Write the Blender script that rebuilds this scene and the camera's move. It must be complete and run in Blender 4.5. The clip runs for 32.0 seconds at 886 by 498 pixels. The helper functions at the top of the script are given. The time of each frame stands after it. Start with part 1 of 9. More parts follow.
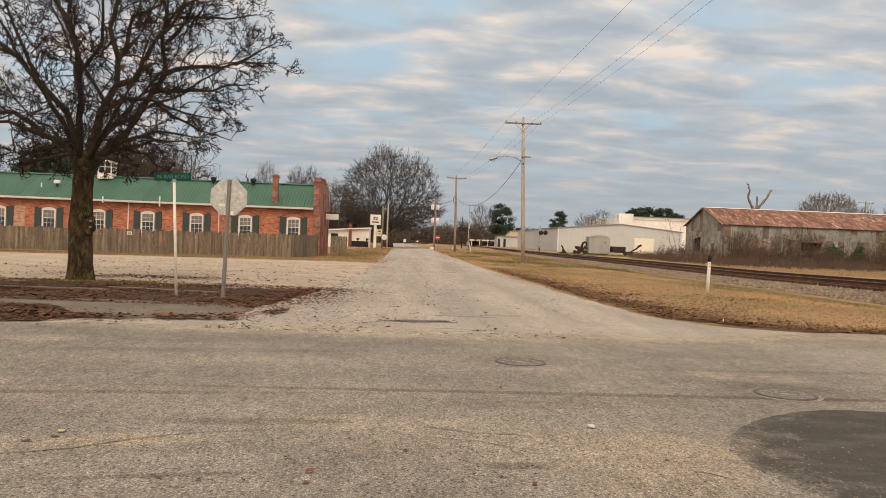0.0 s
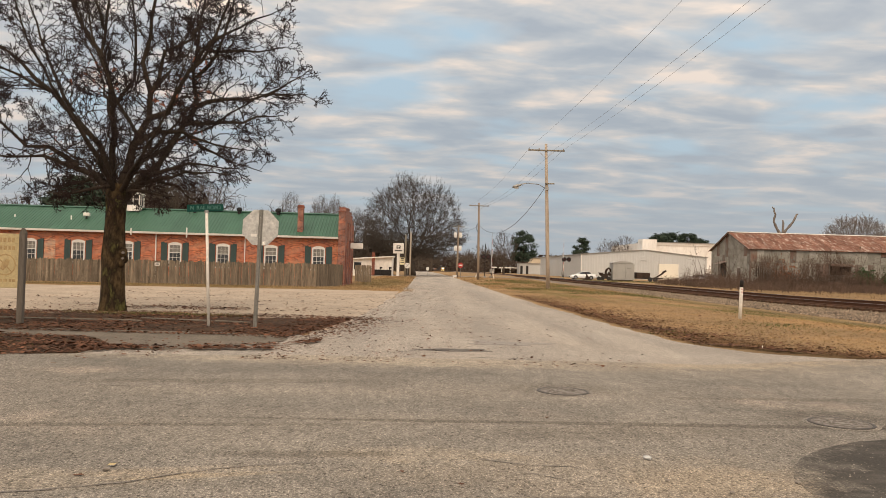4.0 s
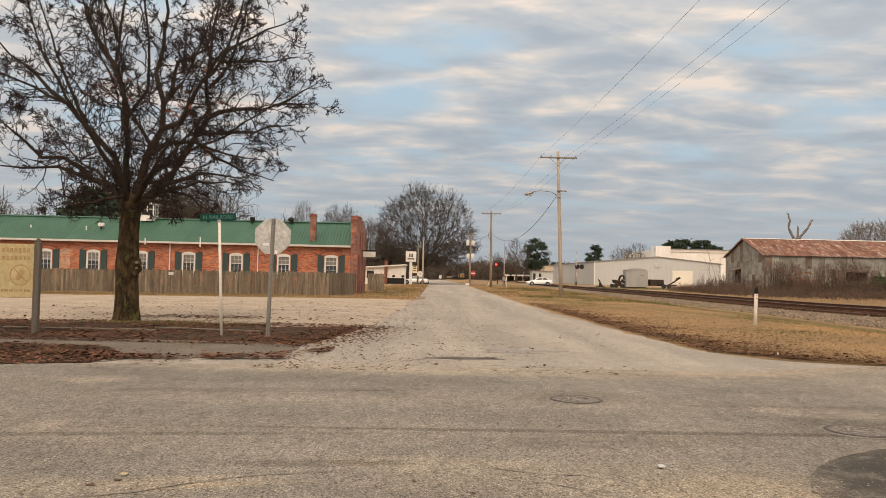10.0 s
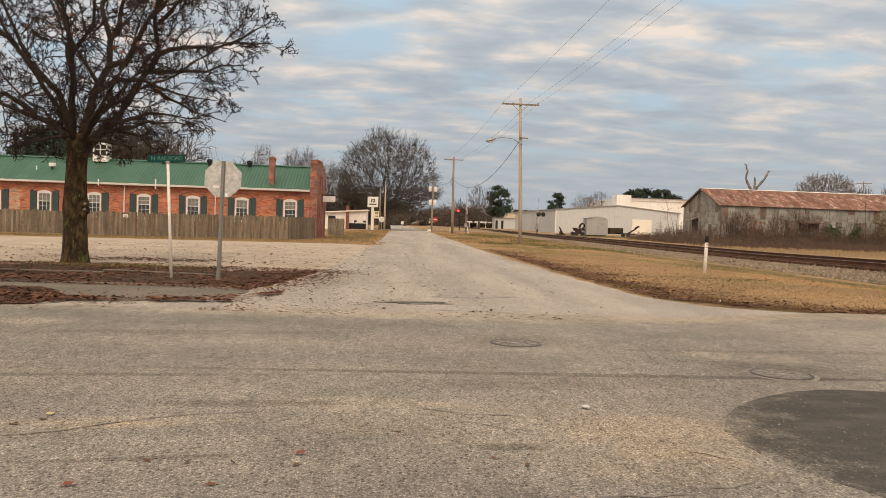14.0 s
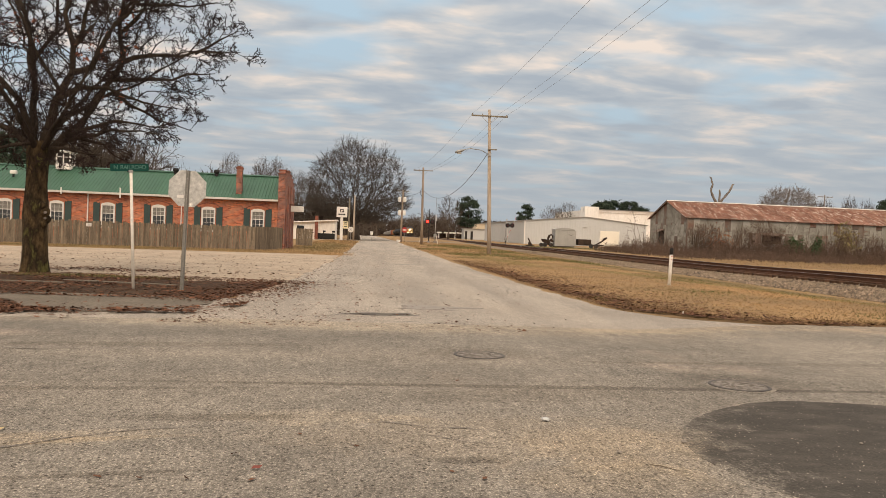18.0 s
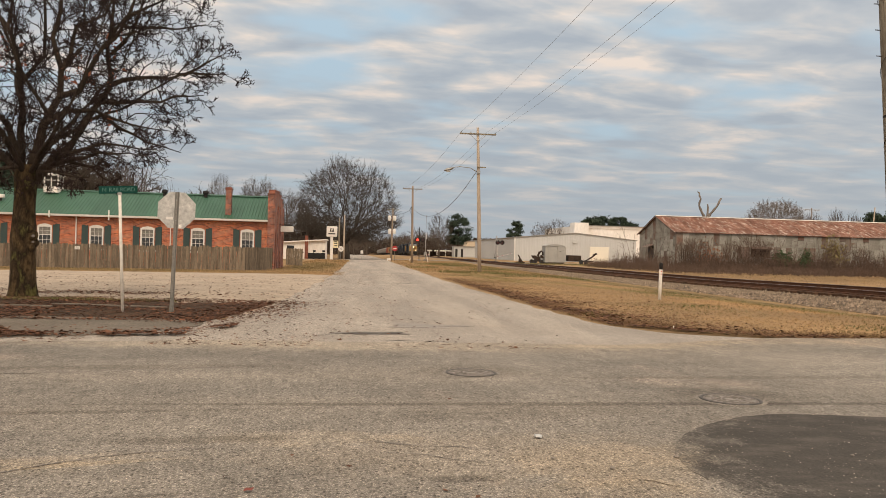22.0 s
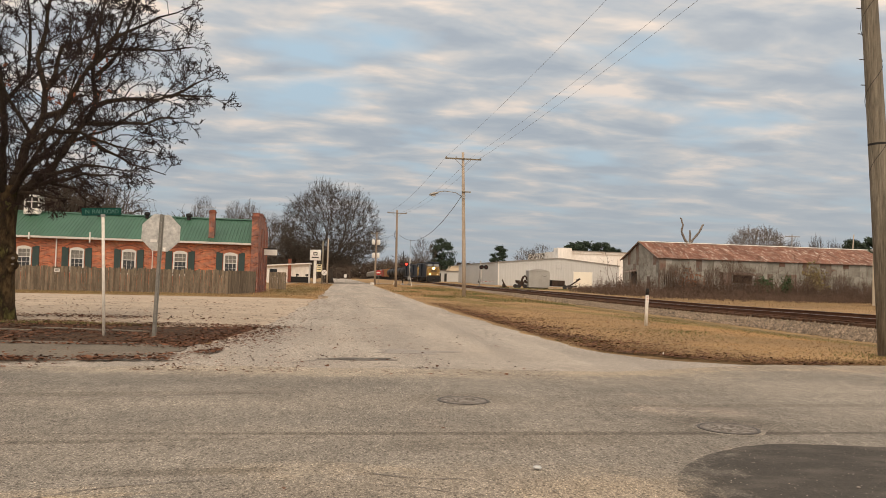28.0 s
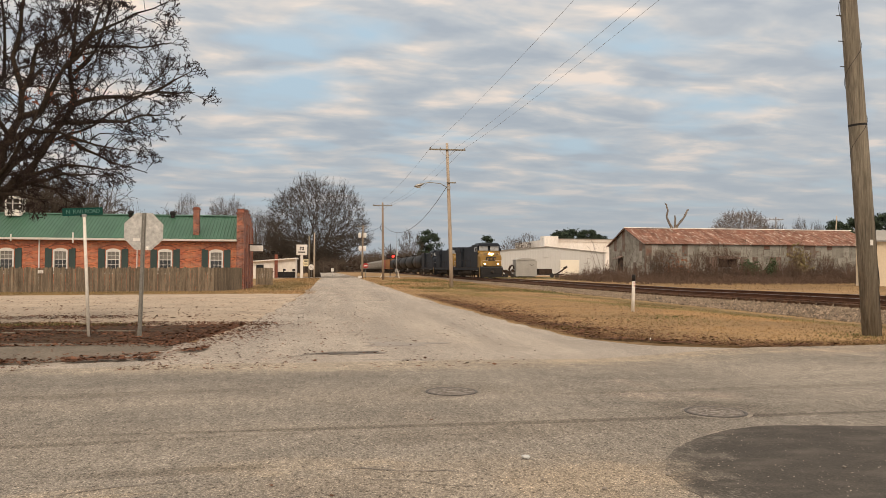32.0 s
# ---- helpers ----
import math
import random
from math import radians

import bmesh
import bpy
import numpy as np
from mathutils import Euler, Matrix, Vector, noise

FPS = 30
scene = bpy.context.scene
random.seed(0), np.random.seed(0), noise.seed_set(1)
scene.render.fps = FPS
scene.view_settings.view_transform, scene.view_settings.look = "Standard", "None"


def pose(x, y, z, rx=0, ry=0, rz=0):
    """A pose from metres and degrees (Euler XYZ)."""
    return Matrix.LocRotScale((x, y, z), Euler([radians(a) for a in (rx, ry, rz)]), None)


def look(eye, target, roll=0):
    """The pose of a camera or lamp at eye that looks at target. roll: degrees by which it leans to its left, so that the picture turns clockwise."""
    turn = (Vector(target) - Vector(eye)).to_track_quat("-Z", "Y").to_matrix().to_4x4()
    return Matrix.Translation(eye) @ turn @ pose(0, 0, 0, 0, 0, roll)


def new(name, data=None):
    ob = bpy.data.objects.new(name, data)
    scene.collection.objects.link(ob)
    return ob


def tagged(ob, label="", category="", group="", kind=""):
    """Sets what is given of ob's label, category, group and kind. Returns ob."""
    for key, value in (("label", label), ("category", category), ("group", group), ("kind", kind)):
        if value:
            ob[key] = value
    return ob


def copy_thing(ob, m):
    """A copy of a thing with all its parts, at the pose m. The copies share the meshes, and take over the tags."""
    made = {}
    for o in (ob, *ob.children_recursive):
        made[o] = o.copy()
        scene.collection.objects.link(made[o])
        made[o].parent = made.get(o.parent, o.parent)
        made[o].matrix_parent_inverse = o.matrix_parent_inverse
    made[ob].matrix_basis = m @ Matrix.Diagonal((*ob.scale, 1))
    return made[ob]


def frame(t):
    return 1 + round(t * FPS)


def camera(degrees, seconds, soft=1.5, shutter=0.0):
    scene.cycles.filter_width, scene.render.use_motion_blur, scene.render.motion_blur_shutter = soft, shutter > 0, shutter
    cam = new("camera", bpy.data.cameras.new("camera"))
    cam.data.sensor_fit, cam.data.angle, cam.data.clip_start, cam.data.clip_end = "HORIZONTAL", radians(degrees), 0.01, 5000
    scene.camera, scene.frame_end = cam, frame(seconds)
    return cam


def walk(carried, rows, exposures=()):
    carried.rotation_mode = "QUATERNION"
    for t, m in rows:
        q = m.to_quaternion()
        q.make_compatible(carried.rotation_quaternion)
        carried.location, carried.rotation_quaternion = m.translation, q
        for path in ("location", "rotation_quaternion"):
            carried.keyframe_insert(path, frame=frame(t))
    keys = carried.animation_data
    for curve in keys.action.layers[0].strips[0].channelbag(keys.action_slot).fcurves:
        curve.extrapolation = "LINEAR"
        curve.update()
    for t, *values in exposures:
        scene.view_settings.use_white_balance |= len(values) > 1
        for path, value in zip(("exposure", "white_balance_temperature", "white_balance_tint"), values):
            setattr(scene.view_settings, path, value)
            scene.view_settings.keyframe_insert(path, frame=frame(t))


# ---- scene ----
cam = camera(59.5, 32.0, soft=0.75)

PATH = [
    (0, (-0.012, 0.036, 1.498), (0.101, 2.033, 1.476), 2.2),
    (0.5, (-0.071, 0.067, 1.503), (0.011, 2.065, 1.485), 2.6),
    (1, (-0.133, 0.118, 1.503), (-0.058, 2.116, 1.493), 2.8),
    (1.5, (-0.191, 0.13, 1.498), (-0.121, 2.129, 1.485), 2.7),
    (2, (-0.21, 0.104, 1.491), (-0.143, 2.103, 1.487), 2.3),
    (2.5, (-0.207, 0.11, 1.499), (-0.131, 2.108, 1.521), 2.2),
    (3, (-0.204, 0.143, 1.496), (-0.13, 2.141, 1.535), 2.2),
    (3.5, (-0.215, 0.115, 1.494), (-0.155, 2.114, 1.539), 1.9),
    (4, (-0.227, 0.122, 1.493), (-0.172, 2.12, 1.541), 1.6),
    (4.5, (-0.218, 0.124, 1.496), (-0.16, 2.122, 1.546), 1.6),
    (6.5, (-0.194, 0.153, 1.487), (-0.15, 2.152, 1.539), 1.2),
    (7, (-0.2, 0.125, 1.498), (-0.159, 2.123, 1.552), 1.2),
    (7.5, (-0.21, 0.118, 1.498), (-0.166, 2.117, 1.559), 1.1),
    (8, (-0.201, 0.178, 1.492), (-0.165, 2.177, 1.561), 0.9),
    (8.5, (-0.206, 0.161, 1.491), (-0.183, 2.159, 1.561), 0.8),
    (9, (-0.211, 0.166, 1.492), (-0.195, 2.165, 1.557), 1.0),
    (9.5, (-0.219, 0.141, 1.497), (-0.203, 2.14, 1.563), 1.1),
    (10, (-0.211, 0.142, 1.491), (-0.189, 2.14, 1.559), 1.3),
    (10.5, (-0.203, 0.161, 1.491), (-0.181, 2.16, 1.542), 1.5),
    (11, (-0.214, 0.137, 1.491), (-0.2, 2.137, 1.531), 1.3),
    (11.5, (-0.209, 0.145, 1.494), (-0.202, 2.145, 1.538), 1.2),
    (12, (-0.209, 0.119, 1.489), (-0.203, 2.118, 1.526), 1.4),
    (12.5, (-0.201, 0.119, 1.488), (-0.185, 2.119, 1.5), 1.3),
    (13, (-0.147, 0.112, 1.479), (-0.094, 2.112, 1.467), 1.0),
    (13.5, (-0.032, 0.124, 1.478), (0.058, 2.122, 1.436), 1.6),
    (14, (0.034, 0.111, 1.481), (0.154, 2.106, 1.413), 2.0),
    (14.5, (0.066, 0.103, 1.481), (0.191, 2.097, 1.404), 1.8),
    (16.5, (0.102, 0.127, 1.492), (0.26, 2.119, 1.428), 1.9),
    (17, (0.109, 0.101, 1.489), (0.28, 2.093, 1.428), 1.6),
    (17.5, (0.109, 0.101, 1.495), (0.308, 2.091, 1.439), 1.9),
    (18, (0.101, 0.101, 1.501), (0.298, 2.091, 1.463), 2.3),
    (18.5, (0.107, 0.104, 1.498), (0.294, 2.095, 1.468), 2.5),
    (19, (0.102, 0.078, 1.496), (0.295, 2.069, 1.471), 2.5),
    (19.5, (0.106, 0.091, 1.501), (0.302, 2.082, 1.484), 2.0),
    (20, (0.113, 0.099, 1.498), (0.31, 2.089, 1.484), 1.6),
    (20.5, (0.103, 0.104, 1.501), (0.3, 2.094, 1.491), 1.7),
    (21, (0.105, 0.081, 1.503), (0.304, 2.071, 1.498), 1.7),
    (21.5, (0.108, 0.087, 1.502), (0.317, 2.076, 1.506), 1.6),
    (22, (0.102, 0.081, 1.504), (0.322, 2.068, 1.513), 1.5),
    (22.5, (0.104, 0.099, 1.506), (0.326, 2.087, 1.518), 1.7),
    (23, (0.102, 0.095, 1.509), (0.336, 2.081, 1.526), 2.1),
    (23.5, (0.103, 0.089, 1.506), (0.359, 2.072, 1.527), 2.4),
    (24, (0.102, 0.096, 1.512), (0.397, 2.073, 1.547), 2.7),
    (24.5, (0.119, 0.095, 1.509), (0.429, 2.07, 1.568), 2.2),
    (26.5, (0.067, 0.213, 1.511), (0.421, 2.179, 1.597), 1.8),
    (27, (0.057, 0.208, 1.515), (0.366, 2.183, 1.592), 2.1),
    (27.5, (0.028, 0.222, 1.511), (0.307, 2.201, 1.574), 2.3),
    (28, (0.007, 0.238, 1.509), (0.268, 2.219, 1.582), 1.8),
    (28.5, (0.02, 0.228, 1.51), (0.265, 2.212, 1.586), 0.7),
    (29, (0.002, 0.226, 1.514), (0.241, 2.21, 1.608), 0.4),
    (29.5, (0.024, 0.261, 1.507), (0.26, 2.245, 1.6), 0.9),
    (30, (0.005, 0.228, 1.52), (0.238, 2.212, 1.606), 0.7),
    (30.5, (0.0, 0.257, 1.516), (0.238, 2.241, 1.608), 1.0),
    (31, (0.01, 0.253, 1.517), (0.261, 2.235, 1.609), 1.5),
    (31.5, (0.024, 0.284, 1.511), (0.303, 2.262, 1.6), 0.5),
    (32, (0.042, 0.266, 1.512), (0.337, 2.244, 1.563), 0.3),
]
walk(cam, [(t, look(eye, target, roll)) for t, eye, target, roll in PATH], [(0, -0.11), (7, -0.12), (11, -0.12), (14, -0.08), (19, -0.09), (24, -0.16), (27, -0.17), (30, -0.15), (32, -0.12)])

# ---- world, sun, exposure ----
world = bpy.data.worlds.new("world")
scene.world = world
world.use_nodes = True
wn, wl = world.node_tree.nodes, world.node_tree.links
wn.clear()
SUN_ELEV, SUN_ROT = 40.0, 186.0     # low sun behind the viewer, hidden by cloud


def wnode(kind, **kw):
    n = wn.new(kind)
    for k, v in kw.items():
        n.inputs[k].default_value = v
    return n


sky = wn.new("ShaderNodeTexSky")
sky.sky_type = "NISHITA"
sky.sun_disc = False
sky.sun_elevation, sky.sun_rotation = radians(SUN_ELEV), radians(SUN_ROT)
sky_col = wnode("ShaderNodeVectorMath")
sky_col.operation = "SCALE"
sky_col.inputs["Scale"].default_value = 0.10
wl.new(sky.outputs[0], sky_col.inputs[0])
# a flat layer of cloud, seen in perspective: the direction divided by its height
tc = wn.new("ShaderNodeTexCoord")
sep = wn.new("ShaderNodeSeparateXYZ")
wl.new(tc.outputs["Generated"], sep.inputs[0])


def wmath(op, a, b=None, clamp=False):
    n = wn.new("ShaderNodeMath")
    n.operation, n.use_clamp = op, clamp
    for i, v in enumerate((a, b)):
        if v is None:
            continue
        if isinstance(v, (int, float)):
            n.inputs[i].default_value = v
        else:
            wl.new(v, n.inputs[i])
    return n.outputs[0]


up = wmath("MAXIMUM", sep.outputs[2], 0.0)
high = wmath("ADD", up, 0.12)
cx = wmath("DIVIDE", sep.outputs[0], high)
cy = wmath("DIVIDE", sep.outputs[1], high)
comb = wn.new("ShaderNodeCombineXYZ")
wl.new(cx, comb.inputs[0])
wl.new(cy, comb.inputs[1])
# the banks lie in long rolls across the view, slightly skewed
rolls = wn.new("ShaderNodeMapping")
rolls.inputs["Rotation"].default_value = (0, 0, radians(-14))
rolls.inputs["Scale"].default_value = (1.2, 1.8, 1)
wl.new(comb.outputs[0], rolls.inputs[0])


def wnoise(scale, detail, rough, distort=0.0, shift=(0, 0, 0)):
    m = wn.new("ShaderNodeMapping")
    m.inputs["Location"].default_value = shift
    wl.new(rolls.outputs[0], m.inputs[0])
    n = wn.new("ShaderNodeTexNoise")
    n.inputs["Scale"].default_value, n.inputs["Detail"].default_value = scale, detail
    n.inputs["Roughness"].default_value, n.inputs["Distortion"].default_value = rough, distort
    wl.new(m.outputs[0], n.inputs["Vector"])
    return n.outputs[0]


def wramp(fac, stops):
    r = wn.new("ShaderNodeValToRGB")
    el = r.color_ramp.elements
    while len(el) < len(stops):
        el.new(0.5)
    for e, (p, c) in zip(el, stops):
        e.position, e.color = p, (*c, 1)
    wl.new(fac, r.inputs[0])
    return r.outputs[0]


def wmix(fac, a, b):
    n = wn.new("ShaderNodeMix")
    n.data_type = "RGBA"
    if isinstance(fac, float):
        n.inputs[0].default_value = fac
    else:
        wl.new(fac, n.inputs[0])
    for i, v in ((6, a), (7, b)):
        if isinstance(v, tuple):
            n.inputs[i].default_value = (*v, 1)
        else:
            wl.new(v, n.inputs[i])
    return n.outputs[2]


cover = wramp(wnoise(1.5, 3.5, 0.46, 0.2), [(0.31, (0, 0, 0)), (0.49, (1, 1, 1))])
shade = wnoise(2.2, 4.5, 0.52, 0.25, (3.1, 0.4, 0))
cloud = wramp(shade, [(0.36, (0.40, 0.465, 0.54)), (0.48, (0.515, 0.56, 0.605)), (0.57, (0.69, 0.665, 0.645)), (0.66, (0.98, 0.83, 0.715))])
clear = wmix(0.75, sky_col.outputs[0], (0.52, 0.71, 0.83))
layer = wmix(cover, clear, cloud)
haze = wramp(up, [(0.0, (1, 1, 1)), (0.06, (0.80, 0.80, 0.80)), (0.16, (0.36, 0.36, 0.36)), (0.32, (0, 0, 0))])
layer = wmix(haze, layer, (0.43, 0.472, 0.51))
# the lit side of the sky round the hidden sun, behind the viewer
sdir = Vector((-0.1, -1, 1.4)).normalized()
dotn = wn.new("ShaderNodeVectorMath")
dotn.operation = "DOT_PRODUCT"
dotn.inputs[1].default_value = sdir
wl.new(tc.outputs["Generated"], dotn.inputs[0])
near_sun = wmath("POWER", wmath("MAXIMUM", wmath("ADD", wmath("MULTIPLY", dotn.outputs["Value"], 0.6), 0.4), 0.0), 2.0)
glowing = wn.new("ShaderNodeVectorMath")
glowing.operation = "MULTIPLY_ADD"
glowing.inputs[1].default_value = (1.5, 1.17, 0.86)
wl.new(near_sun, glowing.inputs[0])
wl.new(layer, glowing.inputs[2])
layer = glowing.outputs[0]
backg = wn.new("ShaderNodeBackground")
backg.inputs[1].default_value = 1.0
wl.new(layer, backg.inputs[0])
wout = wn.new("ShaderNodeOutputWorld")
wl.new(backg.outputs[0], wout.inputs[0])

sun = new("sun", bpy.data.lights.new("sun", "SUN"))
sun.data.energy, sun.data.angle, sun.data.color = 1.5, radians(30), (1.0, 0.80, 0.60)
sun.matrix_world = look((0, 0, 50), (1, 10, 50 - 10 * math.tan(radians(48))))


# ---- materials ----
def mat(name, c1, c2=None, rough=0.8, metal=0.0, big=0.6, fine=14.0, bump=0.15, grain=0.35, dist=0.01, c3=None, spread=(0.35, 0.65), rand=0.0,
        stretch=(1, 1, 1), spec=0.5, isl=0.0):
    """Two scales of noise: broad patches from c1 to c2 (and c3 in the deepest), fine grain over them; rand: how far whole objects differ."""
    m = bpy.data.materials.new(name)
    m.use_nodes = True
    n, l = m.node_tree.nodes, m.node_tree.links
    b = n["Principled BSDF"]
    b.inputs["Roughness"].default_value, b.inputs["Metallic"].default_value = rough, metal
    b.inputs["Specular IOR Level"].default_value = spec
    c2 = c2 or tuple(v * 0.8 for v in c1)
    tcn = n.new("ShaderNodeTexCoord")
    mp = n.new("ShaderNodeMapping")
    mp.inputs["Scale"].default_value = stretch
    l.new(tcn.outputs["Object"], mp.inputs[0])
    vec = mp.outputs[0]
    oi = n.new("ShaderNodeObjectInfo")
    if rand:
        add = n.new("ShaderNodeVectorMath")
        add.operation = "MULTIPLY_ADD"
        add.inputs[0].default_value = (37, 51, 29)
        l.new(oi.outputs["Random"], add.inputs[1])
        l.new(mp.outputs[0], add.inputs[2])
        vec = add.outputs[0]
    n1 = n.new("ShaderNodeTexNoise")
    n1.inputs["Scale"].default_value, n1.inputs["Detail"].default_value, n1.inputs["Roughness"].default_value = big, 6, 0.6
    n2 = n.new("ShaderNodeTexNoise")
    n2.inputs["Scale"].default_value, n2.inputs["Detail"].default_value, n2.inputs["Roughness"].default_value = fine, 5, 0.7
    for q in (n1, n2):
        l.new(vec, q.inputs["Vector"])
    r = n.new("ShaderNodeValToRGB")
    el = r.color_ramp.elements
    el[0].position, el[0].color = spread[0], (*c1, 1)
    el[1].position, el[1].color = spread[1], (*c2, 1)
    if c3:
        e = el.new(min(0.97, spread[1] + 0.12))
        e.color = (*c3, 1)
    l.new(n1.outputs[0], r.inputs[0])
    hsv = n.new("ShaderNodeHueSaturation")
    mr = n.new("ShaderNodeMapRange")
    mr.inputs[1].default_value, mr.inputs[2].default_value = 0.25, 0.75
    mr.inputs[3].default_value, mr.inputs[4].default_value = 1 - grain, 1 + grain
    l.new(n2.outputs[0], mr.inputs[0])
    val = mr.outputs[0]
    if rand:
        m2 = n.new("ShaderNodeMapRange")
        m2.inputs[3].default_value, m2.inputs[4].default_value = 1 - rand, 1 + rand
        l.new(oi.outputs["Random"], m2.inputs[0])
        mul = n.new("ShaderNodeMath")
        mul.operation = "MULTIPLY"
        l.new(val, mul.inputs[0])
        l.new(m2.outputs[0], mul.inputs[1])
        val = mul.outputs[0]
    if isl:
        geo = n.new("ShaderNodeNewGeometry")
        m3 = n.new("ShaderNodeMapRange")
        m3.inputs[3].default_value, m3.inputs[4].default_value = 1 - isl, 1 + isl
        l.new(geo.outputs["Random Per Island"], m3.inputs[0])
        mul = n.new("ShaderNodeMath")
        mul.operation = "MULTIPLY"
        l.new(val, mul.inputs[0])
        l.new(m3.outputs[0], mul.inputs[1])
        val = mul.outputs[0]
    l.new(val, hsv.inputs["Value"])
    l.new(r.outputs[0], hsv.inputs["Color"])
    l.new(hsv.outputs[0], b.inputs["Base Color"])
    if bump:
        bp = n.new("ShaderNodeBump")
        bp.inputs["Strength"].default_value, bp.inputs["Distance"].default_value = bump, dist
        l.new(n2.outputs[0], bp.inputs["Height"])
        l.new(bp.outputs[0], b.inputs["Normal"])
    return m


def glow(name, col, power, base=(0.5, 0.5, 0.5)):
    m = bpy.data.materials.new(name)
    m.use_nodes = True
    b = m.node_tree.nodes["Principled BSDF"]
    b.inputs["Base Color"].default_value = (*base, 1)
    b.inputs["Emission Color"].default_value, b.inputs["Emission Strength"].default_value = (*col, 1), power
    return m


def brick_mat(name, c1, c2):
    m = mat(name, c1, c2, rough=0.9, big=1.2, fine=60, grain=0.25, bump=0.2)
    n, l = m.node_tree.nodes, m.node_tree.links
    b = n["Principled BSDF"]
    hsv = next(x for x in n if x.type == "HUE_SAT")
    tcn = next(x for x in n if x.type == "TEX_COORD")
    sp, cb = n.new("ShaderNodeSeparateXYZ"), n.new("ShaderNodeCombineXYZ")
    ad = n.new("ShaderNodeMath")
    ad.operation = "ADD"
    l.new(tcn.outputs["Object"], sp.inputs[0])
    l.new(sp.outputs[0], ad.inputs[0])
    l.new(sp.outputs[1], ad.inputs[1])
    l.new(ad.outputs[0], cb.inputs[0])
    l.new(sp.outputs[2], cb.inputs[1])
    bt = n.new("ShaderNodeTexBrick")
    bt.inputs["Scale"].default_value = 1.0
    bt.inputs["Brick Width"].default_value, bt.inputs["Row Height"].default_value, bt.inputs["Mortar Size"].default_value = 0.21, 0.078, 0.011
    bt.inputs["Color1"].default_value, bt.inputs["Color2"].default_value = (1.55, 1.5, 1.3, 1), (0.52, 0.46, 0.46, 1)
    bt.inputs["Mortar"].default_value = (1.0, 1.9, 2.6, 1)
    l.new(cb.outputs[0], bt.inputs["Vector"])
    mx = n.new("ShaderNodeMix")
    mx.data_type, mx.blend_type = "RGBA", "MULTIPLY"
    mx.inputs[0].default_value = 1.0
    l.new(hsv.outputs[0], mx.inputs[6])
    l.new(bt.outputs["Color"], mx.inputs[7])
    l.new(mx.outputs[2], b.inputs["Base Color"])
    return m


def asphalt_mat(name, light, dark, warm, speck=52, lie=(0.06, 0.32, 1)):
    """Chip-sealed road: pale aggregate specks in the binder, broad worn and stained patches."""
    m = mat(name, light, dark, rough=0.93, big=0.35, fine=speck, grain=0.75, bump=0.9, dist=0.012, c3=warm, spread=(0.38, 0.58), spec=0.1)
    n, l = m.node_tree.nodes, m.node_tree.links
    b = n["Principled BSDF"]
    hsv = next(x for x in n if x.type == "HUE_SAT")
    tcn = next(x for x in n if x.type == "TEX_COORD")
    v = n.new("ShaderNodeTexVoronoi")
    v.inputs["Scale"].default_value = 68
    l.new(tcn.outputs["Object"], v.inputs["Vector"])
    r = n.new("ShaderNodeValToRGB")
    r.color_ramp.elements[0].position, r.color_ramp.elements[0].color = 0.10, (1.45, 1.42, 1.37, 1)
    r.color_ramp.elements[1].position, r.color_ramp.elements[1].color = 0.46, (0.69, 0.68, 0.67, 1)
    l.new(v.outputs["Distance"], r.inputs[0])
    wide = n.new("ShaderNodeTexNoise")
    mpw = n.new("ShaderNodeMapping")
    mpw.inputs["Scale"].default_value = lie
    l.new(tcn.outputs["Object"], mpw.inputs[0])
    l.new(mpw.outputs[0], wide.inputs["Vector"])
    wide.inputs["Scale"].default_value, wide.inputs["Detail"].default_value = 1.6, 5
    rw = n.new("ShaderNodeValToRGB")
    rw.color_ramp.elements[0].position, rw.color_ramp.elements[0].color = 0.36, (0.88, 0.88, 0.88, 1)
    rw.color_ramp.elements[1].position, rw.color_ramp.elements[1].color = 0.62, (1.12, 1.10, 1.07, 1)
    l.new(wide.outputs[0], rw.inputs[0])
    prev = hsv.outputs[0]
    for o in (r.outputs[0], rw.outputs[0]):
        mx = n.new("ShaderNodeMix")
        mx.data_type, mx.blend_type = "RGBA", "MULTIPLY"
        mx.inputs[0].default_value = 1.0
        l.new(prev, mx.inputs[6])
        l.new(o, mx.inputs[7])
        prev = mx.outputs[2]
    l.new(prev, b.inputs["Base Color"])
    return m


def grit(m, amount, scale=34.0, lie=(1, 0.2, 1)):
    """Raveled, uneven grain, drawn out along the road."""
    n, l = m.node_tree.nodes, m.node_tree.links
    b = n["Principled BSDF"]
    tcn = next(x for x in n if x.type == "TEX_COORD")
    mp = n.new("ShaderNodeMapping")
    mp.inputs["Scale"].default_value = lie
    l.new(tcn.outputs["Object"], mp.inputs[0])
    nz = n.new("ShaderNodeTexNoise")
    nz.inputs["Scale"].default_value, nz.inputs["Detail"].default_value, nz.inputs["Roughness"].default_value = scale, 7, 0.8
    l.new(mp.outputs[0], nz.inputs["Vector"])
    mr = n.new("ShaderNodeMapRange")
    mr.inputs[1].default_value, mr.inputs[2].default_value = 0.32, 0.68
    mr.inputs[3].default_value, mr.inputs[4].default_value = 1 - amount, 1 + amount
    l.new(nz.outputs[0], mr.inputs[0])
    mx = n.new("ShaderNodeMix")
    mx.data_type, mx.blend_type = "RGBA", "MULTIPLY"
    mx.inputs[0].default_value = 1.0
    l.new(b.inputs["Base Color"].links[0].from_socket, mx.inputs[6])
    l.new(mr.outputs[0], mx.inputs[7])
    l.new(mx.outputs[2], b.inputs["Base Color"])


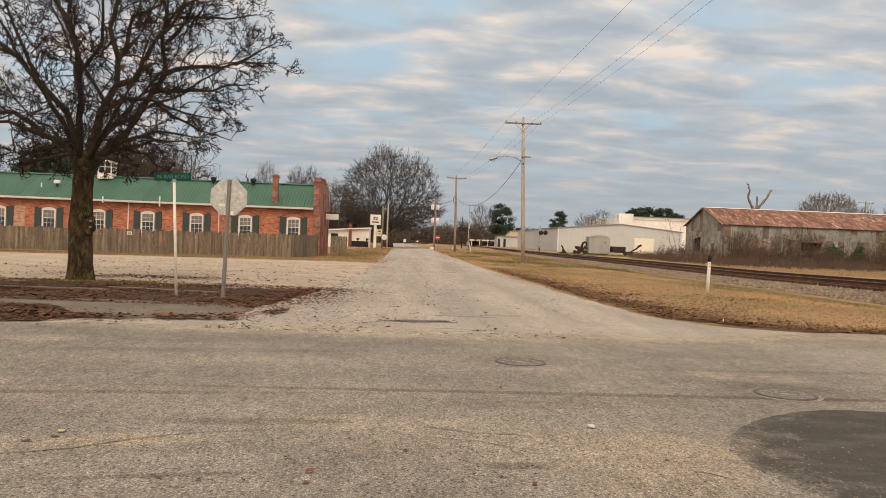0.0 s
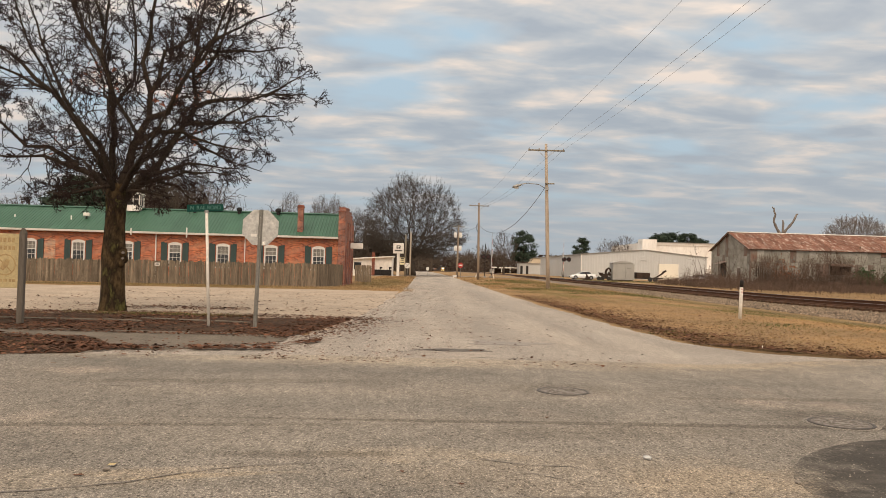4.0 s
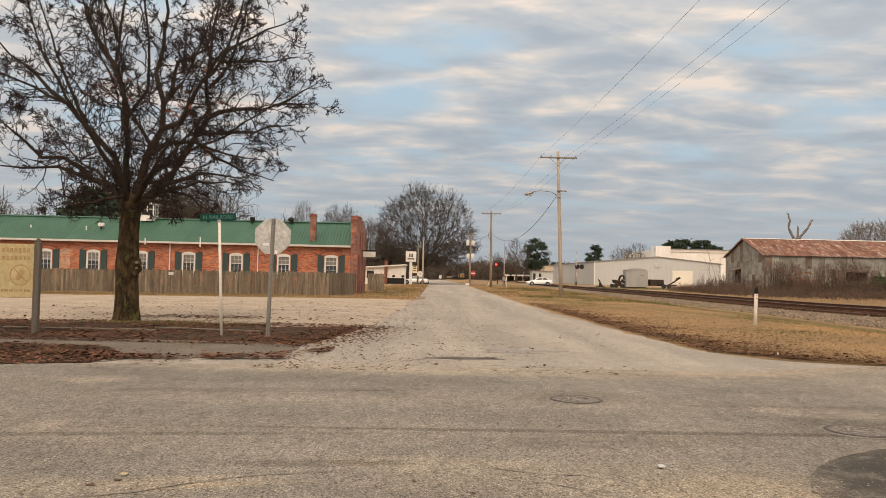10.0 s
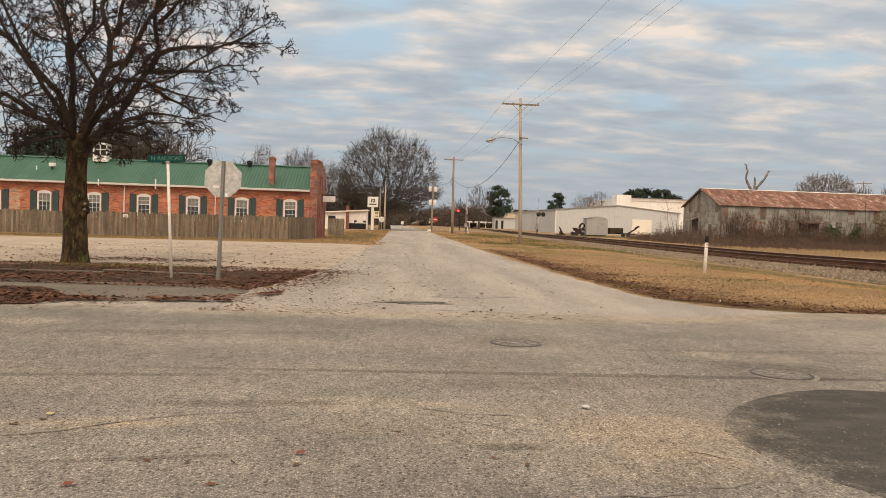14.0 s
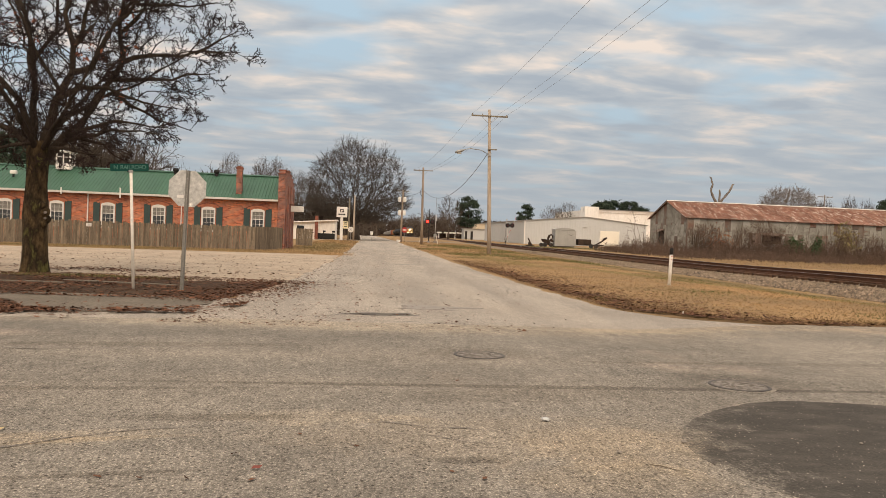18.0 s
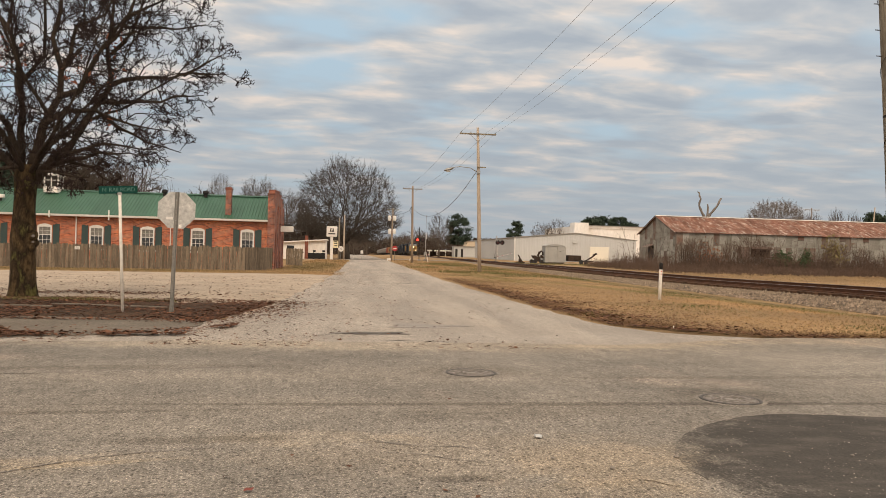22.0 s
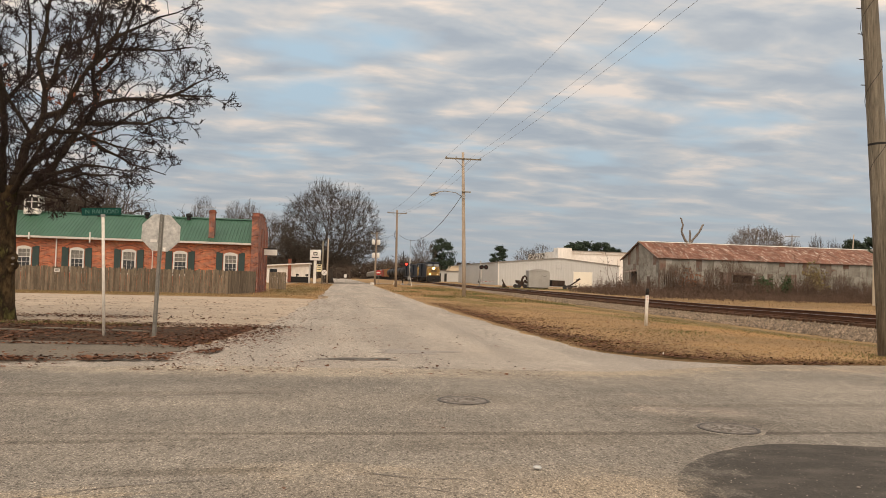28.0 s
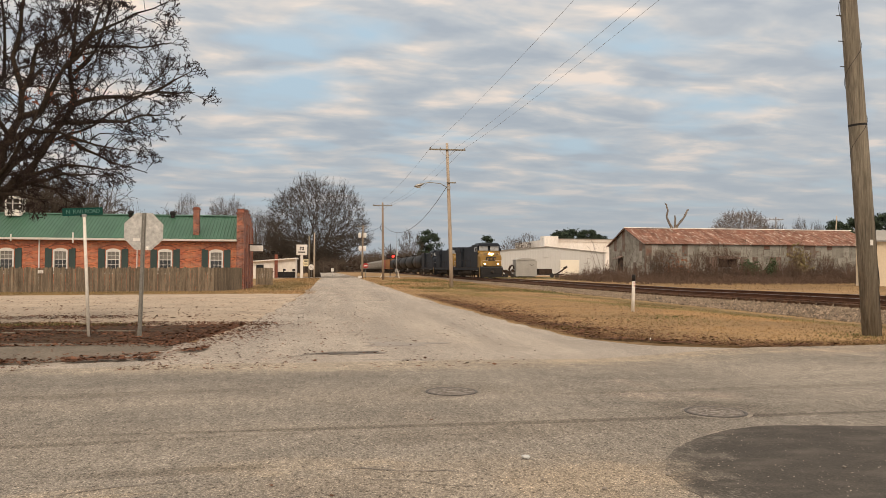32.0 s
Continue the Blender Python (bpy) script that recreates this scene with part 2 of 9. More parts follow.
def pits(m, scale):
    """Dark pits where chips have broken out, and single pale chips."""
    n, l = m.node_tree.nodes, m.node_tree.links
    b = n["Principled BSDF"]
    tcn = next(x for x in n if x.type == "TEX_COORD")
    prev = b.inputs["Base Color"].links[0].from_socket
    for k, width, gain in ((scale, 0.20, (0.52, 0.51, 0.50)), (scale * 1.7, 0.17, (1.55, 1.5, 1.42))):
        v = n.new("ShaderNodeTexVoronoi")
        v.inputs["Scale"].default_value = k
        mp = n.new("ShaderNodeMapping")
        mp.inputs["Scale"].default_value = (1, 0.7, 1)
        l.new(tcn.outputs["Object"], mp.inputs[0])
        l.new(mp.outputs[0], v.inputs["Vector"])
        mr = n.new("ShaderNodeMapRange")
        mr.inputs[1].default_value, mr.inputs[2].default_value = width * 1.4, width
        l.new(v.outputs["Distance"], mr.inputs[0])
        mx = n.new("ShaderNodeMix")
        mx.data_type, mx.blend_type = "RGBA", "MULTIPLY"
        l.new(mr.outputs[0], mx.inputs[0])
        l.new(prev, mx.inputs[6])
        mx.inputs[7].default_value = (*gain, 1)
        prev = mx.outputs[2]
    l.new(prev, b.inputs["Base Color"])


def stains(m, spots):
    """Soft-edged marks with a shape of their own: (x, y, half length, half width, turn, gain in red, green, blue, raggedness)."""
    n, l = m.node_tree.nodes, m.node_tree.links
    b = n["Principled BSDF"]
    tcn = next(x for x in n if x.type == "TEX_COORD")
    nz = n.new("ShaderNodeTexNoise")
    nz.inputs["Scale"].default_value, nz.inputs["Detail"].default_value, nz.inputs["Roughness"].default_value = 2.6, 8, 0.68
    l.new(tcn.outputs["Object"], nz.inputs["Vector"])
    prev = b.inputs["Base Color"].links[0].from_socket
    for x, y, rx, ry, turn, gain, rag in spots:
        mp = n.new("ShaderNodeMapping")
        mp.vector_type = "TEXTURE"
        mp.inputs["Location"].default_value = (x, y, 0)
        mp.inputs["Rotation"].default_value = (0, 0, radians(turn))
        mp.inputs["Scale"].default_value = (rx, ry, 1)
        l.new(tcn.outputs["Object"], mp.inputs[0])
        ln = n.new("ShaderNodeVectorMath")
        ln.operation = "LENGTH"
        l.new(mp.outputs[0], ln.inputs[0])
        ma = n.new("ShaderNodeMath")
        ma.operation = "MULTIPLY_ADD"
        l.new(nz.outputs[0], ma.inputs[0])
        ma.inputs[1].default_value = rag
        l.new(ln.outputs["Value"], ma.inputs[2])
        mr = n.new("ShaderNodeMapRange")
        mr.inputs[1].default_value, mr.inputs[2].default_value = 1.0 + rag * 0.5, 0.6 + rag * 0.5
        l.new(ma.outputs[0], mr.inputs[0])
        mx = n.new("ShaderNodeMix")
        mx.data_type, mx.blend_type = "RGBA", "MULTIPLY"
        l.new(mr.outputs[0], mx.inputs[0])
        l.new(prev, mx.inputs[6])
        mx.inputs[7].default_value = (*gain, 1)
        prev = mx.outputs[2]
    l.new(prev, b.inputs["Base Color"])


M_GRASS = mat("winter_grass", (0.33, 0.215, 0.108), (0.205, 0.138, 0.074), rough=0.95, big=0.22, fine=26, grain=0.55, bump=0.8, dist=0.03, c3=(0.115, 0.105, 0.042), spec=0.1)
VERGE = [(17.9, 45, 0.9, 46, 0, (0.64, 0.66, 0.62), 1.3), (52, 68, 34, 17, 0, (0.80, 0.79, 0.76), 1.0), (-3.6, 70, 2.6, 22, 0, (0.70, 0.78, 0.74), 1.5), (-18, 49, 16, 3.2, 0, (0.74, 0.80, 0.74), 1.2), (15.4, 44, 1.5, 42, 0, (0.66, 0.76, 0.72), 1.6), (12.6, 34, 0.8, 12, 12, (0.74, 0.84, 0.70), 1.5), (8.5, 50, 1.0, 14, 4, (0.78, 0.86, 0.74), 1.5), (5.9, 27, 0.55, 13, 2, (0.58, 0.54, 0.50), 1.3),
         (9.8, 14.9, 5.2, 1.0, 1, (0.58, 0.55, 0.50), 1.2), (6.6, 17.0, 1.0, 1.6, 20, (0.60, 0.55, 0.5), 1.3), (13.5, 25, 2.6, 4.5, 20, (1.10, 1.04, 0.96), 1.5)]
stains(M_GRASS, VERGE)
M_STREET = asphalt_mat("street_asphalt", (0.312, 0.287, 0.251), (0.243, 0.224, 0.197), (0.38, 0.331, 0.28), 52)
grit(M_STREET, 0.26)
grit(M_STREET, 0.20, 7.0, (1, 0.4, 1))
pits(M_STREET, 24.0)
stains(M_STREET, [(-6, 6.75, 6.5, 0.11, 6.0, (0.72, 0.71, 0.70), 0.9), (2.5, 7.62, 6.0, 0.10, 1.6, (0.66, 0.65, 0.64), 0.9),
                  (-2.9, 5.35, 1.5, 0.35, 4, (1.14, 1.11, 1.06), 1.3), (-1.9, 5.6, 0.9, 0.14, 12, (1.22, 1.18, 1.12), 1.2), (-0.2, 6.2, 0.9, 0.3, 3, (1.14, 1.11, 1.06), 1.4), (1.2, 5.7, 2.1, 0.75, 2, (1.08, 1.05, 1.01), 1.5),
                  (-1.1, 6.15, 0.9, 0.14, 5, (0.72, 0.71, 0.70), 1.0), (1.7, 7.2, 1.6, 0.4, 8, (0.86, 0.85, 0.84), 1.4), (-2.6, 9.75, 2.4, 0.22, 8, (0.84, 0.83, 0.82), 1.2), (2.0, 5.4, 0.8, 0.75, 0, (1.10, 1.06, 1.0), 1.4), (1.75, 4.75, 0.9, 0.4, 0, (1.10, 1.06, 1.0), 1.4),
                  (-1.5, 4.72, 0.75, 0.05, 10, (0.70, 0.69, 0.68), 1.0), (0.8, 5.1, 0.3, 0.1, 4, (0.68, 0.67, 0.66), 1.2), (-1.7, 5.48, 0.7, 0.07, 14, (1.24, 1.18, 1.08), 0.9),
                  (1.56, 9.65, 0.85, 0.6, 0, (0.84, 0.83, 0.82), 0.8), (4.14, 8.03, 0.9, 0.65, 0, (0.78, 0.77, 0.76), 0.8), (0.5, 12.5, 8.0, 1.15, 1, (1.24, 1.20, 1.14), 1.1), (9, 13.9, 5.0, 0.9, 3, (1.28, 1.21, 1.12), 1.2), (5.2, 12.9, 2.2, 0.7, 20, (1.2, 1.16, 1.1), 1.2), (5.5, 9.4, 3.5, 0.15, 4, (0.85, 0.84, 0.83), 1.0)])
M_ROAD = asphalt_mat("road_asphalt", (0.42, 0.382, 0.336), (0.378, 0.342, 0.30), (0.435, 0.388, 0.335), 42, (0.5, 0.05, 1))
M_LOT = mat("gravel_lot", (0.41, 0.332, 0.25), (0.31, 0.254, 0.196), rough=0.95, big=0.5, fine=22, grain=0.45, bump=0.8, dist=0.02, c3=(0.25, 0.20, 0.165), spec=0.15)
grit(M_ROAD, 0.24)
grit(M_LOT, 0.26, 22.0)
M_SOIL = mat("leafy_soil", (0.080, 0.051, 0.032), (0.048, 0.032, 0.022), rough=0.95, big=1.4, fine=18, grain=0.6, bump=0.9, dist=0.03, c3=(0.24, 0.18, 0.13), spec=0.1)
M_CONC = mat("old_concrete", (0.235, 0.205, 0.172), (0.175, 0.152, 0.128), rough=0.9, big=1.0, fine=34, grain=0.45, bump=0.5, c3=(0.27, 0.225, 0.18))
M_APRON = mat("apron_concrete", (0.165, 0.142, 0.114), (0.122, 0.104, 0.084), rough=0.95, big=1.0, fine=30, grain=0.35, bump=0.5, c3=(0.20, 0.165, 0.13), spec=0.1)
grit(M_APRON, 0.22, 26.0)
M_BRICKLIGHT = mat("arch_brick", (0.50, 0.19, 0.095), (0.36, 0.125, 0.068), rough=0.9, big=2.0, fine=24, grain=0.35, bump=0.3)
M_CRACK = mat("road_crack", (0.12, 0.105, 0.09), (0.17, 0.15, 0.13), rough=0.95, big=3, fine=30, grain=0.4)
M_SEAM = mat("road_seam", (0.205, 0.183, 0.16), (0.25, 0.222, 0.195), rough=0.95, big=2, fine=40, grain=0.5)
M_IRON = mat("cast_iron", (0.055, 0.048, 0.043), (0.09, 0.078, 0.068), rough=0.7, metal=0.4, big=4, fine=40, grain=0.4)
M_BARK = mat("tree_bark", (0.058, 0.043, 0.031), (0.030, 0.023, 0.018), rough=0.95, big=3, fine=22, grain=0.45, bump=1.0, dist=0.03, c3=(0.042, 0.038, 0.02), stretch=(1, 1, 0.35), spec=0.12)
M_TRUNK = mat("mossy_trunk_bark", (0.092, 0.061, 0.029), (0.026, 0.018, 0.011), rough=0.95, big=4.5, fine=13, grain=0.65, bump=1.0, dist=0.08, c3=(0.105, 0.093, 0.03), stretch=(1, 1, 0.4), spec=0.15, spread=(0.38, 0.56))
M_COLLAR = mat("manhole_collar", (0.25, 0.226, 0.196), (0.19, 0.17, 0.148), rough=0.95, big=3, fine=60, grain=0.5, bump=0.5)
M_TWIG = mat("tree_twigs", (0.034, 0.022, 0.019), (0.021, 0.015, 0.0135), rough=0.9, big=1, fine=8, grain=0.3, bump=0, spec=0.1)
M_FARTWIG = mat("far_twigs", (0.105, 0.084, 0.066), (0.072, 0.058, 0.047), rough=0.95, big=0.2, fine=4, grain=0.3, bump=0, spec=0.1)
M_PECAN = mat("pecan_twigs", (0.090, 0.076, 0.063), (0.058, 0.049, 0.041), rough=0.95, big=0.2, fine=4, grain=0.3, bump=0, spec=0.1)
M_UNDER = mat("dark_undergrowth", (0.062, 0.046, 0.036), (0.042, 0.033, 0.027), rough=0.95, big=0.2, fine=3, grain=0.3, bump=0, spec=0.1, isl=0.35)
M_DEADWOOD = mat("dead_wood", (0.21, 0.18, 0.155), (0.12, 0.10, 0.086), rough=0.9, big=1.2, fine=10, grain=0.3)
M_LEAF = mat("dead_leaf", (0.138, 0.066, 0.039), (0.066, 0.036, 0.024), rough=0.85, big=0.9, fine=3.0, grain=0.3, bump=0, c3=(0.215, 0.105, 0.052), isl=0.6, spec=0.1)
M_VERGELEAF = mat("verge_leaf", (0.165, 0.093, 0.05), (0.10, 0.058, 0.034), rough=0.9, big=0.9, fine=3.0, grain=0.3, bump=0, c3=(0.26, 0.155, 0.08), isl=0.5, spec=0.1)
M_HANGLEAF = mat("hanging_dry_leaf", (0.30, 0.105, 0.05), (0.18, 0.06, 0.035), rough=0.85, big=2.0, fine=6, grain=0.3, bump=0, isl=0.4, spec=0.1)
M_REDLEAF = mat("red_leaf", (0.20, 0.045, 0.028), (0.14, 0.035, 0.022), rough=0.8, big=2, fine=8, bump=0)
M_PINE = mat("pine_needles", (0.036, 0.056, 0.032), (0.024, 0.04, 0.025), rough=0.9, big=0.4, fine=3, grain=0.5, bump=0)
M_BUSH = mat("brush_twigs", (0.128, 0.088, 0.066), (0.082, 0.057, 0.044), rough=0.95, big=0.5, fine=4, grain=0.4, bump=0, spec=0.1, isl=0.3)
M_RUSTLEAF = mat("rusty_foliage", (0.30, 0.12, 0.055), (0.20, 0.085, 0.045), rough=0.9, big=0.8, fine=4, grain=0.5, bump=0)
M_OLIVE = mat("olive_foliage", (0.21, 0.16, 0.06), (0.15, 0.12, 0.05), rough=0.9, big=0.8, fine=4, grain=0.5, bump=0)
M_GREENBUSH = mat("cedar_foliage", (0.05, 0.085, 0.03), (0.035, 0.06, 0.022), rough=0.9, big=0.8, fine=4, grain=0.5, bump=0)
M_BLADE = mat("grass_blades", (0.36, 0.235, 0.115), (0.215, 0.142, 0.074), rough=0.9, spread=(0.4, 0.6), big=0.3, fine=2.5, grain=0.4, bump=0, c3=(0.13, 0.12, 0.042), spec=0.1, isl=0.32)
stains(M_BLADE, VERGE)
M_GREENBLADE = mat("green_blades", (0.105, 0.112, 0.042), (0.17, 0.14, 0.06), rough=0.9, big=0.6, fine=2.5, grain=0.4, bump=0, spec=0.1, isl=0.4)
M_BALLAST = mat("ballast_stone", (0.25, 0.192, 0.137), (0.14, 0.106, 0.075), rough=0.95, big=1.1, fine=9, grain=0.5, bump=0.4, isl=0.5)
M_BED = mat("ballast_grit", (0.19, 0.14, 0.095), (0.125, 0.092, 0.063), rough=0.95, big=0.9, fine=16, grain=0.6, bump=0.9, dist=0.03)
M_RAIL = mat("rusty_rail", (0.12, 0.057, 0.033), (0.075, 0.038, 0.023), rough=0.8, metal=0.2, big=2, fine=30, grain=0.3, spec=0.2)
M_RAILTOP = mat("rail_head", (0.36, 0.31, 0.27), (0.28, 0.24, 0.21), rough=0.35, metal=0.9, big=2, fine=30, grain=0.2, bump=0)
M_TIE = mat("creosote_tie", (0.095, 0.053, 0.032), (0.055, 0.034, 0.023), rough=0.95, big=2, fine=20, grain=0.4, rand=0.3, spec=0.15)
M_BRICK = brick_mat("red_brick", (0.42, 0.13, 0.06), (0.30, 0.085, 0.045))
# old brick, darkened for the end wall's shaded side; the chimney shares it
M_BRICKEND = brick_mat("shaded_old_end_brick", (0.30, 0.10, 0.06), (0.16, 0.062, 0.042))
M_BRICKPALE = brick_mat("pale_infill_brick", (0.47, 0.22, 0.125), (0.33, 0.135, 0.08))
# dark weathered brick; also paints the shadow gap over the window arches
M_BRICKDARK = mat("weathered_and_shadow_brick", (0.23, 0.075, 0.045), (0.15, 0.055, 0.038), rough=0.9, big=1.5, fine=14, grain=0.4)
M_GREENROOF = mat("green_metal_roof", (0.041, 0.114, 0.068), (0.032, 0.094, 0.055), rough=0.5, metal=0.2, big=0.5, fine=5, grain=0.12, bump=0, rand=0.08)
M_WHITE = mat("white_paint", (0.70, 0.67, 0.62), (0.60, 0.57, 0.52), rough=0.6, big=1.5, fine=12, grain=0.1, bump=0.05)
M_SHUTTER = mat("green_shutter", (0.026, 0.05, 0.044), (0.02, 0.04, 0.036), rough=0.6, big=2, fine=12, grain=0.15)
M_GLASS = mat("dark_glass", (0.03, 0.035, 0.04), (0.05, 0.055, 0.06), rough=0.08, big=0.5, fine=2, grain=0.1, bump=0)
M_FENCE = mat("weathered_fence", (0.205, 0.162, 0.116), (0.108, 0.086, 0.063), rough=0.95, big=1.3, fine=16, grain=0.6, rand=0.22, stretch=(3, 3, 0.5), spec=0.15)
M_POLE = mat("utility_pole_wood", (0.41, 0.338, 0.262), (0.31, 0.252, 0.195), rough=0.9, big=1.2, fine=18, grain=0.35, stretch=(3, 3, 0.3), bump=0.4)
M_POLEFAR = mat("brown_pole_wood", (0.29, 0.225, 0.165), (0.21, 0.16, 0.12), rough=0.9, big=1.2, fine=18, grain=0.35, stretch=(3, 3, 0.3), bump=0.4, spec=0.2)
M_POLEGREY = mat("grey_pole_wood", (0.262, 0.225, 0.168), (0.135, 0.113, 0.083), rough=0.95, big=2.6, fine=8, grain=0.6, stretch=(5, 5, 0.22), bump=1.0, dist=0.05, c3=(0.27, 0.235, 0.185))
M_STEEL = mat("galvanised_steel", (0.34, 0.33, 0.31), (0.25, 0.245, 0.235), rough=0.5, metal=0.6, big=3, fine=25, grain=0.25)
M_SIGNBACK = mat("sign_back_aluminium", (0.40, 0.39, 0.365), (0.47, 0.455, 0.425), rough=0.55, metal=0.35, big=4.5, fine=9, grain=0.32, bump=0.05, c3=(0.78, 0.75, 0.68), spread=(0.40, 0.60))
M_POSTGREY = mat("green_grey_post", (0.16, 0.155, 0.135), (0.22, 0.205, 0.18), rough=0.7, metal=0.3, big=4, fine=25, grain=0.3)
M_WHITEPOST = mat("dirty_white_post", (0.66, 0.61, 0.54), (0.50, 0.46, 0.40), rough=0.6, big=3, fine=20, grain=0.2)
M_SIGNGREEN = mat("sign_green", (0.002, 0.048, 0.037), (0.002, 0.04, 0.03), rough=0.65, spec=0.2, big=4, fine=20, grain=0.15, bump=0)
M_LETTER = mat("sign_letters", (0.06, 0.165, 0.135), (0.03, 0.105, 0.085), rough=0.5, big=8, fine=30, grain=0.3, bump=0)
M_BLACK = mat("black_paint", (0.016, 0.015, 0.015), (0.024, 0.022, 0.021), rough=0.7, big=2, fine=15, grain=0.2, spec=0.2)
M_DARK = mat("dark_interior", (0.018, 0.016, 0.015), (0.026, 0.023, 0.02), rough=0.9, big=2, fine=10, grain=0.2, bump=0)
M_BOARD = mat("faded_sign_board", (0.46, 0.358, 0.188), (0.375, 0.298, 0.15), rough=0.8, big=2.2, fine=16, grain=0.25, c3=(0.29, 0.25, 0.13))
M_BOARDINK = mat("faded_sign_ink", (0.29, 0.19, 0.085), (0.36, 0.255, 0.12), rough=0.8, big=6, fine=20, grain=0.3)
M_POSTWOOD = mat("dark_sign_post", (0.085, 0.07, 0.055), (0.12, 0.10, 0.078), rough=0.9, big=3, fine=18, grain=0.3, stretch=(3, 3, 0.4))
M_RED = mat("sign_red", (0.42, 0.03, 0.025), (0.36, 0.025, 0.02), rough=0.5, big=3, fine=12, grain=0.1, bump=0)
M_YELLOWSIGN = mat("sign_yellow", (0.74, 0.65, 0.42), (0.66, 0.57, 0.35), rough=0.5, big=3, fine=12, grain=0.1, bump=0)
M_RUSTROOF = mat("rusted_roof_sheet", (0.175, 0.080, 0.054), (0.235, 0.13, 0.095), rough=0.85, metal=0.1, big=1.9, fine=7, grain=0.6, c3=(0.50, 0.43, 0.37), rand=0.22, stretch=(1.8, 1.8, 0.5), spec=0.2, spread=(0.38, 0.55))
M_GALV = mat("weathered_galvanised_sheet", (0.345, 0.33, 0.29), (0.225, 0.21, 0.178), rough=0.75, metal=0.15, big=0.8, stretch=(0.55, 0.55, 1.5), fine=8, grain=0.25, c3=(0.16, 0.075, 0.048), rand=0.14, spread=(0.35, 0.62), spec=0.25)
M_RUSTWALL = mat("rust_stained_sheet", (0.16, 0.085, 0.06), (0.19, 0.17, 0.145), rough=0.85, metal=0.1, big=0.8, fine=8, grain=0.35, c3=(0.15, 0.07, 0.045), rand=0.2)
M_SIDING = mat("pale_metal_siding", (0.49, 0.488, 0.47), (0.445, 0.442, 0.425), rough=0.6, big=0.15, fine=3, grain=0.06, bump=0)
M_ROLLDOOR = mat("cream_roll_door", (0.80, 0.745, 0.63), (0.74, 0.69, 0.58), rough=0.6, big=0.5, fine=6, grain=0.06)
M_BEIGE = mat("beige_wall", (0.60, 0.50, 0.36), (0.55, 0.455, 0.325), rough=0.8, big=0.3, fine=5, grain=0.1)
M_GREYROOF = mat("grey_metal_roof", (0.27, 0.255, 0.225), (0.22, 0.205, 0.18), rough=0.6, big=0.4, fine=6, grain=0.15)
M_WHITEWALL = mat("white_concrete_wall", (0.80, 0.765, 0.715), (0.69, 0.635, 0.57), rough=0.85, big=0.25, fine=3, grain=0.15, bump=0, stretch=(1, 1, 0.4))
M_CABINET = mat("grey_cabinet", (0.33, 0.325, 0.30), (0.28, 0.275, 0.255), rough=0.6, big=0.6, fine=6, grain=0.12)
M_MACHINE = mat("rusty_machinery", (0.055, 0.036, 0.026), (0.03, 0.022, 0.018), rough=0.85, big=2, fine=10, grain=0.4, spec=0.2)
# pale base colour stands in for the sky mirrored in the cab windows
M_WINDSHIELD = mat("windshield_painted_sky", (0.30, 0.31, 0.31), (0.24, 0.25, 0.255), rough=0.12, big=1, fine=3, grain=0.08, bump=0, spec=0.8)
M_TYRE = mat("tyre_rubber", (0.02, 0.02, 0.02), (0.03, 0.03, 0.03), rough=0.9, big=4, fine=20, grain=0.2)
M_RIM = mat("wheel_alloy", (0.32, 0.32, 0.33), (0.25, 0.25, 0.26), rough=0.35, metal=0.8, big=6, fine=20, grain=0.1, bump=0)
M_CARWHITE = mat("white_car_paint", (0.78, 0.77, 0.75), (0.74, 0.73, 0.71), rough=0.2, big=0.5, fine=3, grain=0.03, bump=0)
M_LENS = mat("unlit_red_lens", (0.03, 0.005, 0.005), (0.04, 0.006, 0.006), rough=0.3, bump=0, grain=0.1)
M_HOLE = mat("broken_asphalt", (0.045, 0.038, 0.032), (0.085, 0.072, 0.06), rough=0.95, big=4, fine=30, grain=0.6)
M_TAIL = mat("tail_lens", (0.35, 0.02, 0.02), (0.28, 0.02, 0.02), rough=0.2, bump=0, grain=0.1)
M_BLUE = mat("loco_dark_blue", (0.019, 0.025, 0.035), (0.013, 0.017, 0.024), rough=0.65, big=0.5, fine=4, grain=0.2, bump=0, c3=(0.022, 0.021, 0.02), spec=0.2)
M_YELLOW = mat("loco_yellow", (0.245, 0.142, 0.026), (0.18, 0.105, 0.021), rough=0.5, big=0.6, fine=5, grain=0.15, bump=0)
M_LOCOGREY = mat("loco_underframe", (0.062, 0.053, 0.044), (0.034, 0.029, 0.025), rough=0.9, big=1, fine=8, grain=0.3, spec=0.15)
M_TANK = mat("black_tank_paint", (0.012, 0.012, 0.012), (0.018, 0.017, 0.016), rough=0.6, big=0.4, fine=4, grain=0.25, bump=0, c3=(0.03, 0.027, 0.024), spec=0.2)
M_HOPPER = mat("hopper_grey_paint", (0.25, 0.232, 0.208), (0.18, 0.166, 0.148), rough=0.8, big=0.4, fine=4, grain=0.2, bump=0, c3=(0.20, 0.15, 0.12))
M_BOXCAR = mat("boxcar_orange_paint", (0.30, 0.15, 0.06), (0.22, 0.11, 0.05), rough=0.8, big=0.4, fine=4, grain=0.2, bump=0)
M_BOXRED = mat("boxcar_red_paint", (0.30, 0.07, 0.05), (0.22, 0.055, 0.04), rough=0.8, big=0.4, fine=4, grain=0.2, bump=0)
M_WIRE = mat("cable_black", (0.16, 0.16, 0.165), (0.13, 0.13, 0.135), rough=0.7, bump=0, grain=0.05)
M_CERAMIC = mat("grey_insulator", (0.30, 0.28, 0.26), (0.24, 0.225, 0.21), rough=0.4, bump=0, grain=0.1)
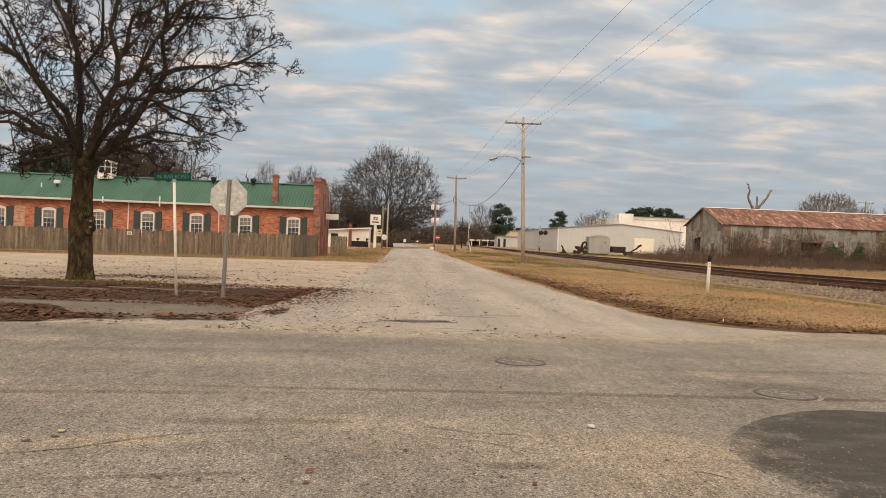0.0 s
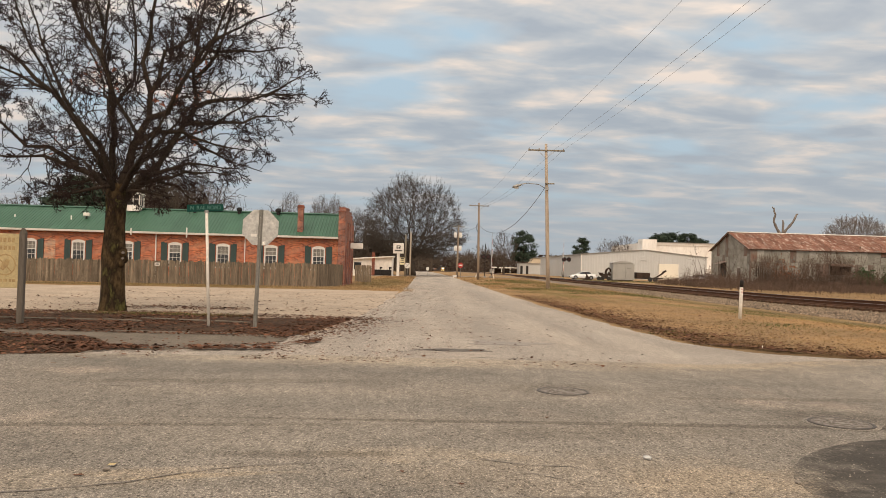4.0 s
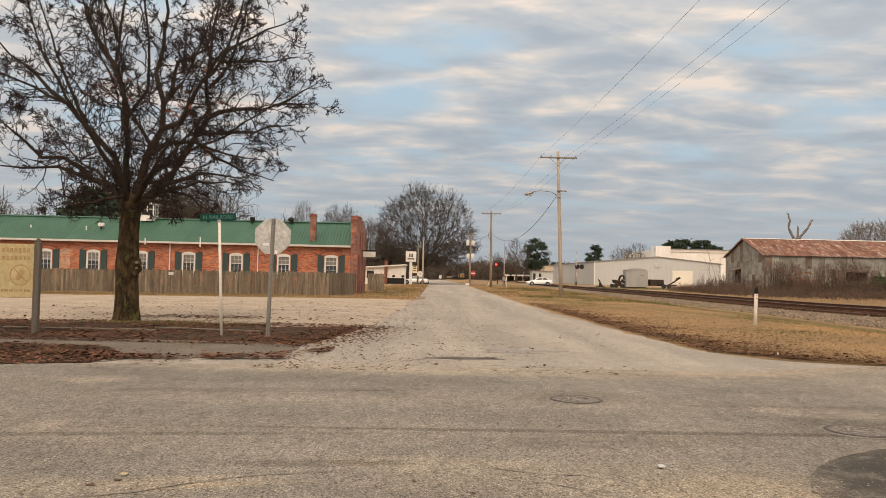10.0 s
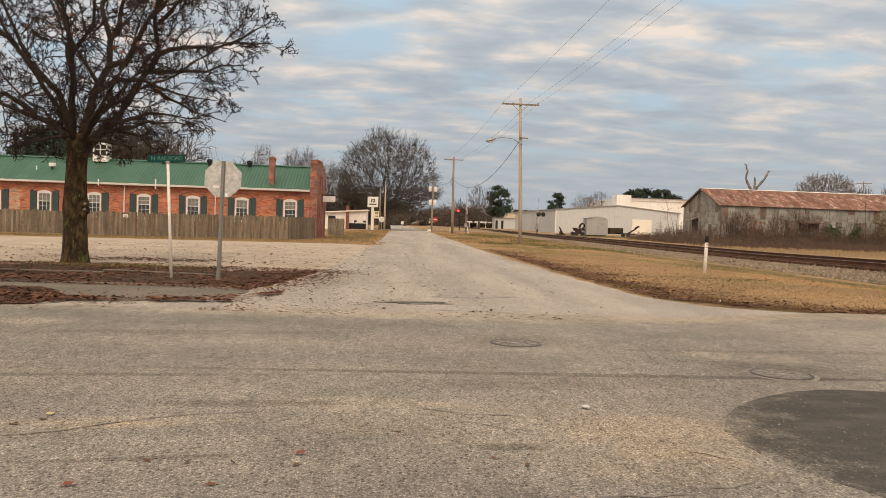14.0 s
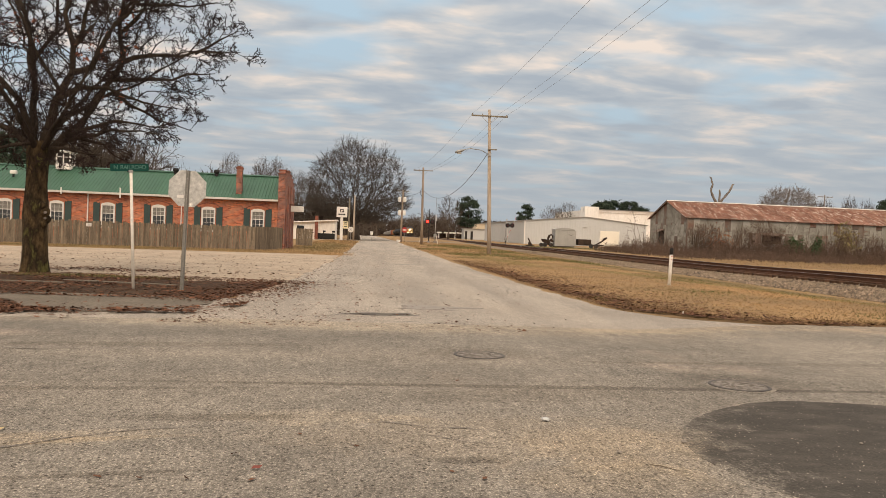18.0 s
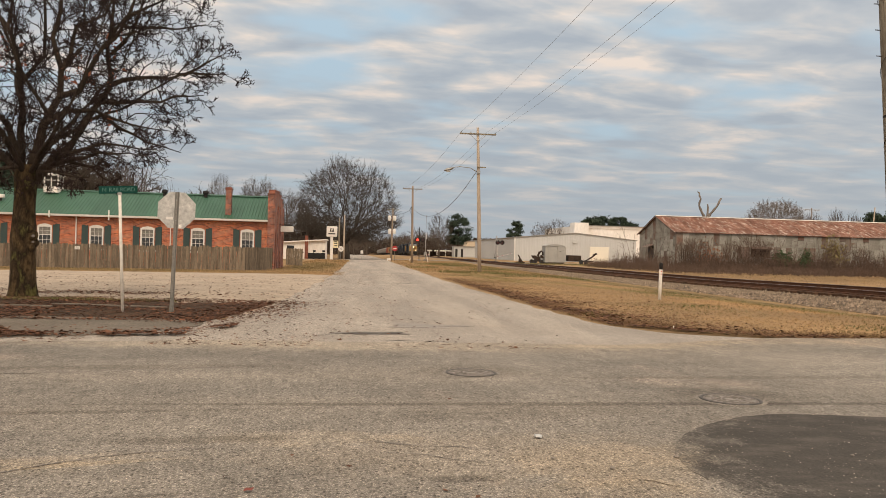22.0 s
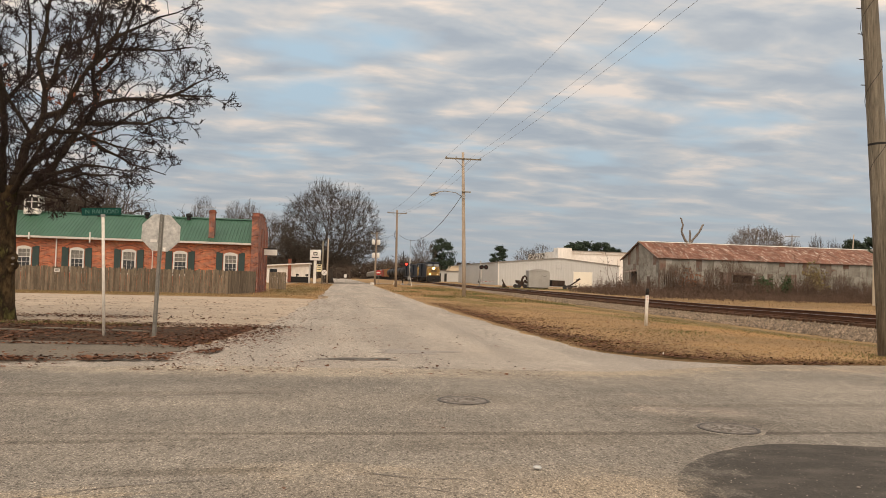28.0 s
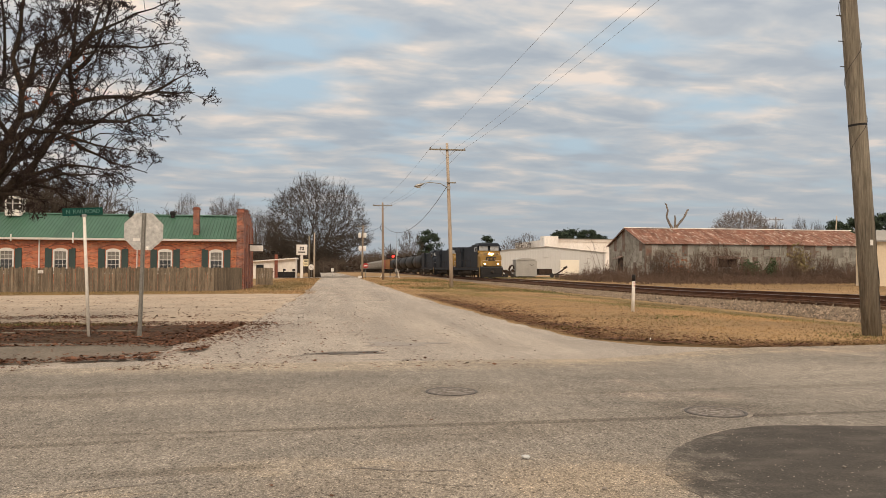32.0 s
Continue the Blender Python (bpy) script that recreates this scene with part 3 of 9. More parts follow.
M_LAMPGLASS = mat("lamp_lens", (0.45, 0.45, 0.43), (0.40, 0.40, 0.38), rough=0.25, bump=0, grain=0.1)
G_HEAD = glow("headlight_glow", (1.0, 0.56, 0.18), 60.0)
G_DITCH = glow("ditch_light_glow", (1.0, 0.56, 0.2), 22.0)
G_SIGNAL = glow("signal_red_glow", (1.0, 0.022, 0.012), 8.0, (0.5, 0.02, 0.02))


# ---- shapes ----
class Shape:
    """Vertices and faces of one mesh."""

    def __init__(self):
        self.v, self.f = [], []

    def add(self, verts, faces):
        k = len(self.v)
        self.v.extend(tuple(p) for p in verts)
        self.f.extend(tuple(i + k for i in f) for f in faces)
        return self

    def box(self, c, s, turn=None, bev=0.0):
        hx, hy, hz = (a / 2 for a in s)
        if bev:
            b = min(bev, hx * 0.6, hy * 0.6, hz * 0.6)
            pts, fs = [], []
            for z, k in ((-hz, b), (-hz + b, 0), (hz - b, 0), (hz, b)):
                x, y, c2 = hx - k, hy - k, b if k == 0 else b * 0.7
                pts += [(-x + c2, -y, z), (x - c2, -y, z), (x, -y + c2, z), (x, y - c2, z), (x - c2, y, z), (-x + c2, y, z), (-x, y - c2, z), (-x, -y + c2, z)]
            for r in range(3):
                for i in range(8):
                    j = (i + 1) % 8
                    fs.append((r * 8 + i, r * 8 + j, r * 8 + 8 + j, r * 8 + 8 + i))
            fs += [tuple(range(7, -1, -1)), tuple(range(24, 32))]
        else:
            pts = [(x, y, z) for z in (-hz, hz) for y in (-hy, hy) for x in (-hx, hx)]
            fs = [(0, 2, 3, 1), (4, 5, 7, 6), (0, 1, 5, 4), (2, 6, 7, 3), (0, 4, 6, 2), (1, 3, 7, 5)]
        m = turn.to_3x3() if turn else None
        c = Vector(c)
        return self.add([tuple((m @ Vector(p) if m else Vector(p)) + c) for p in pts], fs)

    def tube(self, path, radii, n=8, cap=True):
        path = [Vector(p) for p in path]
        if isinstance(radii, (int, float)):
            radii = [radii] * len(path)
        pts, fs = [], []
        for i, p in enumerate(path):
            d = (path[min(i + 1, len(path) - 1)] - path[max(i - 1, 0)]).normalized()
            u = d.cross(Vector((0, 1, 0.01)) if abs(d.z) > 0.8 else Vector((0, 0, 1))).normalized()
            w = d.cross(u)
            for k in range(n):
                a = 2 * math.pi * k / n
                pts.append(p + (u * math.cos(a) + w * math.sin(a)) * radii[i])
        for i in range(len(path) - 1):
            for k in range(n):
                j = (k + 1) % n
                fs.append((i * n + k, (i + 1) * n + k, (i + 1) * n + j, i * n + j))
        if cap:
            fs += [tuple(range(n)), tuple(range(len(path) * n - 1, (len(path) - 1) * n - 1, -1))]
        return self.add(pts, fs)

    def prism(self, outline, vec):
        """A flat outline swept along vec."""
        n, vec = len(outline), Vector(vec)
        pts = [Vector(p) for p in outline] + [Vector(p) + vec for p in outline]
        fs = [tuple(range(n - 1, -1, -1)), tuple(range(n, 2 * n))] + [(i, (i + 1) % n, n + (i + 1) % n, n + i) for i in range(n)]
        return self.add(pts, fs)

    def loft(self, rings, cap=True):
        n = len(rings[0])
        pts = [p for r in rings for p in r]
        fs = [(i * n + k, i * n + (k + 1) % n, (i + 1) * n + (k + 1) % n, (i + 1) * n + k) for i in range(len(rings) - 1) for k in range(n)]
        if cap:
            fs += [tuple(range(n - 1, -1, -1)), tuple(range((len(rings) - 1) * n, len(rings) * n))]
        return self.add(pts, fs)

    def mesh(self, name, material, smooth=False):
        me = bpy.data.meshes.new(name)
        me.from_pydata(self.v, [], self.f)
        me.materials.append(material)
        if smooth:
            me.polygons.foreach_set("use_smooth", [True] * len(me.polygons))
        me.validate()
        return me


def part(name, shape, material, parent=None, label="", smooth=False, at=None):
    ob = new(name, shape.mesh(name, material, smooth))
    if parent:
        ob.parent = parent
    if at is not None:
        ob.matrix_basis = at
    if label:
        tagged(ob, label)
    return ob


def thing(name, m, label, category, group="", kind=""):
    ob = new(name)
    ob.matrix_basis = m
    return tagged(ob, label, category, group, kind)


def raw(name, verts, faces, material, parent=None, smooth=False):
    me = bpy.data.meshes.new(name)
    me.from_pydata(verts.tolist() if hasattr(verts, "tolist") else verts, [], faces.tolist() if hasattr(faces, "tolist") else faces)
    me.materials.append(material)
    if smooth:
        me.polygons.foreach_set("use_smooth", [True] * len(me.polygons))
    ob = new(name, me)
    if parent:
        ob.parent = parent
    return ob


def step(x, a, b):
    t = np.clip((np.asarray(x, float) - a) / (b - a), 0, 1)
    return t * t * (3 - 2 * t)


def gz(x, y):
    """The height of the ground."""
    x, y = np.asarray(x, float), np.asarray(y, float)
    z = -0.0075 * np.clip(-6 - x, 0, 40) * step(y, 24, 48)
    z = z - 0.20 * step(x, 12.5, 17.5) * (1 - step(x, 24.5, 28)) * (1 - step(y, 112, 132)) * step(y, 17, 24)
    z = z + 0.28 * step(y, 143, 149) * step(x, 24, 30)
    z = z - 0.22 * step(y, 110, 135) * step(-x, -8, 0)
    z = z - np.minimum(3.7 * (np.clip(y - 170, 0, None) / 547) ** 2.2, 4.2)
    return z


def track_x(y):
    d = max(0.0, y - 260.0)
    return 21.35 - 0.0115 * d * d / (d + 60.0)


def track_z(y):
    return 0.30 + 0.13 * (1 - float(step(y, 26, 47))) - min(3.7 * (max(0.0, y - 150) / 567) ** 2.2, 4.2)


def cant(y):
    """How much the far rail lies above the near one."""
    return 0.10 * (1 - float(step(y, 70, 112)))


def bumpy(n, size, seed):
    r = np.random.RandomState(seed)
    k = r.normal(0, 1, n)
    return np.convolve(k, np.ones(3) / 3, "same") * size


def sheet(name, rows, lift, material, label="", parent=None):
    """A surface from rows of (x, y) of equal length, laid on the ground."""
    a = np.pad(np.array(rows, float), ((1, 1), (1, 1), (0, 0)), mode="edge")
    n, m = a.shape[:2]
    z = gz(a[..., 0], a[..., 1]) + lift
    z[[0, -1]] -= 0.05
    z[:, [0, -1]] -= 0.05
    v = np.concatenate([a, z[..., None]], -1).reshape(-1, 3)
    i = np.arange(n * m).reshape(n, m)
    f = np.stack([i[:-1, :-1], i[:-1, 1:], i[1:, 1:], i[1:, :-1]], -1).reshape(-1, 4)
    ob = raw(name, v, f, material, parent)
    return tagged(ob, label, kind="structure") if label and not parent else ob


# ---- ground, roads, lot ----
def build_ground():
    def axis(lo, hi, dense_lo, dense_hi, stepping):
        mid = np.arange(dense_lo, dense_hi + 1e-6, stepping)
        k = np.linspace(0, 1, 22)[1:]
        left = dense_lo - (dense_lo - lo) * k ** 2.2
        right = dense_hi + (hi - dense_hi) * k ** 2.2
        return np.concatenate([left[::-1], mid, right])
    xs, ys = axis(-2600, 2600, -60, 96, 2.0), axis(-900, 4200, -30, 240, 2.0)
    rows = [[(x, y) for x in xs] for y in ys]
    sheet("ground", rows, 0.0, M_GRASS, "flat ground of tan winter grass with fallen leaves")


def build_roads():
    r = np.random.RandomState(4)
    # the street that the viewer stands on
    xs = np.concatenate([np.linspace(-120, -20, 12), np.arange(-19, 20, 0.35), np.linspace(20, 120, 12)])
    top = np.interp(xs, [-120, -12, -6, -3.4, -2.8, 4.6, 6.5, 8.0, 9.3, 12, 120], [11.0, 11.75, 12.0, 12.35, 12.6, 12.7, 13.5, 14.25, 14.35, 14.5, 15.5]) + bumpy(len(xs), 0.06, 3)
    rows = [[(x, -14 + (t + 14) * k) for x, t in zip(xs, top)] for k in np.linspace(0, 1, 26)]
    sheet("street", rows, 0.030, M_STREET, "worn pale grey street asphalt with cracks and patches")
    # the side road that runs off along the railway
    ys = np.concatenate([np.arange(10.5, 30, 0.3), np.arange(30, 146, 1.0), np.linspace(147, 420, 60)])
    xl = np.interp(ys, [10.5, 12.4, 13.1, 15.9, 20, 38, 90, 136, 200, 420], [-3.9, -3.6, -3.0, -2.57, -2.1, -1.45, -1.0, -0.9, -2.0, -7.0]) + bumpy(len(ys), 0.10, 5)
    xr = np.interp(ys, [10.5, 14.0, 14.8, 16.4, 21, 25, 37, 95, 136, 200, 420], [8.2, 8.2, 6.3, 5.42, 5.2, 5.05, 4.75, 4.75, 5.2, 4.6, 1.5]) + bumpy(len(ys), 0.10, 6)
    rows = [[(a + (b - a) * k, y) for k in np.linspace(0, 1, 12)] for a, b, y in zip(xl, xr, ys)]
    sheet("road", rows, 0.018, M_ROAD, "pale chip-sealed side road running beside the railway")
    # the far street over the level crossing
    rows = [[(x, y) for x in np.linspace(-260, 260, 140)] for y in (136.6, 138, 140, 142, 143.4)]
    sheet("far_street", rows, 0.045, M_STREET, "grey street over the level crossing")
    # the gravel lot
    xs = np.concatenate([np.linspace(-70, -12, 30), np.arange(-11.5, -1.0, 0.5)])
    lo = np.interp(xs, [-70, -12, -7, -4.5, -2.6, -1.2], [21.0, 21.0, 22.4, 20.6, 16.6, 16.0]) + bumpy(len(xs), 0.5, 7)
    hi = 46.3 + 0.10 * (xs + 1) * 0.6 + bumpy(len(xs), 0.35, 8)
    rows = [[(x, a + (b - a) * k) for x, a, b in zip(xs, lo, hi)] for k in np.linspace(0, 1, 18)]
    sheet("gravel_lot", rows, 0.012, M_LOT, "pale compacted gravel lot in front of the fence")
    # the leaf-covered bed on the corner
    xs = np.concatenate([np.linspace(-70, -12, 24), np.arange(-11.5, -2.0, 0.2)])
    lo = np.interp(xs, [-70, -5.0, -3.3, -2.9, -2.5, -2.1], [15.85, 15.75, 16.0, 15.7, 17.6, 21.0]) + bumpy(len(xs), 0.18, 9)
    hi = np.maximum(lo + 0.1, np.interp(xs, [-70, -12, -7, -4.5, -3.2, -2.0], [20.6, 20.6, 21.4, 21.0, 21.3, 21.5]) + bumpy(len(xs), 0.7, 10))
    rows = [[(x, a + (b - a) * k) for x, a, b in zip(xs, lo, hi)] for k in np.linspace(0, 1, 14)]
    sheet("leaf_bed", rows, 0.022, M_SOIL, "brown soil bed under fallen leaves at the corner")
    # bare dirt between the bed and the street
    xs = np.concatenate([np.linspace(-70, -12, 24), np.arange(-11.5, -2.2, 0.4)])
    lo = np.full(len(xs), 11.0)
    hi = np.interp(xs, [-70, -8, -5, -2.4], [13.0, 13.4, 16.3, 16.4])
    rows = [[(x, a + (b - a) * k) for x, a, b in zip(xs, lo, hi)] for k in np.linspace(0, 1, 8)]
    sheet("dirt_edge", rows, 0.012, M_ROAD, "pale dirt along the street edge")
    # the old concrete apron, with its rounded end
    rows = []
    for k in np.linspace(0, 1, 12):
        row = []
        for j in np.linspace(0, 1, 24):
            x = -12.0 + 9.2 * j
            a = 13.2 - 0.35 * step(j, 0.55, 0.8) + 2.1 * max(0.0, (j - 0.6) / 0.4) ** 4
            b = 16.35 - 0.9 * (max(0, j - 0.86) / 0.14) ** 2
            row.append((x, a + (max(b, a + 0.05) - a) * k))
        rows.append(row)
    sheet("concrete_apron", rows, 0.024, M_APRON, "old grey concrete pavement apron with leaf litter")


def litter_bank():
    xs = np.arange(-14, -5.35, 0.25)
    lo = np.interp(xs, [-14, -6.4, -5.6, -4.85], [11.65, 11.75, 12.2, 13.2]) + bumpy(len(xs), 0.15, 31)
    hi = np.interp(xs, [-14, -8, -6.5, -5.4, -4.85], [15.0, 15.0, 14.8, 13.3, 13.1]) + bumpy(len(xs), 0.2, 32)
    rows = [[(x, a + (b - a) * k) for x, a, b in zip(xs, lo, hi)] for k in np.linspace(0, 1, 10)]
    sheet("litter_bank", rows, 0.030, M_SOIL, "soil with matted leaves between apron and street")


def ribbon(name, pts, width, material, lift, seed, parent, wob=0.05):
    """A thin uneven strip along points on the ground."""
    r = np.random.RandomState(seed)
    p = np.array(pts, float)
    s = np.concatenate([[0], np.cumsum(np.hypot(*np.diff(p, axis=0).T))])
    n = max(8, int(s[-1] / 0.12))
    t = np.linspace(0, s[-1], n)
    x, y = np.interp(t, s, p[:, 0]), np.interp(t, s, p[:, 1])
    w1 = np.convolve(r.normal(0, 1, n + 12), np.ones(7) / 7, "same")[6:-6] * wob * 2
    jag = r.normal(0, wob * 0.25, n)
    d = np.gradient(np.stack([x, y], 1), axis=0)
    nrm = np.stack([-d[:, 1], d[:, 0]], 1) / (np.linalg.norm(d, axis=1, keepdims=True) + 1e-9)
    c = np.stack([x, y], 1) + nrm * (w1 + jag)[:, None]
    half = width / 2 * np.abs(1 + r.normal(0, 0.35, n)) * np.clip(np.minimum(t, s[-1] - t) / 0.4, 0.1, 1)
    a, b = c - nrm * half[:, None], c + nrm * half[:, None]
    v = np.concatenate([np.concatenate([q, (gz(q[:, 0], q[:, 1]) + lift)[:, None]], 1) for q in (a, b)])
    i = np.arange(n - 1)
    f = np.stack([i, i + 1, i + 1 + n, i + n], 1)
    return raw(name, v, f, material, parent)


def blob(name, cx, cy, rx, ry, material, lift, seed, label, kind="structure", rough=0.12, turn=0.0):
    r = np.random.RandomState(seed)
    n = 200
    a = np.linspace(0, 2 * np.pi, n, endpoint=False)
    k = 1 + rough * sum(r.normal(0, 1) * np.cos(j * a + r.uniform(0, 6)) / j for j in range(2, 9)) + np.convolve(r.normal(0, rough * 0.10, n), np.ones(3) / 3, "same")
    x0, y0 = rx * k * np.cos(a), ry * k * np.sin(a)
    x, y = cx + x0 * np.cos(turn) - y0 * np.sin(turn), cy + x0 * np.sin(turn) + y0 * np.cos(turn)
    rings = [np.stack([cx + (x - cx) * q, cy + (y - cy) * q], 1) for q in (1, 1, 0.66, 0.33)]
    p = np.concatenate(rings + [np.array([[cx, cy]])])
    v = np.concatenate([p, (gz(p[:, 0], p[:, 1]) + lift)[:, None]], 1)
    v[:n, 2] -= 0.03
    f = [(q * n + i, q * n + (i + 1) % n, (q + 1) * n + (i + 1) % n, (q + 1) * n + i) for q in range(3) for i in range(n)] + [(3 * n + i, 3 * n + (i + 1) % n, 4 * n) for i in range(n)]
    return tagged(raw(name, v, f, material), label, kind=kind)


def newer_asphalt(m, centre, size, turn):
    """Dark newer asphalt spread over a street surface, worn through and dusty where it thins out."""
    n, l = m.node_tree.nodes, m.node_tree.links
    b = n["Principled BSDF"]
    prev = b.inputs["Base Color"].links[0].from_socket
    tcn = n.new("ShaderNodeTexCoord")
    mp = n.new("ShaderNodeMapping")
    mp.vector_type = "TEXTURE"
    mp.inputs["Location"].default_value = (centre[0], centre[1], 0)
    mp.inputs["Rotation"].default_value = (0, 0, turn)
    mp.inputs["Scale"].default_value = (size[0], size[1], 1000)
    l.new(tcn.outputs["Object"], mp.inputs[0])
    far = n.new("ShaderNodeVectorMath")
    far.operation = "LENGTH"
    l.new(mp.outputs[0], far.inputs[0])
    total = far.outputs["Value"]
    for scale, weight in ((1.6, 0.85), (7.0, 0.40), (42.0, 0.5)):
        t = n.new("ShaderNodeTexNoise")
        t.inputs["Scale"].default_value, t.inputs["Detail"].default_value, t.inputs["Roughness"].default_value = scale, 6, 0.7
        l.new(tcn.outputs["Object"], t.inputs["Vector"])
        ad = n.new("ShaderNodeMath")
        ad.operation = "MULTIPLY_ADD"
        ad.inputs[1].default_value = weight
        l.new(t.outputs[0], ad.inputs[0])
        l.new(total, ad.inputs[2])
        total = ad.outputs[0]
    amount = n.new("ShaderNodeMapRange")
    amount.inputs[1].default_value, amount.inputs[2].default_value = 2.06, 1.80
    amount.inputs[4].default_value = 0.90
    l.new(total, amount.inputs[0])
    streak = n.new("ShaderNodeTexNoise")
    streak.inputs["Scale"].default_value, streak.inputs["Detail"].default_value = 5.0, 7
    ms = n.new("ShaderNodeMapping")
    ms.inputs["Scale"].default_value = (0.4, 0.9, 1)
    l.new(tcn.outputs["Object"], ms.inputs[0])
    l.new(ms.outputs[0], streak.inputs["Vector"])
    dark = n.new("ShaderNodeValToRGB")
    el = dark.color_ramp.elements
    el[0].position, el[0].color = 0.47, (0.050, 0.0455, 0.041, 1)
    el[1].position, el[1].color = 0.80, (0.105, 0.094, 0.081, 1)
    l.new(streak.outputs[0], dark.inputs[0])
    mx = n.new("ShaderNodeMix")
    mx.data_type = "RGBA"
    l.new(amount.outputs[0], mx.inputs[0])
    l.new(prev, mx.inputs[6])
    l.new(dark.outputs[0], mx.inputs[7])
    l.new(mx.outputs[2], b.inputs["Base Color"])


def build_marks():
    newer = M_STREET.copy()
    newer.name = "newer_asphalt"
    newer_asphalt(newer, (5.2, 5.2), (2.5, 2.6), -0.12)
    street = bpy.data.objects["street"]
    road = bpy.data.objects["road"]
    cr = lambda pts, w, s, wob=0.05, m=M_CRACK, lift=0.036: ribbon("crack", pts, w, m, lift, s, street, wob)
    cr([(-12, 8.4), (-4.5, 9.1), (-3.2, 9.25), (-1.4, 9.85), (-0.2, 10.0)], 0.016, 22)
    cr([(-3.4, 4.75), (-2.5, 5.1), (-1.6, 5.66), (-0.75, 5.96)], 0.013, 23, 0.05)
    cr([(-0.1, 6.1), (0.3, 6.02), (0.75, 5.85), (1.3, 5.75)], 0.012, 24)
    cr([(3.2, 8.9), (5.5, 9.4), (8.0, 9.3), (11, 9.9)], 0.010, 27)
    cr([(4.2, 10.6), (6.2, 11.4), (9.0, 11.8), (12.5, 11.7)], 0.010, 29)
    cr([(1.05, 4.22), (1.4, 4.27), (1.65, 4.30), (1.9, 4.42), (2.25, 4.45)], 0.022, 41, 0.06)
    cr([(0.15, 5.75), (0.5, 5.72), (0.9, 5.6), (1.3, 5.45)], 0.010, 42)
    rc = lambda pts, w, s, wob=0.06, m=M_CRACK: ribbon("crack", pts, w, m, 0.026, s, road, wob)
    rc([(-0.72, 13.1), (-0.45, 13.6), (-0.2, 13.9), (0.3, 14.2), (1.0, 14.3)], 0.045, 32)
    rc([(0.4, 12.9), (1.2, 13.0), (2.0, 12.85)], 0.04, 33)
    rc([(1.4, 36.0), (3.0, 36.1)], 0.5, 34, 0.04, M_CRACK)
    rc([(1.6, 52), (3.6, 52.2)], 0.4, 35, 0.05, M_CRACK)
    rc([(3.6, 19.5), (4.1, 21.5), (4.3, 24)], 0.02, 36)
    rc([(-1.0, 18), (0.3, 18.4), (1.6, 18.2), (2.6, 18.8)], 0.02, 37)
    blob("asphalt_patch", 4.62, 5.25, 2.16, 1.88, newer, 0.034, 42, "dark repair patch of newer asphalt with dusty ragged edges in the street", rough=0.06, turn=-0.12)
    for cx, cy, rx, ry, sd in ((0.42, 14.05, 0.66, 0.23, 61), (0.2, 14.0, 0.34, 0.10, 62), (0.78, 14.1, 0.22, 0.08, 63)):
        blob("pothole", cx, cy, rx, ry, M_HOLE if rx < 0.5 else M_CRACK, 0.024 if rx > 0.5 else 0.028, sd, "shallow ragged pothole of broken asphalt", rough=0.6, turn=0.12)
    blob("worn_patch", 1.5, 15.6, 0.85, 0.32, M_SEAM, 0.023, 64, "dark worn patch in the side road", rough=0.4, turn=0.05)


def manhole(x, y, turn):
    t = thing("manhole_cover", pose(x, y, 0.030, 0, 0, turn), "round cast iron manhole cover set in the street", "manhole cover", "manhole covers")
    s = Shape()
    n = 40
    ring = lambda r, z: [(r * math.cos(2 * math.pi * k / n), r * math.sin(2 * math.pi * k / n), z) for k in range(n)]
    part("collar", Shape().loft([ring(0.41, 0.003), ring(0.36, 0.007)], False), M_STREET, t)
    part("frame_ring", Shape().loft([ring(0.36, 0.002), ring(0.355, 0.014), ring(0.325, 0.014), ring(0.32, 0.004)], False), M_IRON, t)
    part("cover_plate", Shape().add(ring(0.318, 0.009), [tuple(range(n))]), M_COLLAR, t)
    for r in (0.30, 0.21, 0.085):
        part("rib_ring", Shape().loft([ring(r + 0.013, 0.009), ring(r + 0.011, 0.015), ring(r - 0.011, 0.015), ring(r - 0.013, 0.009)], False), M_CRACK, t)
    for k in range(9):
        a = 2 * math.pi * k / 9
        part("rib", Shape().box((0.255 * math.cos(a), 0.255 * math.sin(a), 0.011), (0.07, 0.028, 0.010), pose(0, 0, 0, 0, 0, math.degrees(a) + 35)), M_CRACK, t)
        part("rib", Shape().box((0.15 * math.cos(a + 0.3), 0.15 * math.sin(a + 0.3), 0.011), (0.08, 0.02, 0.010), pose(0, 0, 0, 0, 0, math.degrees(a) - 20)), M_CRACK, t)
    t.scale = (0.88, 0.88, 1)
    return t


build_ground()
build_roads()
litter_bank()
build_marks()
manhole(1.53, 9.50, 8)
manhole(4.05, 7.86, 30)


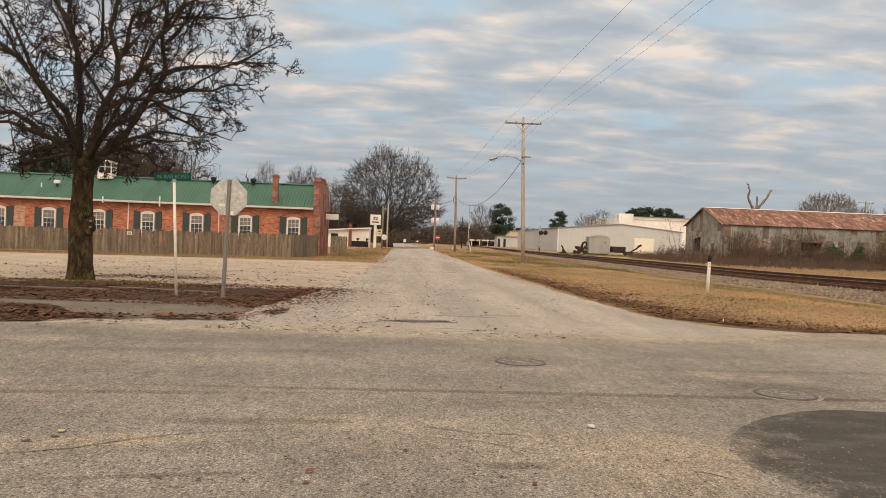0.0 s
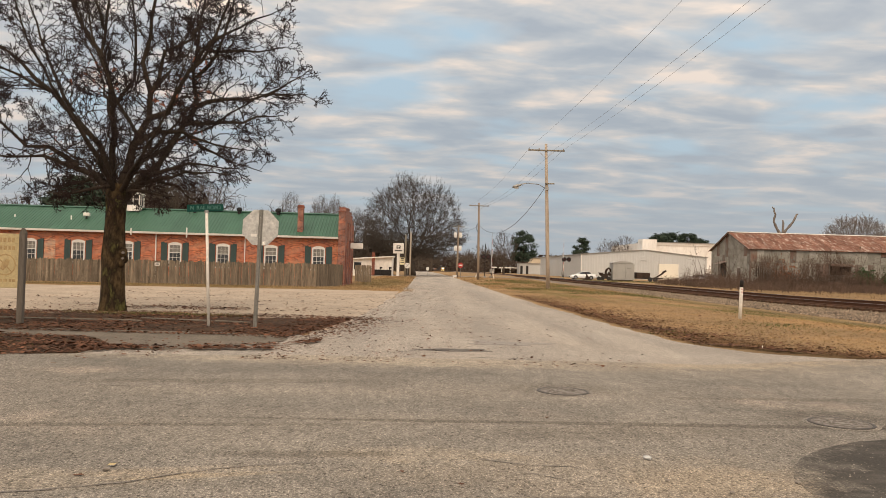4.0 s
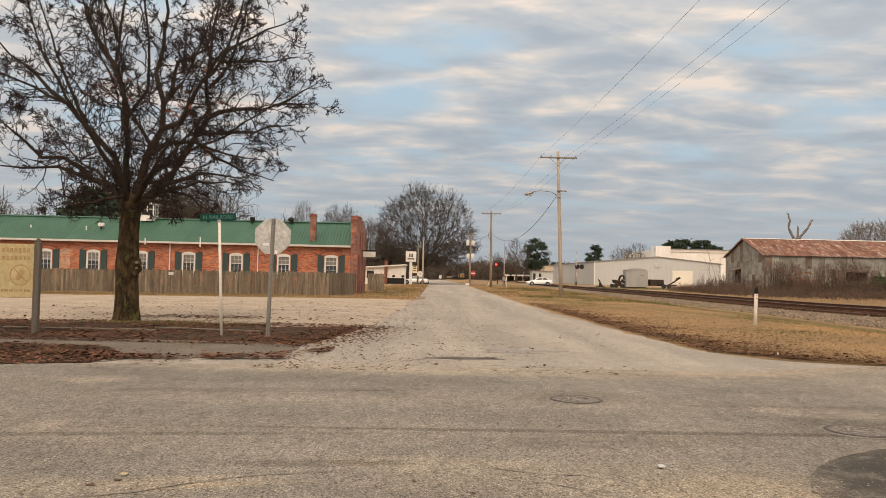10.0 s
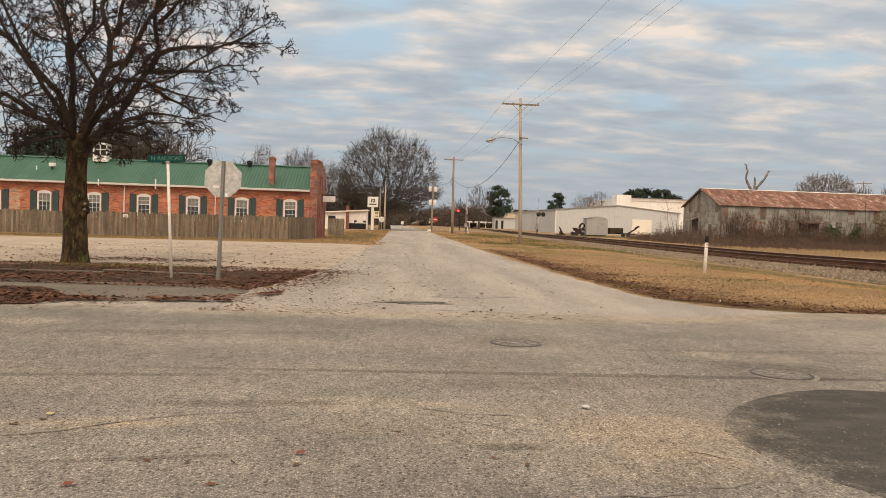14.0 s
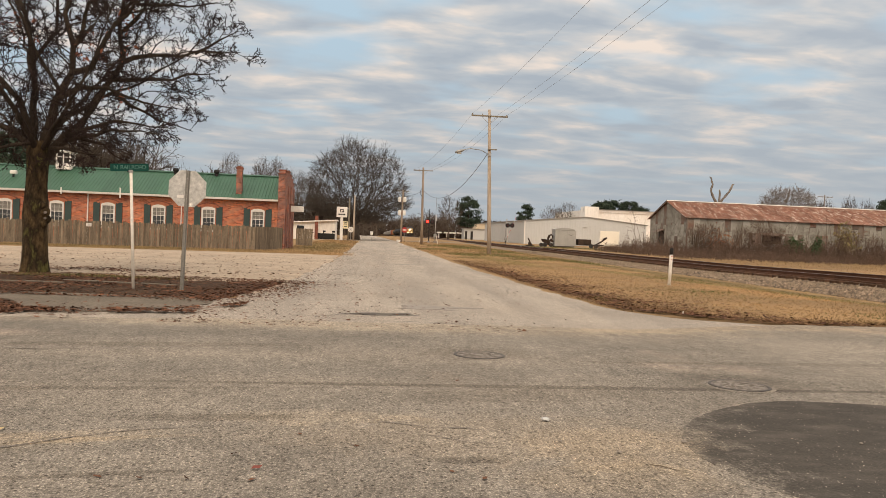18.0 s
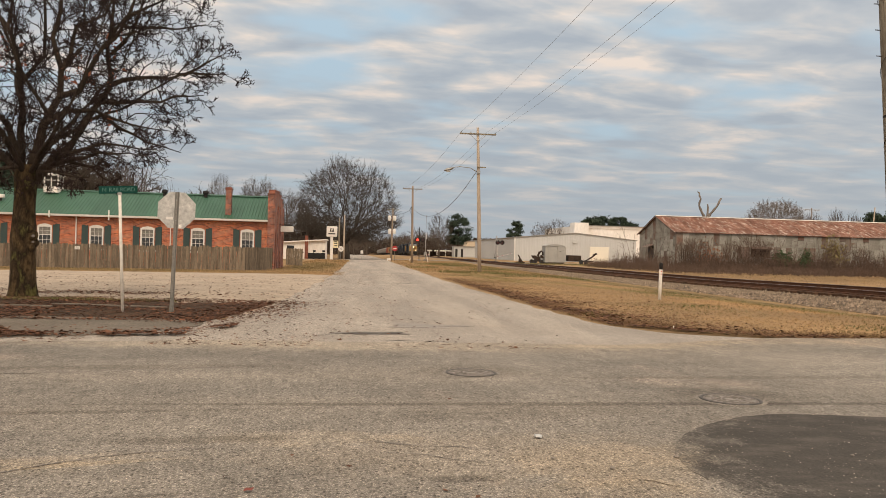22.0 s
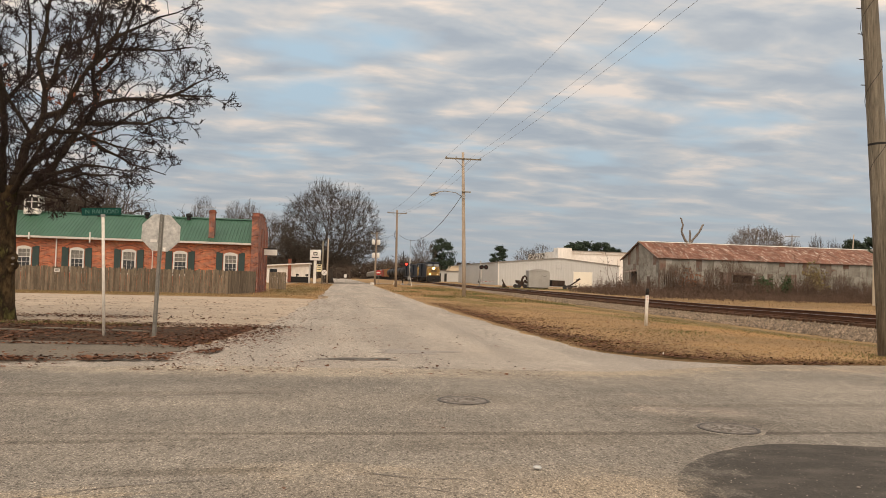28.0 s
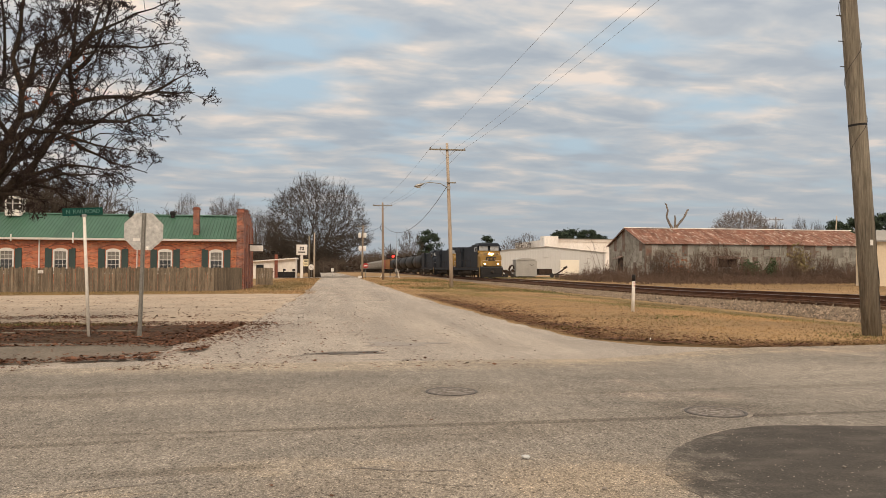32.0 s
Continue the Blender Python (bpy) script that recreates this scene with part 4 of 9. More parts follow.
# ---- trees ----
def fork(rng, start, way, length, radius, depth, out, wob=0.13, rise=0.03, thin=0.006, spread=(26, 52), keep=0.0):
    """A crooked stretch of branch that parts in two, again and again, as (depth left, path, radii)."""
    p, d = Vector(start), Vector(way).normalized()
    path, radii = [p.copy()], [max(radius, thin)]
    for k in (1, 2):
        w = rng.normal(0, wob, 3)
        d = (d + Vector((w[0], w[1], w[2] + rise))).normalized()
        p = p + d * (length / 2)
        path.append(p.copy())
        radii.append(max(radius * (1 - 0.11 * k), thin))
    out.append((depth, path, radii))
    if depth <= 0:
        return
    w = rng.normal(0, 1, 3)
    side = d.cross(Vector((w[0], w[1], w[2]))).normalized()
    for ang, k, r in ((-rng.uniform(4, 20), rng.uniform(0.76, 0.92) + keep, 0.80), (rng.uniform(*spread), rng.uniform(0.60, 0.86) + keep, 0.62)):
        ang = radians(ang)
        fork(rng, p, d * math.cos(ang) + side * math.sin(ang), length * k, radius * r, depth - 1, out, wob, rise, thin, spread, keep)


def spurs(rng, branches, per, lo, hi, r, along=0.9):
    """Short twigs that stand off along branches: rows of start, end and two radii."""
    rows = []
    for _, path, _ in branches:
        d = (path[-1] - path[0]).normalized()
        for _ in range(per):
            u = rng.rand()
            q = path[0].lerp(path[1], u * 2) if u < 0.5 else path[1].lerp(path[-1], u * 2 - 1)
            w = rng.normal(0, 1, 3)
            e = q + (d * along + d.cross(Vector((w[0], w[1], w[2]))).normalized() * rng.uniform(0.5, 1.3)).normalized() * rng.uniform(lo, hi)
            rows.append((*q, *e, r, r * 0.7))
    return rows


def straight(branches):
    """Branches as single stalks, for those too fine to show a bend."""
    return [(*path[0], *path[-1], radii[0], radii[-1]) for _, path, radii in branches]


def stalk_mesh(rows):
    """Three-sided tapered stalks, all at once."""
    a = np.array(rows, float)
    p, q = a[:, 0:3], a[:, 3:6]
    d = q - p
    d = d / (np.linalg.norm(d, axis=1, keepdims=True) + 1e-9)
    u = np.cross(d, np.where(np.abs(d[:, 2:3]) > 0.8, (0.0, 1.0, 0.0), (0.0, 0.0, 1.0)))
    u = u / (np.linalg.norm(u, axis=1, keepdims=True) + 1e-9)
    w = np.cross(d, u)
    rings = [c + (u * math.cos(t) + w * math.sin(t)) * r[:, None] for c, r in ((p, a[:, 6]), (q, a[:, 7])) for t in (0.0, 2.094, 4.189)]
    v = np.stack(rings, 1).reshape(-1, 3)
    f = (np.array([(0, 3, 4, 1), (1, 4, 5, 2), (2, 5, 3, 0)])[None] + np.arange(len(a))[:, None, None] * 6).reshape(-1, 4)
    return v, f


def stalks(name, rows, material, parent):
    v, f = stalk_mesh(rows)
    return raw(name, v, f, material, parent)


def tubes(branches, sides):
    s = Shape()
    for _, path, radii in branches:
        s.tube(path, radii, sides, False)
    return s


def corner_tree():
    rng = np.random.RandomState(11)
    t = thing("street_tree", pose(-8.95, 22.3, float(gz(-8.95, 22.3))), "bare street tree with dark mossy trunk and dense twigs", "tree")
    # trunk with a flared foot, uneven girth and a burl of healed cuts
    rings, n = [], 18
    prof = [(-0.15, 0.41), (0.02, 0.365), (0.15, 0.34), (0.4, 0.325), (0.8, 0.315), (1.2, 0.305), (1.55, 0.32), (1.9, 0.29), (2.4, 0.265), (2.9, 0.275), (3.3, 0.31), (3.6, 0.26)]
    for z, r in prof:
        ring = []
        for k in range(n):
            a = 2 * math.pi * k / n
            q = r * (1 + 0.07 * math.sin(3 * a + z * 1.3) + 0.05 * math.sin(5 * a - z * 2.1) + rng.normal(0, 0.012))
            if z < 0.3:
                q *= 1 + 0.14 * max(0, math.sin(4 * a + 0.7)) * (0.3 - z) / 0.4
            ring.append((0.05 * z / 3 + q * math.cos(a), q * math.sin(a), z))
        rings.append(ring)
    part("trunk", Shape().loft(rings), M_TRUNK, t, "thick trunk with furrowed dark bark", True)
    burl = Shape()
    for c, r in (((0.31, -0.12, 1.68), 0.14), ((0.33, -0.02, 1.48), 0.11), ((0.28, -0.2, 1.85), 0.10), ((0.29, -0.15, 1.34), 0.09)):
        rr = [[(c[0] + r * math.sin(b) * math.cos(a), c[1] + r * math.sin(b) * math.sin(a), c[2] + r * 1.15 * math.cos(b)) for a in np.linspace(0, 2 * math.pi, 10, endpoint=False)] for b in np.linspace(0.1, math.pi - 0.1, 7)]
        burl.loft(rr)
    part("burl", burl, M_TRUNK, t, "knotty burl of healed branch cuts", True)
    for c, r in (((0.38, -0.245, 1.66), 0.05), ((0.36, -0.20, 1.50), 0.04)):
        part("cut_scar", Shape().add([(c[0] + r * math.cos(a), c[1] - 0.02, c[2] + r * 0.8 * math.sin(a)) for a in np.linspace(0, 6.283, 10, endpoint=False)] + [(c[0], c[1] - 0.035, c[2])], [(i, (i + 1) % 10, 10) for i in range(10)]), M_DEADWOOD, t, "dull scar of a cut branch")
    # leaders and side limbs: girth, then the bends from the fork at 3.1 m
    twig, sides = [], []

    def limb(r, *bends):
        path = []
        bends = [Vector(b) * (0.92 if b[0] > 4 else 0.96 if b[0] > 2 else 1.0) for b in bends]
        for i in range(len(bends) - 1):
            n = max(1, round((Vector(bends[i + 1]) - Vector(bends[i])).length / 0.45))
            for k in range(n):
                q = Vector(bends[i]).lerp(Vector(bends[i + 1]), k / n) + Vector((0.05, 0, 3.1))
                path.append(q + Vector(rng.normal(0, 0.028, 3)) * (1 if i + k else 0))
        path.append(Vector(bends[-1]) + Vector((0.05, 0, 3.1)))
        n = len(path) - 1
        radii = [r * (0.50 * (1 - k / n) + 0.40 * max(0.0, 1 - path[k].z / 7.0 - 1.2 * k / n * 0.5)) + 0.010 for k in range(n + 1)]
        part("limb", tubes([(0, path, radii)], 8), M_BARK, t, smooth=True)
        span = sum((path[k + 1] - path[k]).length for k in range(n))
        many = int(span * (2.5 if bends[-1][2] < 3.0 else 3.0))
        for k in range(many):
            u = min((0.06 + 0.94 * (k + rng.rand()) / many) * n, n - 0.001)
            i = int(u)
            q = path[i].lerp(path[i + 1], u - i)
            axis = (path[i + 1] - path[i]).normalized()
            w = rng.normal(0, 1, 3)
            side = (axis.cross(Vector((w[0], w[1], w[2]))).normalized() + Vector((0, 0, 0.12))).normalized()
            ang = radians(rng.uniform(36, 84))
            own = []
            fork(rng, q, axis * math.cos(ang) + side * math.sin(ang), rng.uniform(0.24, 0.54) * (1.12 - 0.6 * (u / n) ** 1.4) * min(1.0, max(0.5, (q.z - 2.4) / 1.7)), min(radii[i] * 0.42, 0.021), 4, own,
                 0.19, 0.03 if q.z > 5.0 else -0.02, 0.0086, (30, 66))
            sides.append((radii[i], own))

    limb(0.20, (0.11, 0, 0.03), (1.03, 0.1, 1), (2.1, 0.3, 2.84), (2.01, 0.4, 4.1), (2.34, 0.6, 7.89))
    limb(0.21, (0.05, 0, 0.11), (0.45, -0.1, 1.57), (0.84, -0.15, 2.4), (0.91, -0.25, 3.07), (0.71, -0.35, 3.91), (0.93, -0.4, 4.71), (1.14, -0.6, 8.33))
    limb(0.15, (0.86, -0.2, 2.36), (1.43, -0.34, 2.56), (1.84, -0.49, 3.35), (2.77, -0.77, 4.38), (3.41, -1.06, 5.81), (3.58, -1.2, 6.68))
    limb(0.17, (-0.12, 0, 0.11), (-0.27, 0.15, 2.81), (-0.66, 0.25, 4.34), (-0.55, 0.4, 6.32), (-0.83, 0.5, 8.67))
    limb(0.12, (0.96, -0.3, 3.07), (1.42, -0.54, 4.19), (2.19, -0.66, 4.68), (2.9, -0.9, 6.33))
    limb(0.10, (-0.3, 0.3, 2.76), (0.19, 0.5, 3.63), (0.24, 0.6, 4.43), (-0.3, 0.9, 7.51))
    limb(0.12, (-0.67, 0.3, 4.24), (-1.36, 0.66, 5.01), (-1.79, 0.84, 5.74), (-2.46, 1.2, 7.63))
    limb(0.08, (-0.62, 0.2, 4.95), (-0.97, -0.6, 6.76))
    limb(0.15, (-0.13, -0.1, 0.59), (-0.39, -0.3, 1.54), (-1.67, -0.6, 2.95), (-4.14, -1, 3.97))
    limb(0.10, (-1.67, -0.6, 2.95), (-2.36, -0.82, 3.58), (-3.55, -1.5, 4.75))
    limb(0.09, (-1.41, 0.2, 2.56), (-2.14, 0.3, 3.83), (-3.33, 0.6, 6.89))
    limb(0.14, (-0.12, 0, 0.16), (-0.7, 0.1, 0.72), (-2.22, 0.25, 1.29), (-3.76, 0.35, 1.24), (-4.78, 0.4, 1.38))
    limb(0.10, (-1.13, 0, 0.97), (-1.83, -0.23, 1.5), (-2.41, -0.46, 1.47), (-3.36, -0.69, 2.33), (-4.09, -0.8, 2.78))
    limb(0.11, (1.83, 0.3, 2.35), (3.49, 0.54, 2.59), (4.03, 0.62, 2.91), (4.9, 0.7, 2.97))
    limb(0.12, (0.52, -0.2, 1.62), (1.01, -0.03, 2.02), (1.7, 0.05, 2.03), (3.3, 0.22, 1.65), (4.05, 0.3, 1.75))
    limb(0.10, (0.81, 0.1, 0.77), (1.18, -0.12, 0.86), (2.22, -0.35, 1.15), (3.75, -0.8, 1.0))
    limb(0.09, (0.53, 0, 0.49), (2.1, -0.52, 0.81), (3.0, -0.78, 0.85), (3.6, -1.3, 0.75))
    limb(0.07, (0.74, 0.2, 0.7), (1.47, 0.7, 0.57), (1.67, 0.95, 0.3), (2.18, 1.2, 0.1))
    limb(0.07, (1.9, 0.1, 1.95), (2.8, 0.6, 1.5), (3.5, 0.9, 1.25), (4.0, 1.1, 1.15))
    limb(0.13, (2.09, 0.3, 2.93), (2.49, 0.33, 3.19), (3.74, 0.4, 3.21), (4.52, 0.43, 3.61), (5.68, 0.5, 3.63))
    limb(0.08, (4.33, 0.4, 3.49), (5.64, 0.2, 4.21))
    limb(0.10, (2.08, 0.4, 3.85), (2.43, 0.5, 4.24), (2.72, 0.6, 4.88), (3.24, 0.9, 7.51))
    limb(0.10, (2.06, 0.3, 4.16), (2.52, 0.12, 4.91), (5.07, -0.4, 6.12))
    limb(0.08, (2.5, 0.2, 4.62), (3.08, 0.38, 4.75), (3.86, 0.55, 4.72), (4.88, 0.9, 5.24))
    limb(0.07, (-0.07, -0.4, 0.4), (-1.06, -1.15, 0.05), (-1.33, -1.4, 0.12))
    limb(0.06, (-0.56, 0.2, 0.62), (-1.29, 0.57, 0.57), (-2.89, 1.3, 0.15))
    limb(0.06, (0.45, -0.3, 0.3), (1.96, -1, 0.12))
    limb(0.09, (0, 0.1, 0.1), (-0.7, 0.8, 0.7), (-1.8, 1.8, 1.3), (-3.2, 2.7, 2.2), (-4.2, 3.2, 3.4))
    limb(0.11, (0, 0.1, 0.2), (0.3, 1, 1.3), (0.9, 2.1, 2.6), (1.5, 3.1, 4), (1.9, 3.6, 5.6))
    limb(0.11, (0, -0.1, 0.2), (-0.2, -1, 1.2), (-0.7, -2.1, 2.4), (-1.2, -3, 3.8), (-1.5, -3.5, 5.6))
    limb(0.09, (0.1, -0.1, 0.2), (0.9, -1, 1), (1.8, -2.1, 1.8), (2.6, -2.9, 2.9), (3.2, -3.4, 4.2))
    limb(0.09, (0.3, 0.1, 0.9), (1.2, 1, 1.9), (2.3, 1.9, 2.7), (3.5, 2.4, 3.7), (4.4, 2.8, 5))
    limb(0.08, (0.6, -0.1, 1.8), (0.1, -0.8, 3), (-0.3, -1.4, 4.4), (-0.5, -1.7, 6.2))
    limb(0.08, (-0.3, 0.1, 2.4), (-0.9, 1, 3.6), (-1.7, 1.6, 5), (-2.2, 1.9, 6.6))
    limb(0.08, (0.85, -0.2, 3), (1.2, 0.9, 4.2), (1.5, 1.6, 5.6), (1.7, 2, 7.2))
    sides.sort(key=lambda b: -b[0])
    for _, own in sides[:280]:
        part("branch", tubes([b for b in own if b[0] >= 3], 4), M_BARK, t, smooth=True)
    tagged(part("branch_mass", tubes([b for _, own in sides[280:] for b in own if b[0] >= 3], 3), M_BARK, t), kind="stuff")
    fine = [b for _, own in sides for b in own if b[0] < 3]
    twig = straight([b for b in fine if b[0] == 0]) + spurs(rng, fine, 2, 0.05, 0.15, 0.0078)
    tagged(part("twig_mass", tubes([b for b in fine if b[0] > 0], 3), M_TWIG, t), kind="stuff")
    tagged(stalks("spur_mass", twig, M_TWIG, t), kind="stuff")
    # buds and dried fruit at the tips
    tip = np.array(twig)[:, 3:6]
    size = rng.uniform(0.008, 0.019, len(tip))
    o = np.array(((1, 0, -0.8), (-0.6, 0.9, -0.8), (-0.6, -0.9, -0.8), (0, 0, 1.3)))
    v = tip[:, None] + o[None] * size[:, None, None]
    f = (np.array([(0, 1, 3), (1, 2, 3), (2, 0, 3)])[None] + np.arange(len(tip))[:, None, None] * 4).reshape(-1, 3)
    tagged(raw("bud_mass", v.reshape(-1, 3), f, M_TWIG, t), kind="stuff")
    # the last dry leaves hang in a few clusters
    v, f = [], []
    for cx, cy, cz, n in ((-0.75, 0.2, 6.75, 26), (-0.95, 0.1, 6.9, 14), (1.45, -0.4, 6.1, 34), (2.15, 0.3, 7.2, 30), (2.05, 0.3, 6.5, 22), (-0.3, 0.2, 6.3, 16), (-1.6, -0.3, 4.6, 10), (2.2, 0.3, 5.0, 12)):
        for _ in range(n):
            c = np.array((cx, cy, cz)) + rng.normal(0, 0.22, 3)
            a, b2 = rng.normal(0, 0.04, 3), rng.normal(0, 0.032, 3)
            k = len(v)
            v += [tuple(c - a), tuple(c + b2), tuple(c + a), tuple(c - b2 + (0, 0, -0.02))]
            f.append((k, k + 1, k + 2, k + 3))
    tagged(raw("dry_leaf_mass", v, f, M_HANGLEAF, t), "few dry rust-red leaves still hanging", kind="stuff")


def bare_tree(seed, height, width, x, y, material, label="", name="tree", group="", tips=300, trunk=0.2, base=0.25, widest=0.5, per=2, thin=0.014):
    """A bare tree whose limbs part again and again to reach every part of a lobed dome; widest: height share of the dome's broadest part."""
    rng = np.random.RandomState(seed)
    t = thing(name, pose(x, y, float(gz(x, y))), label, "tree", group)
    fk = height * base
    rx, cz = width / 2, height * widest
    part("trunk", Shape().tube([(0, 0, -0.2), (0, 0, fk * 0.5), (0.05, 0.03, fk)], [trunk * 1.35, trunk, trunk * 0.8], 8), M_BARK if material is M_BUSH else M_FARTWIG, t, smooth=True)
    d = rng.normal(0, 1, (tips, 3))
    d = d / np.linalg.norm(d, axis=1, keepdims=True)
    a = np.arctan2(d[:, 1], d[:, 0])
    lobe = 0.95 + 0.05 * np.sin(3 * a + seed) + 0.035 * np.sin(7 * np.arctan2(d[:, 2], d[:, 0]) + seed) + rng.normal(0, 0.025, tips)
    d = d * (lobe * rng.rand(tips) ** 0.26)[:, None]
    ends = np.stack([d[:, 0] * rx, d[:, 1] * rx, cz + d[:, 2] * np.where(d[:, 2] > 0, height - cz, (cz - fk * 0.9))], 1)
    out = []

    def grow(p, pts, level, share):
        c = pts.mean(0)
        q = p + (c - p) * share + (rng.normal(0, 0.05, 3) * np.linalg.norm(c - p) if level else 0)
        r = max(trunk * 0.62 * (len(pts) / tips) ** 0.46, thin)
        if len(pts) > 1:
            away = pts - q
            away = away / (np.linalg.norm(away, axis=1, keepdims=True) + 1e-6)
            away = away - away.mean(0)
            axis = np.linalg.eigh(away.T @ away)[1][:, 2]
            side = away @ axis
            cut = np.quantile(side, rng.uniform(0.36, 0.64))
            low = side <= cut
        if len(pts) == 1 or low.all() or not low.any():
            out.append((0, [Vector(p), Vector(p).lerp(Vector(c), 0.5) + Vector(rng.normal(0, 0.02, 3)) * height * 0.3, Vector(c)], [thin] * 3))
            return
        bend = (p + q) / 2 + rng.normal(0, 0.05, 3) * np.linalg.norm(q - p)
        out.append((level + 1, [Vector(p), Vector(bend), Vector(q)], [r, r * 0.9, r * 0.78]))
        for pick in (low, ~low):
            grow(q, pts[pick], level + 1, 0.10 if level < 2 else 0.22 if level < 4 else 0.36)
    grow(np.array((0.05, 0.03, fk * 0.97)), ends, 0, 0.04)
    bold = [b for b in out if b[2][0] > thin * 1.01]
    for b in [b for b in bold if 1 < b[0] < 6]:
        part("limb", tubes([b], 5), material, t)
    tagged(part("branch_mass", tubes([b for b in bold if b[0] < 2 or b[0] >= 6], 3), material, t), kind="stuff")
    fine = [b for b in out if b[2][0] <= thin * 1.01]
    u = height / 20
    rows = straight(fine) + spurs(rng, fine, per, 0.25 * u, 0.75 * u, thin * 0.8, 1.2)
    tagged(stalks("crown", rows, material, t), "dense crown of bare grey twigs")
    return t


def woods():
    """Far bare woods, too many stems to count: grown trees, repeated with turns and sizes of their own; the farther ones coarser."""
    rng = np.random.RandomState(5)
    kinds = []
    for coarse in (0,) * 8 + (1,) * 5:
        out = []
        rows = [(0, 0, -0.03, rng.normal(0, 0.01), 0, 0.4, 0.022, 0.014), (0, 0, 0.4, rng.normal(0, 0.02), 0, 0.75, 0.014, 0.006)]
        for k in range(9):
            a, e = rng.uniform(0, 6.28), radians(rng.uniform(20, 84))
            d = (math.cos(a) * math.cos(e), math.sin(a) * math.cos(e), math.sin(e))
            fork(rng, (0, 0, rng.uniform(0.10, 0.58)), d, rng.uniform(0.09, 0.135), 0.008, 3 if coarse else 4, out, 0.14, 0.03, 0.0024)
        rows += straight(out) + spurs(rng, [b for b in out if b[0] < 2], 1, 0.03, 0.09, 0.0026 if coarse else 0.002)
        kinds.append(stalk_mesh(rows))
    spots = [(rng.uniform(-105, -12), rng.uniform(88, 150), rng.uniform(7.0, 9.6)) for _ in range(100)]
    spots += [(rng.uniform(-46, -12), rng.uniform(71, 86), rng.uniform(6.0, 7.6)) for _ in range(60)]
    spots += [(rng.uniform(-34, -23.5), rng.uniform(78, 92), rng.uniform(10.0, 12.8)) for _ in range(44)]
    spots += [(rng.uniform(-78, -47), rng.uniform(92, 110), rng.uniform(9.6, 12.4)) for _ in range(32)]
    spots += [(rng.uniform(-20, 17), rng.uniform(250, 420), rng.uniform(9, 14)) for _ in range(60)]
    spots += [(rng.uniform(-75, -9), rng.uniform(158, 260), rng.uniform(10, 15)) for _ in range(60)]
    spots += [(rng.uniform(22, 64), rng.uniform(340, 470), rng.uniform(8, 12)) for _ in range(46)]
    spots += [(rng.uniform(-9, 6), rng.uniform(430, 600), rng.uniform(12, 17)) for _ in range(36)]
    spots += [(rng.uniform(-25, 80), rng.uniform(745, 900), rng.uniform(20, 28)) for _ in range(56)]
    spots += [(rng.uniform(29, 58), rng.uniform(430, 700), rng.uniform(14, 20)) for _ in range(36)]
    spots += [(rng.uniform(150, 260), rng.uniform(180, 330), rng.uniform(9, 13)) for _ in range(30)]
    spots += [(rng.uniform(-10, 75), rng.uniform(1240, 1330), rng.uniform(24, 34)) for _ in range(56)]
    vs, fs, k = [], [], 0
    for x, y, h in spots:
        if y < 1200 and (-7 < x - track_x(y) < 7 or (-6.5 < x < 6 and y > 84 and y < 300) or (x < track_x(y) and x > 0.014 * y and y < 735)):
            continue
        v, f = kinds[rng.randint(8) if y < 200 else 8 + rng.randint(5)]
        a = rng.uniform(0, 6.28)
        c, s2 = math.cos(a) * h * rng.uniform(0.85, 1.2), math.sin(a) * h
        w = np.stack([v[:, 0] * c - v[:, 1] * s2 + x, v[:, 0] * s2 + v[:, 1] * c + y, v[:, 2] * h + float(gz(x, y))], 1)
        vs.append(w)
        fs.append(np.array(f) + k)
        k += len(v)
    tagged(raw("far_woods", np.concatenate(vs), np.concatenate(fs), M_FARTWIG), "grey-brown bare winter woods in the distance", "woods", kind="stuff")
    # tangled undergrowth closes the woods near the ground
    v, f = [], []
    for _ in range(32000):
        q = rng.rand()
        if q < 0.08:
            x, y, h = rng.uniform(-5, 70), rng.uniform(1235, 1290), 17.0
        elif q < 0.45:
            x, y, h = rng.uniform(-105, -9), rng.uniform(86, 175), 4.2
        elif q < 0.85:
            x, y, h = rng.uniform(-24, 64), rng.uniform(255, 470), 6.5
        elif q < 0.93:
            x, y, h = rng.uniform(-60, -9), rng.uniform(158, 240), 5.0
        elif q < 0.955:
            x, y, h = rng.uniform(-10, 6), rng.uniform(425, 560), 9.0
        else:
            x, y, h = rng.uniform(-25, 85), rng.uniform(742, 800), 16.0
        if (y < 1200 and abs(x - track_x(y)) < 5) or (x < track_x(y) and x > 0.014 * y and y < 735) or (-6 < x < 6 and 84 < y < 330) or (-19 < x < -3 and y < 140):
            continue
        z = float(gz(x, y)) + h * rng.rand() ** 1.5
        a = rng.normal(0, 0.55, 3) * (1, 1, 1.4) * (3.0 if y > 700 else 1.0)
        b = rng.normal(0, 0.10, 3) * (4.0 if y > 700 else 1.0)
        k = len(v)
        v += [(x - a[0], y - a[1], z - a[2]), (x + b[0], y + b[1], z + b[2]), (x + a[0], y + a[1], z + abs(a[2]))]
        f.append((k, k + 1, k + 2))
    rows = []
    for _ in range(15000):
        x, y = rng.uniform(-64, -11.5), rng.uniform(74, 92)
        z = float(gz(x, y)) + (7.0 + 0.7 * math.sin(x * 0.5) + 0.5 * math.sin(x * 1.7) - (1.5 if x < -36 else 0)) * (y / 90) * rng.rand() ** 0.9
        e = rng.normal(0, 0.34, 3) * (1, 1, 1.5)
        rows.append((x, y, z, x + e[0], y + e[1], z + abs(e[2]), 0.020, 0.009))
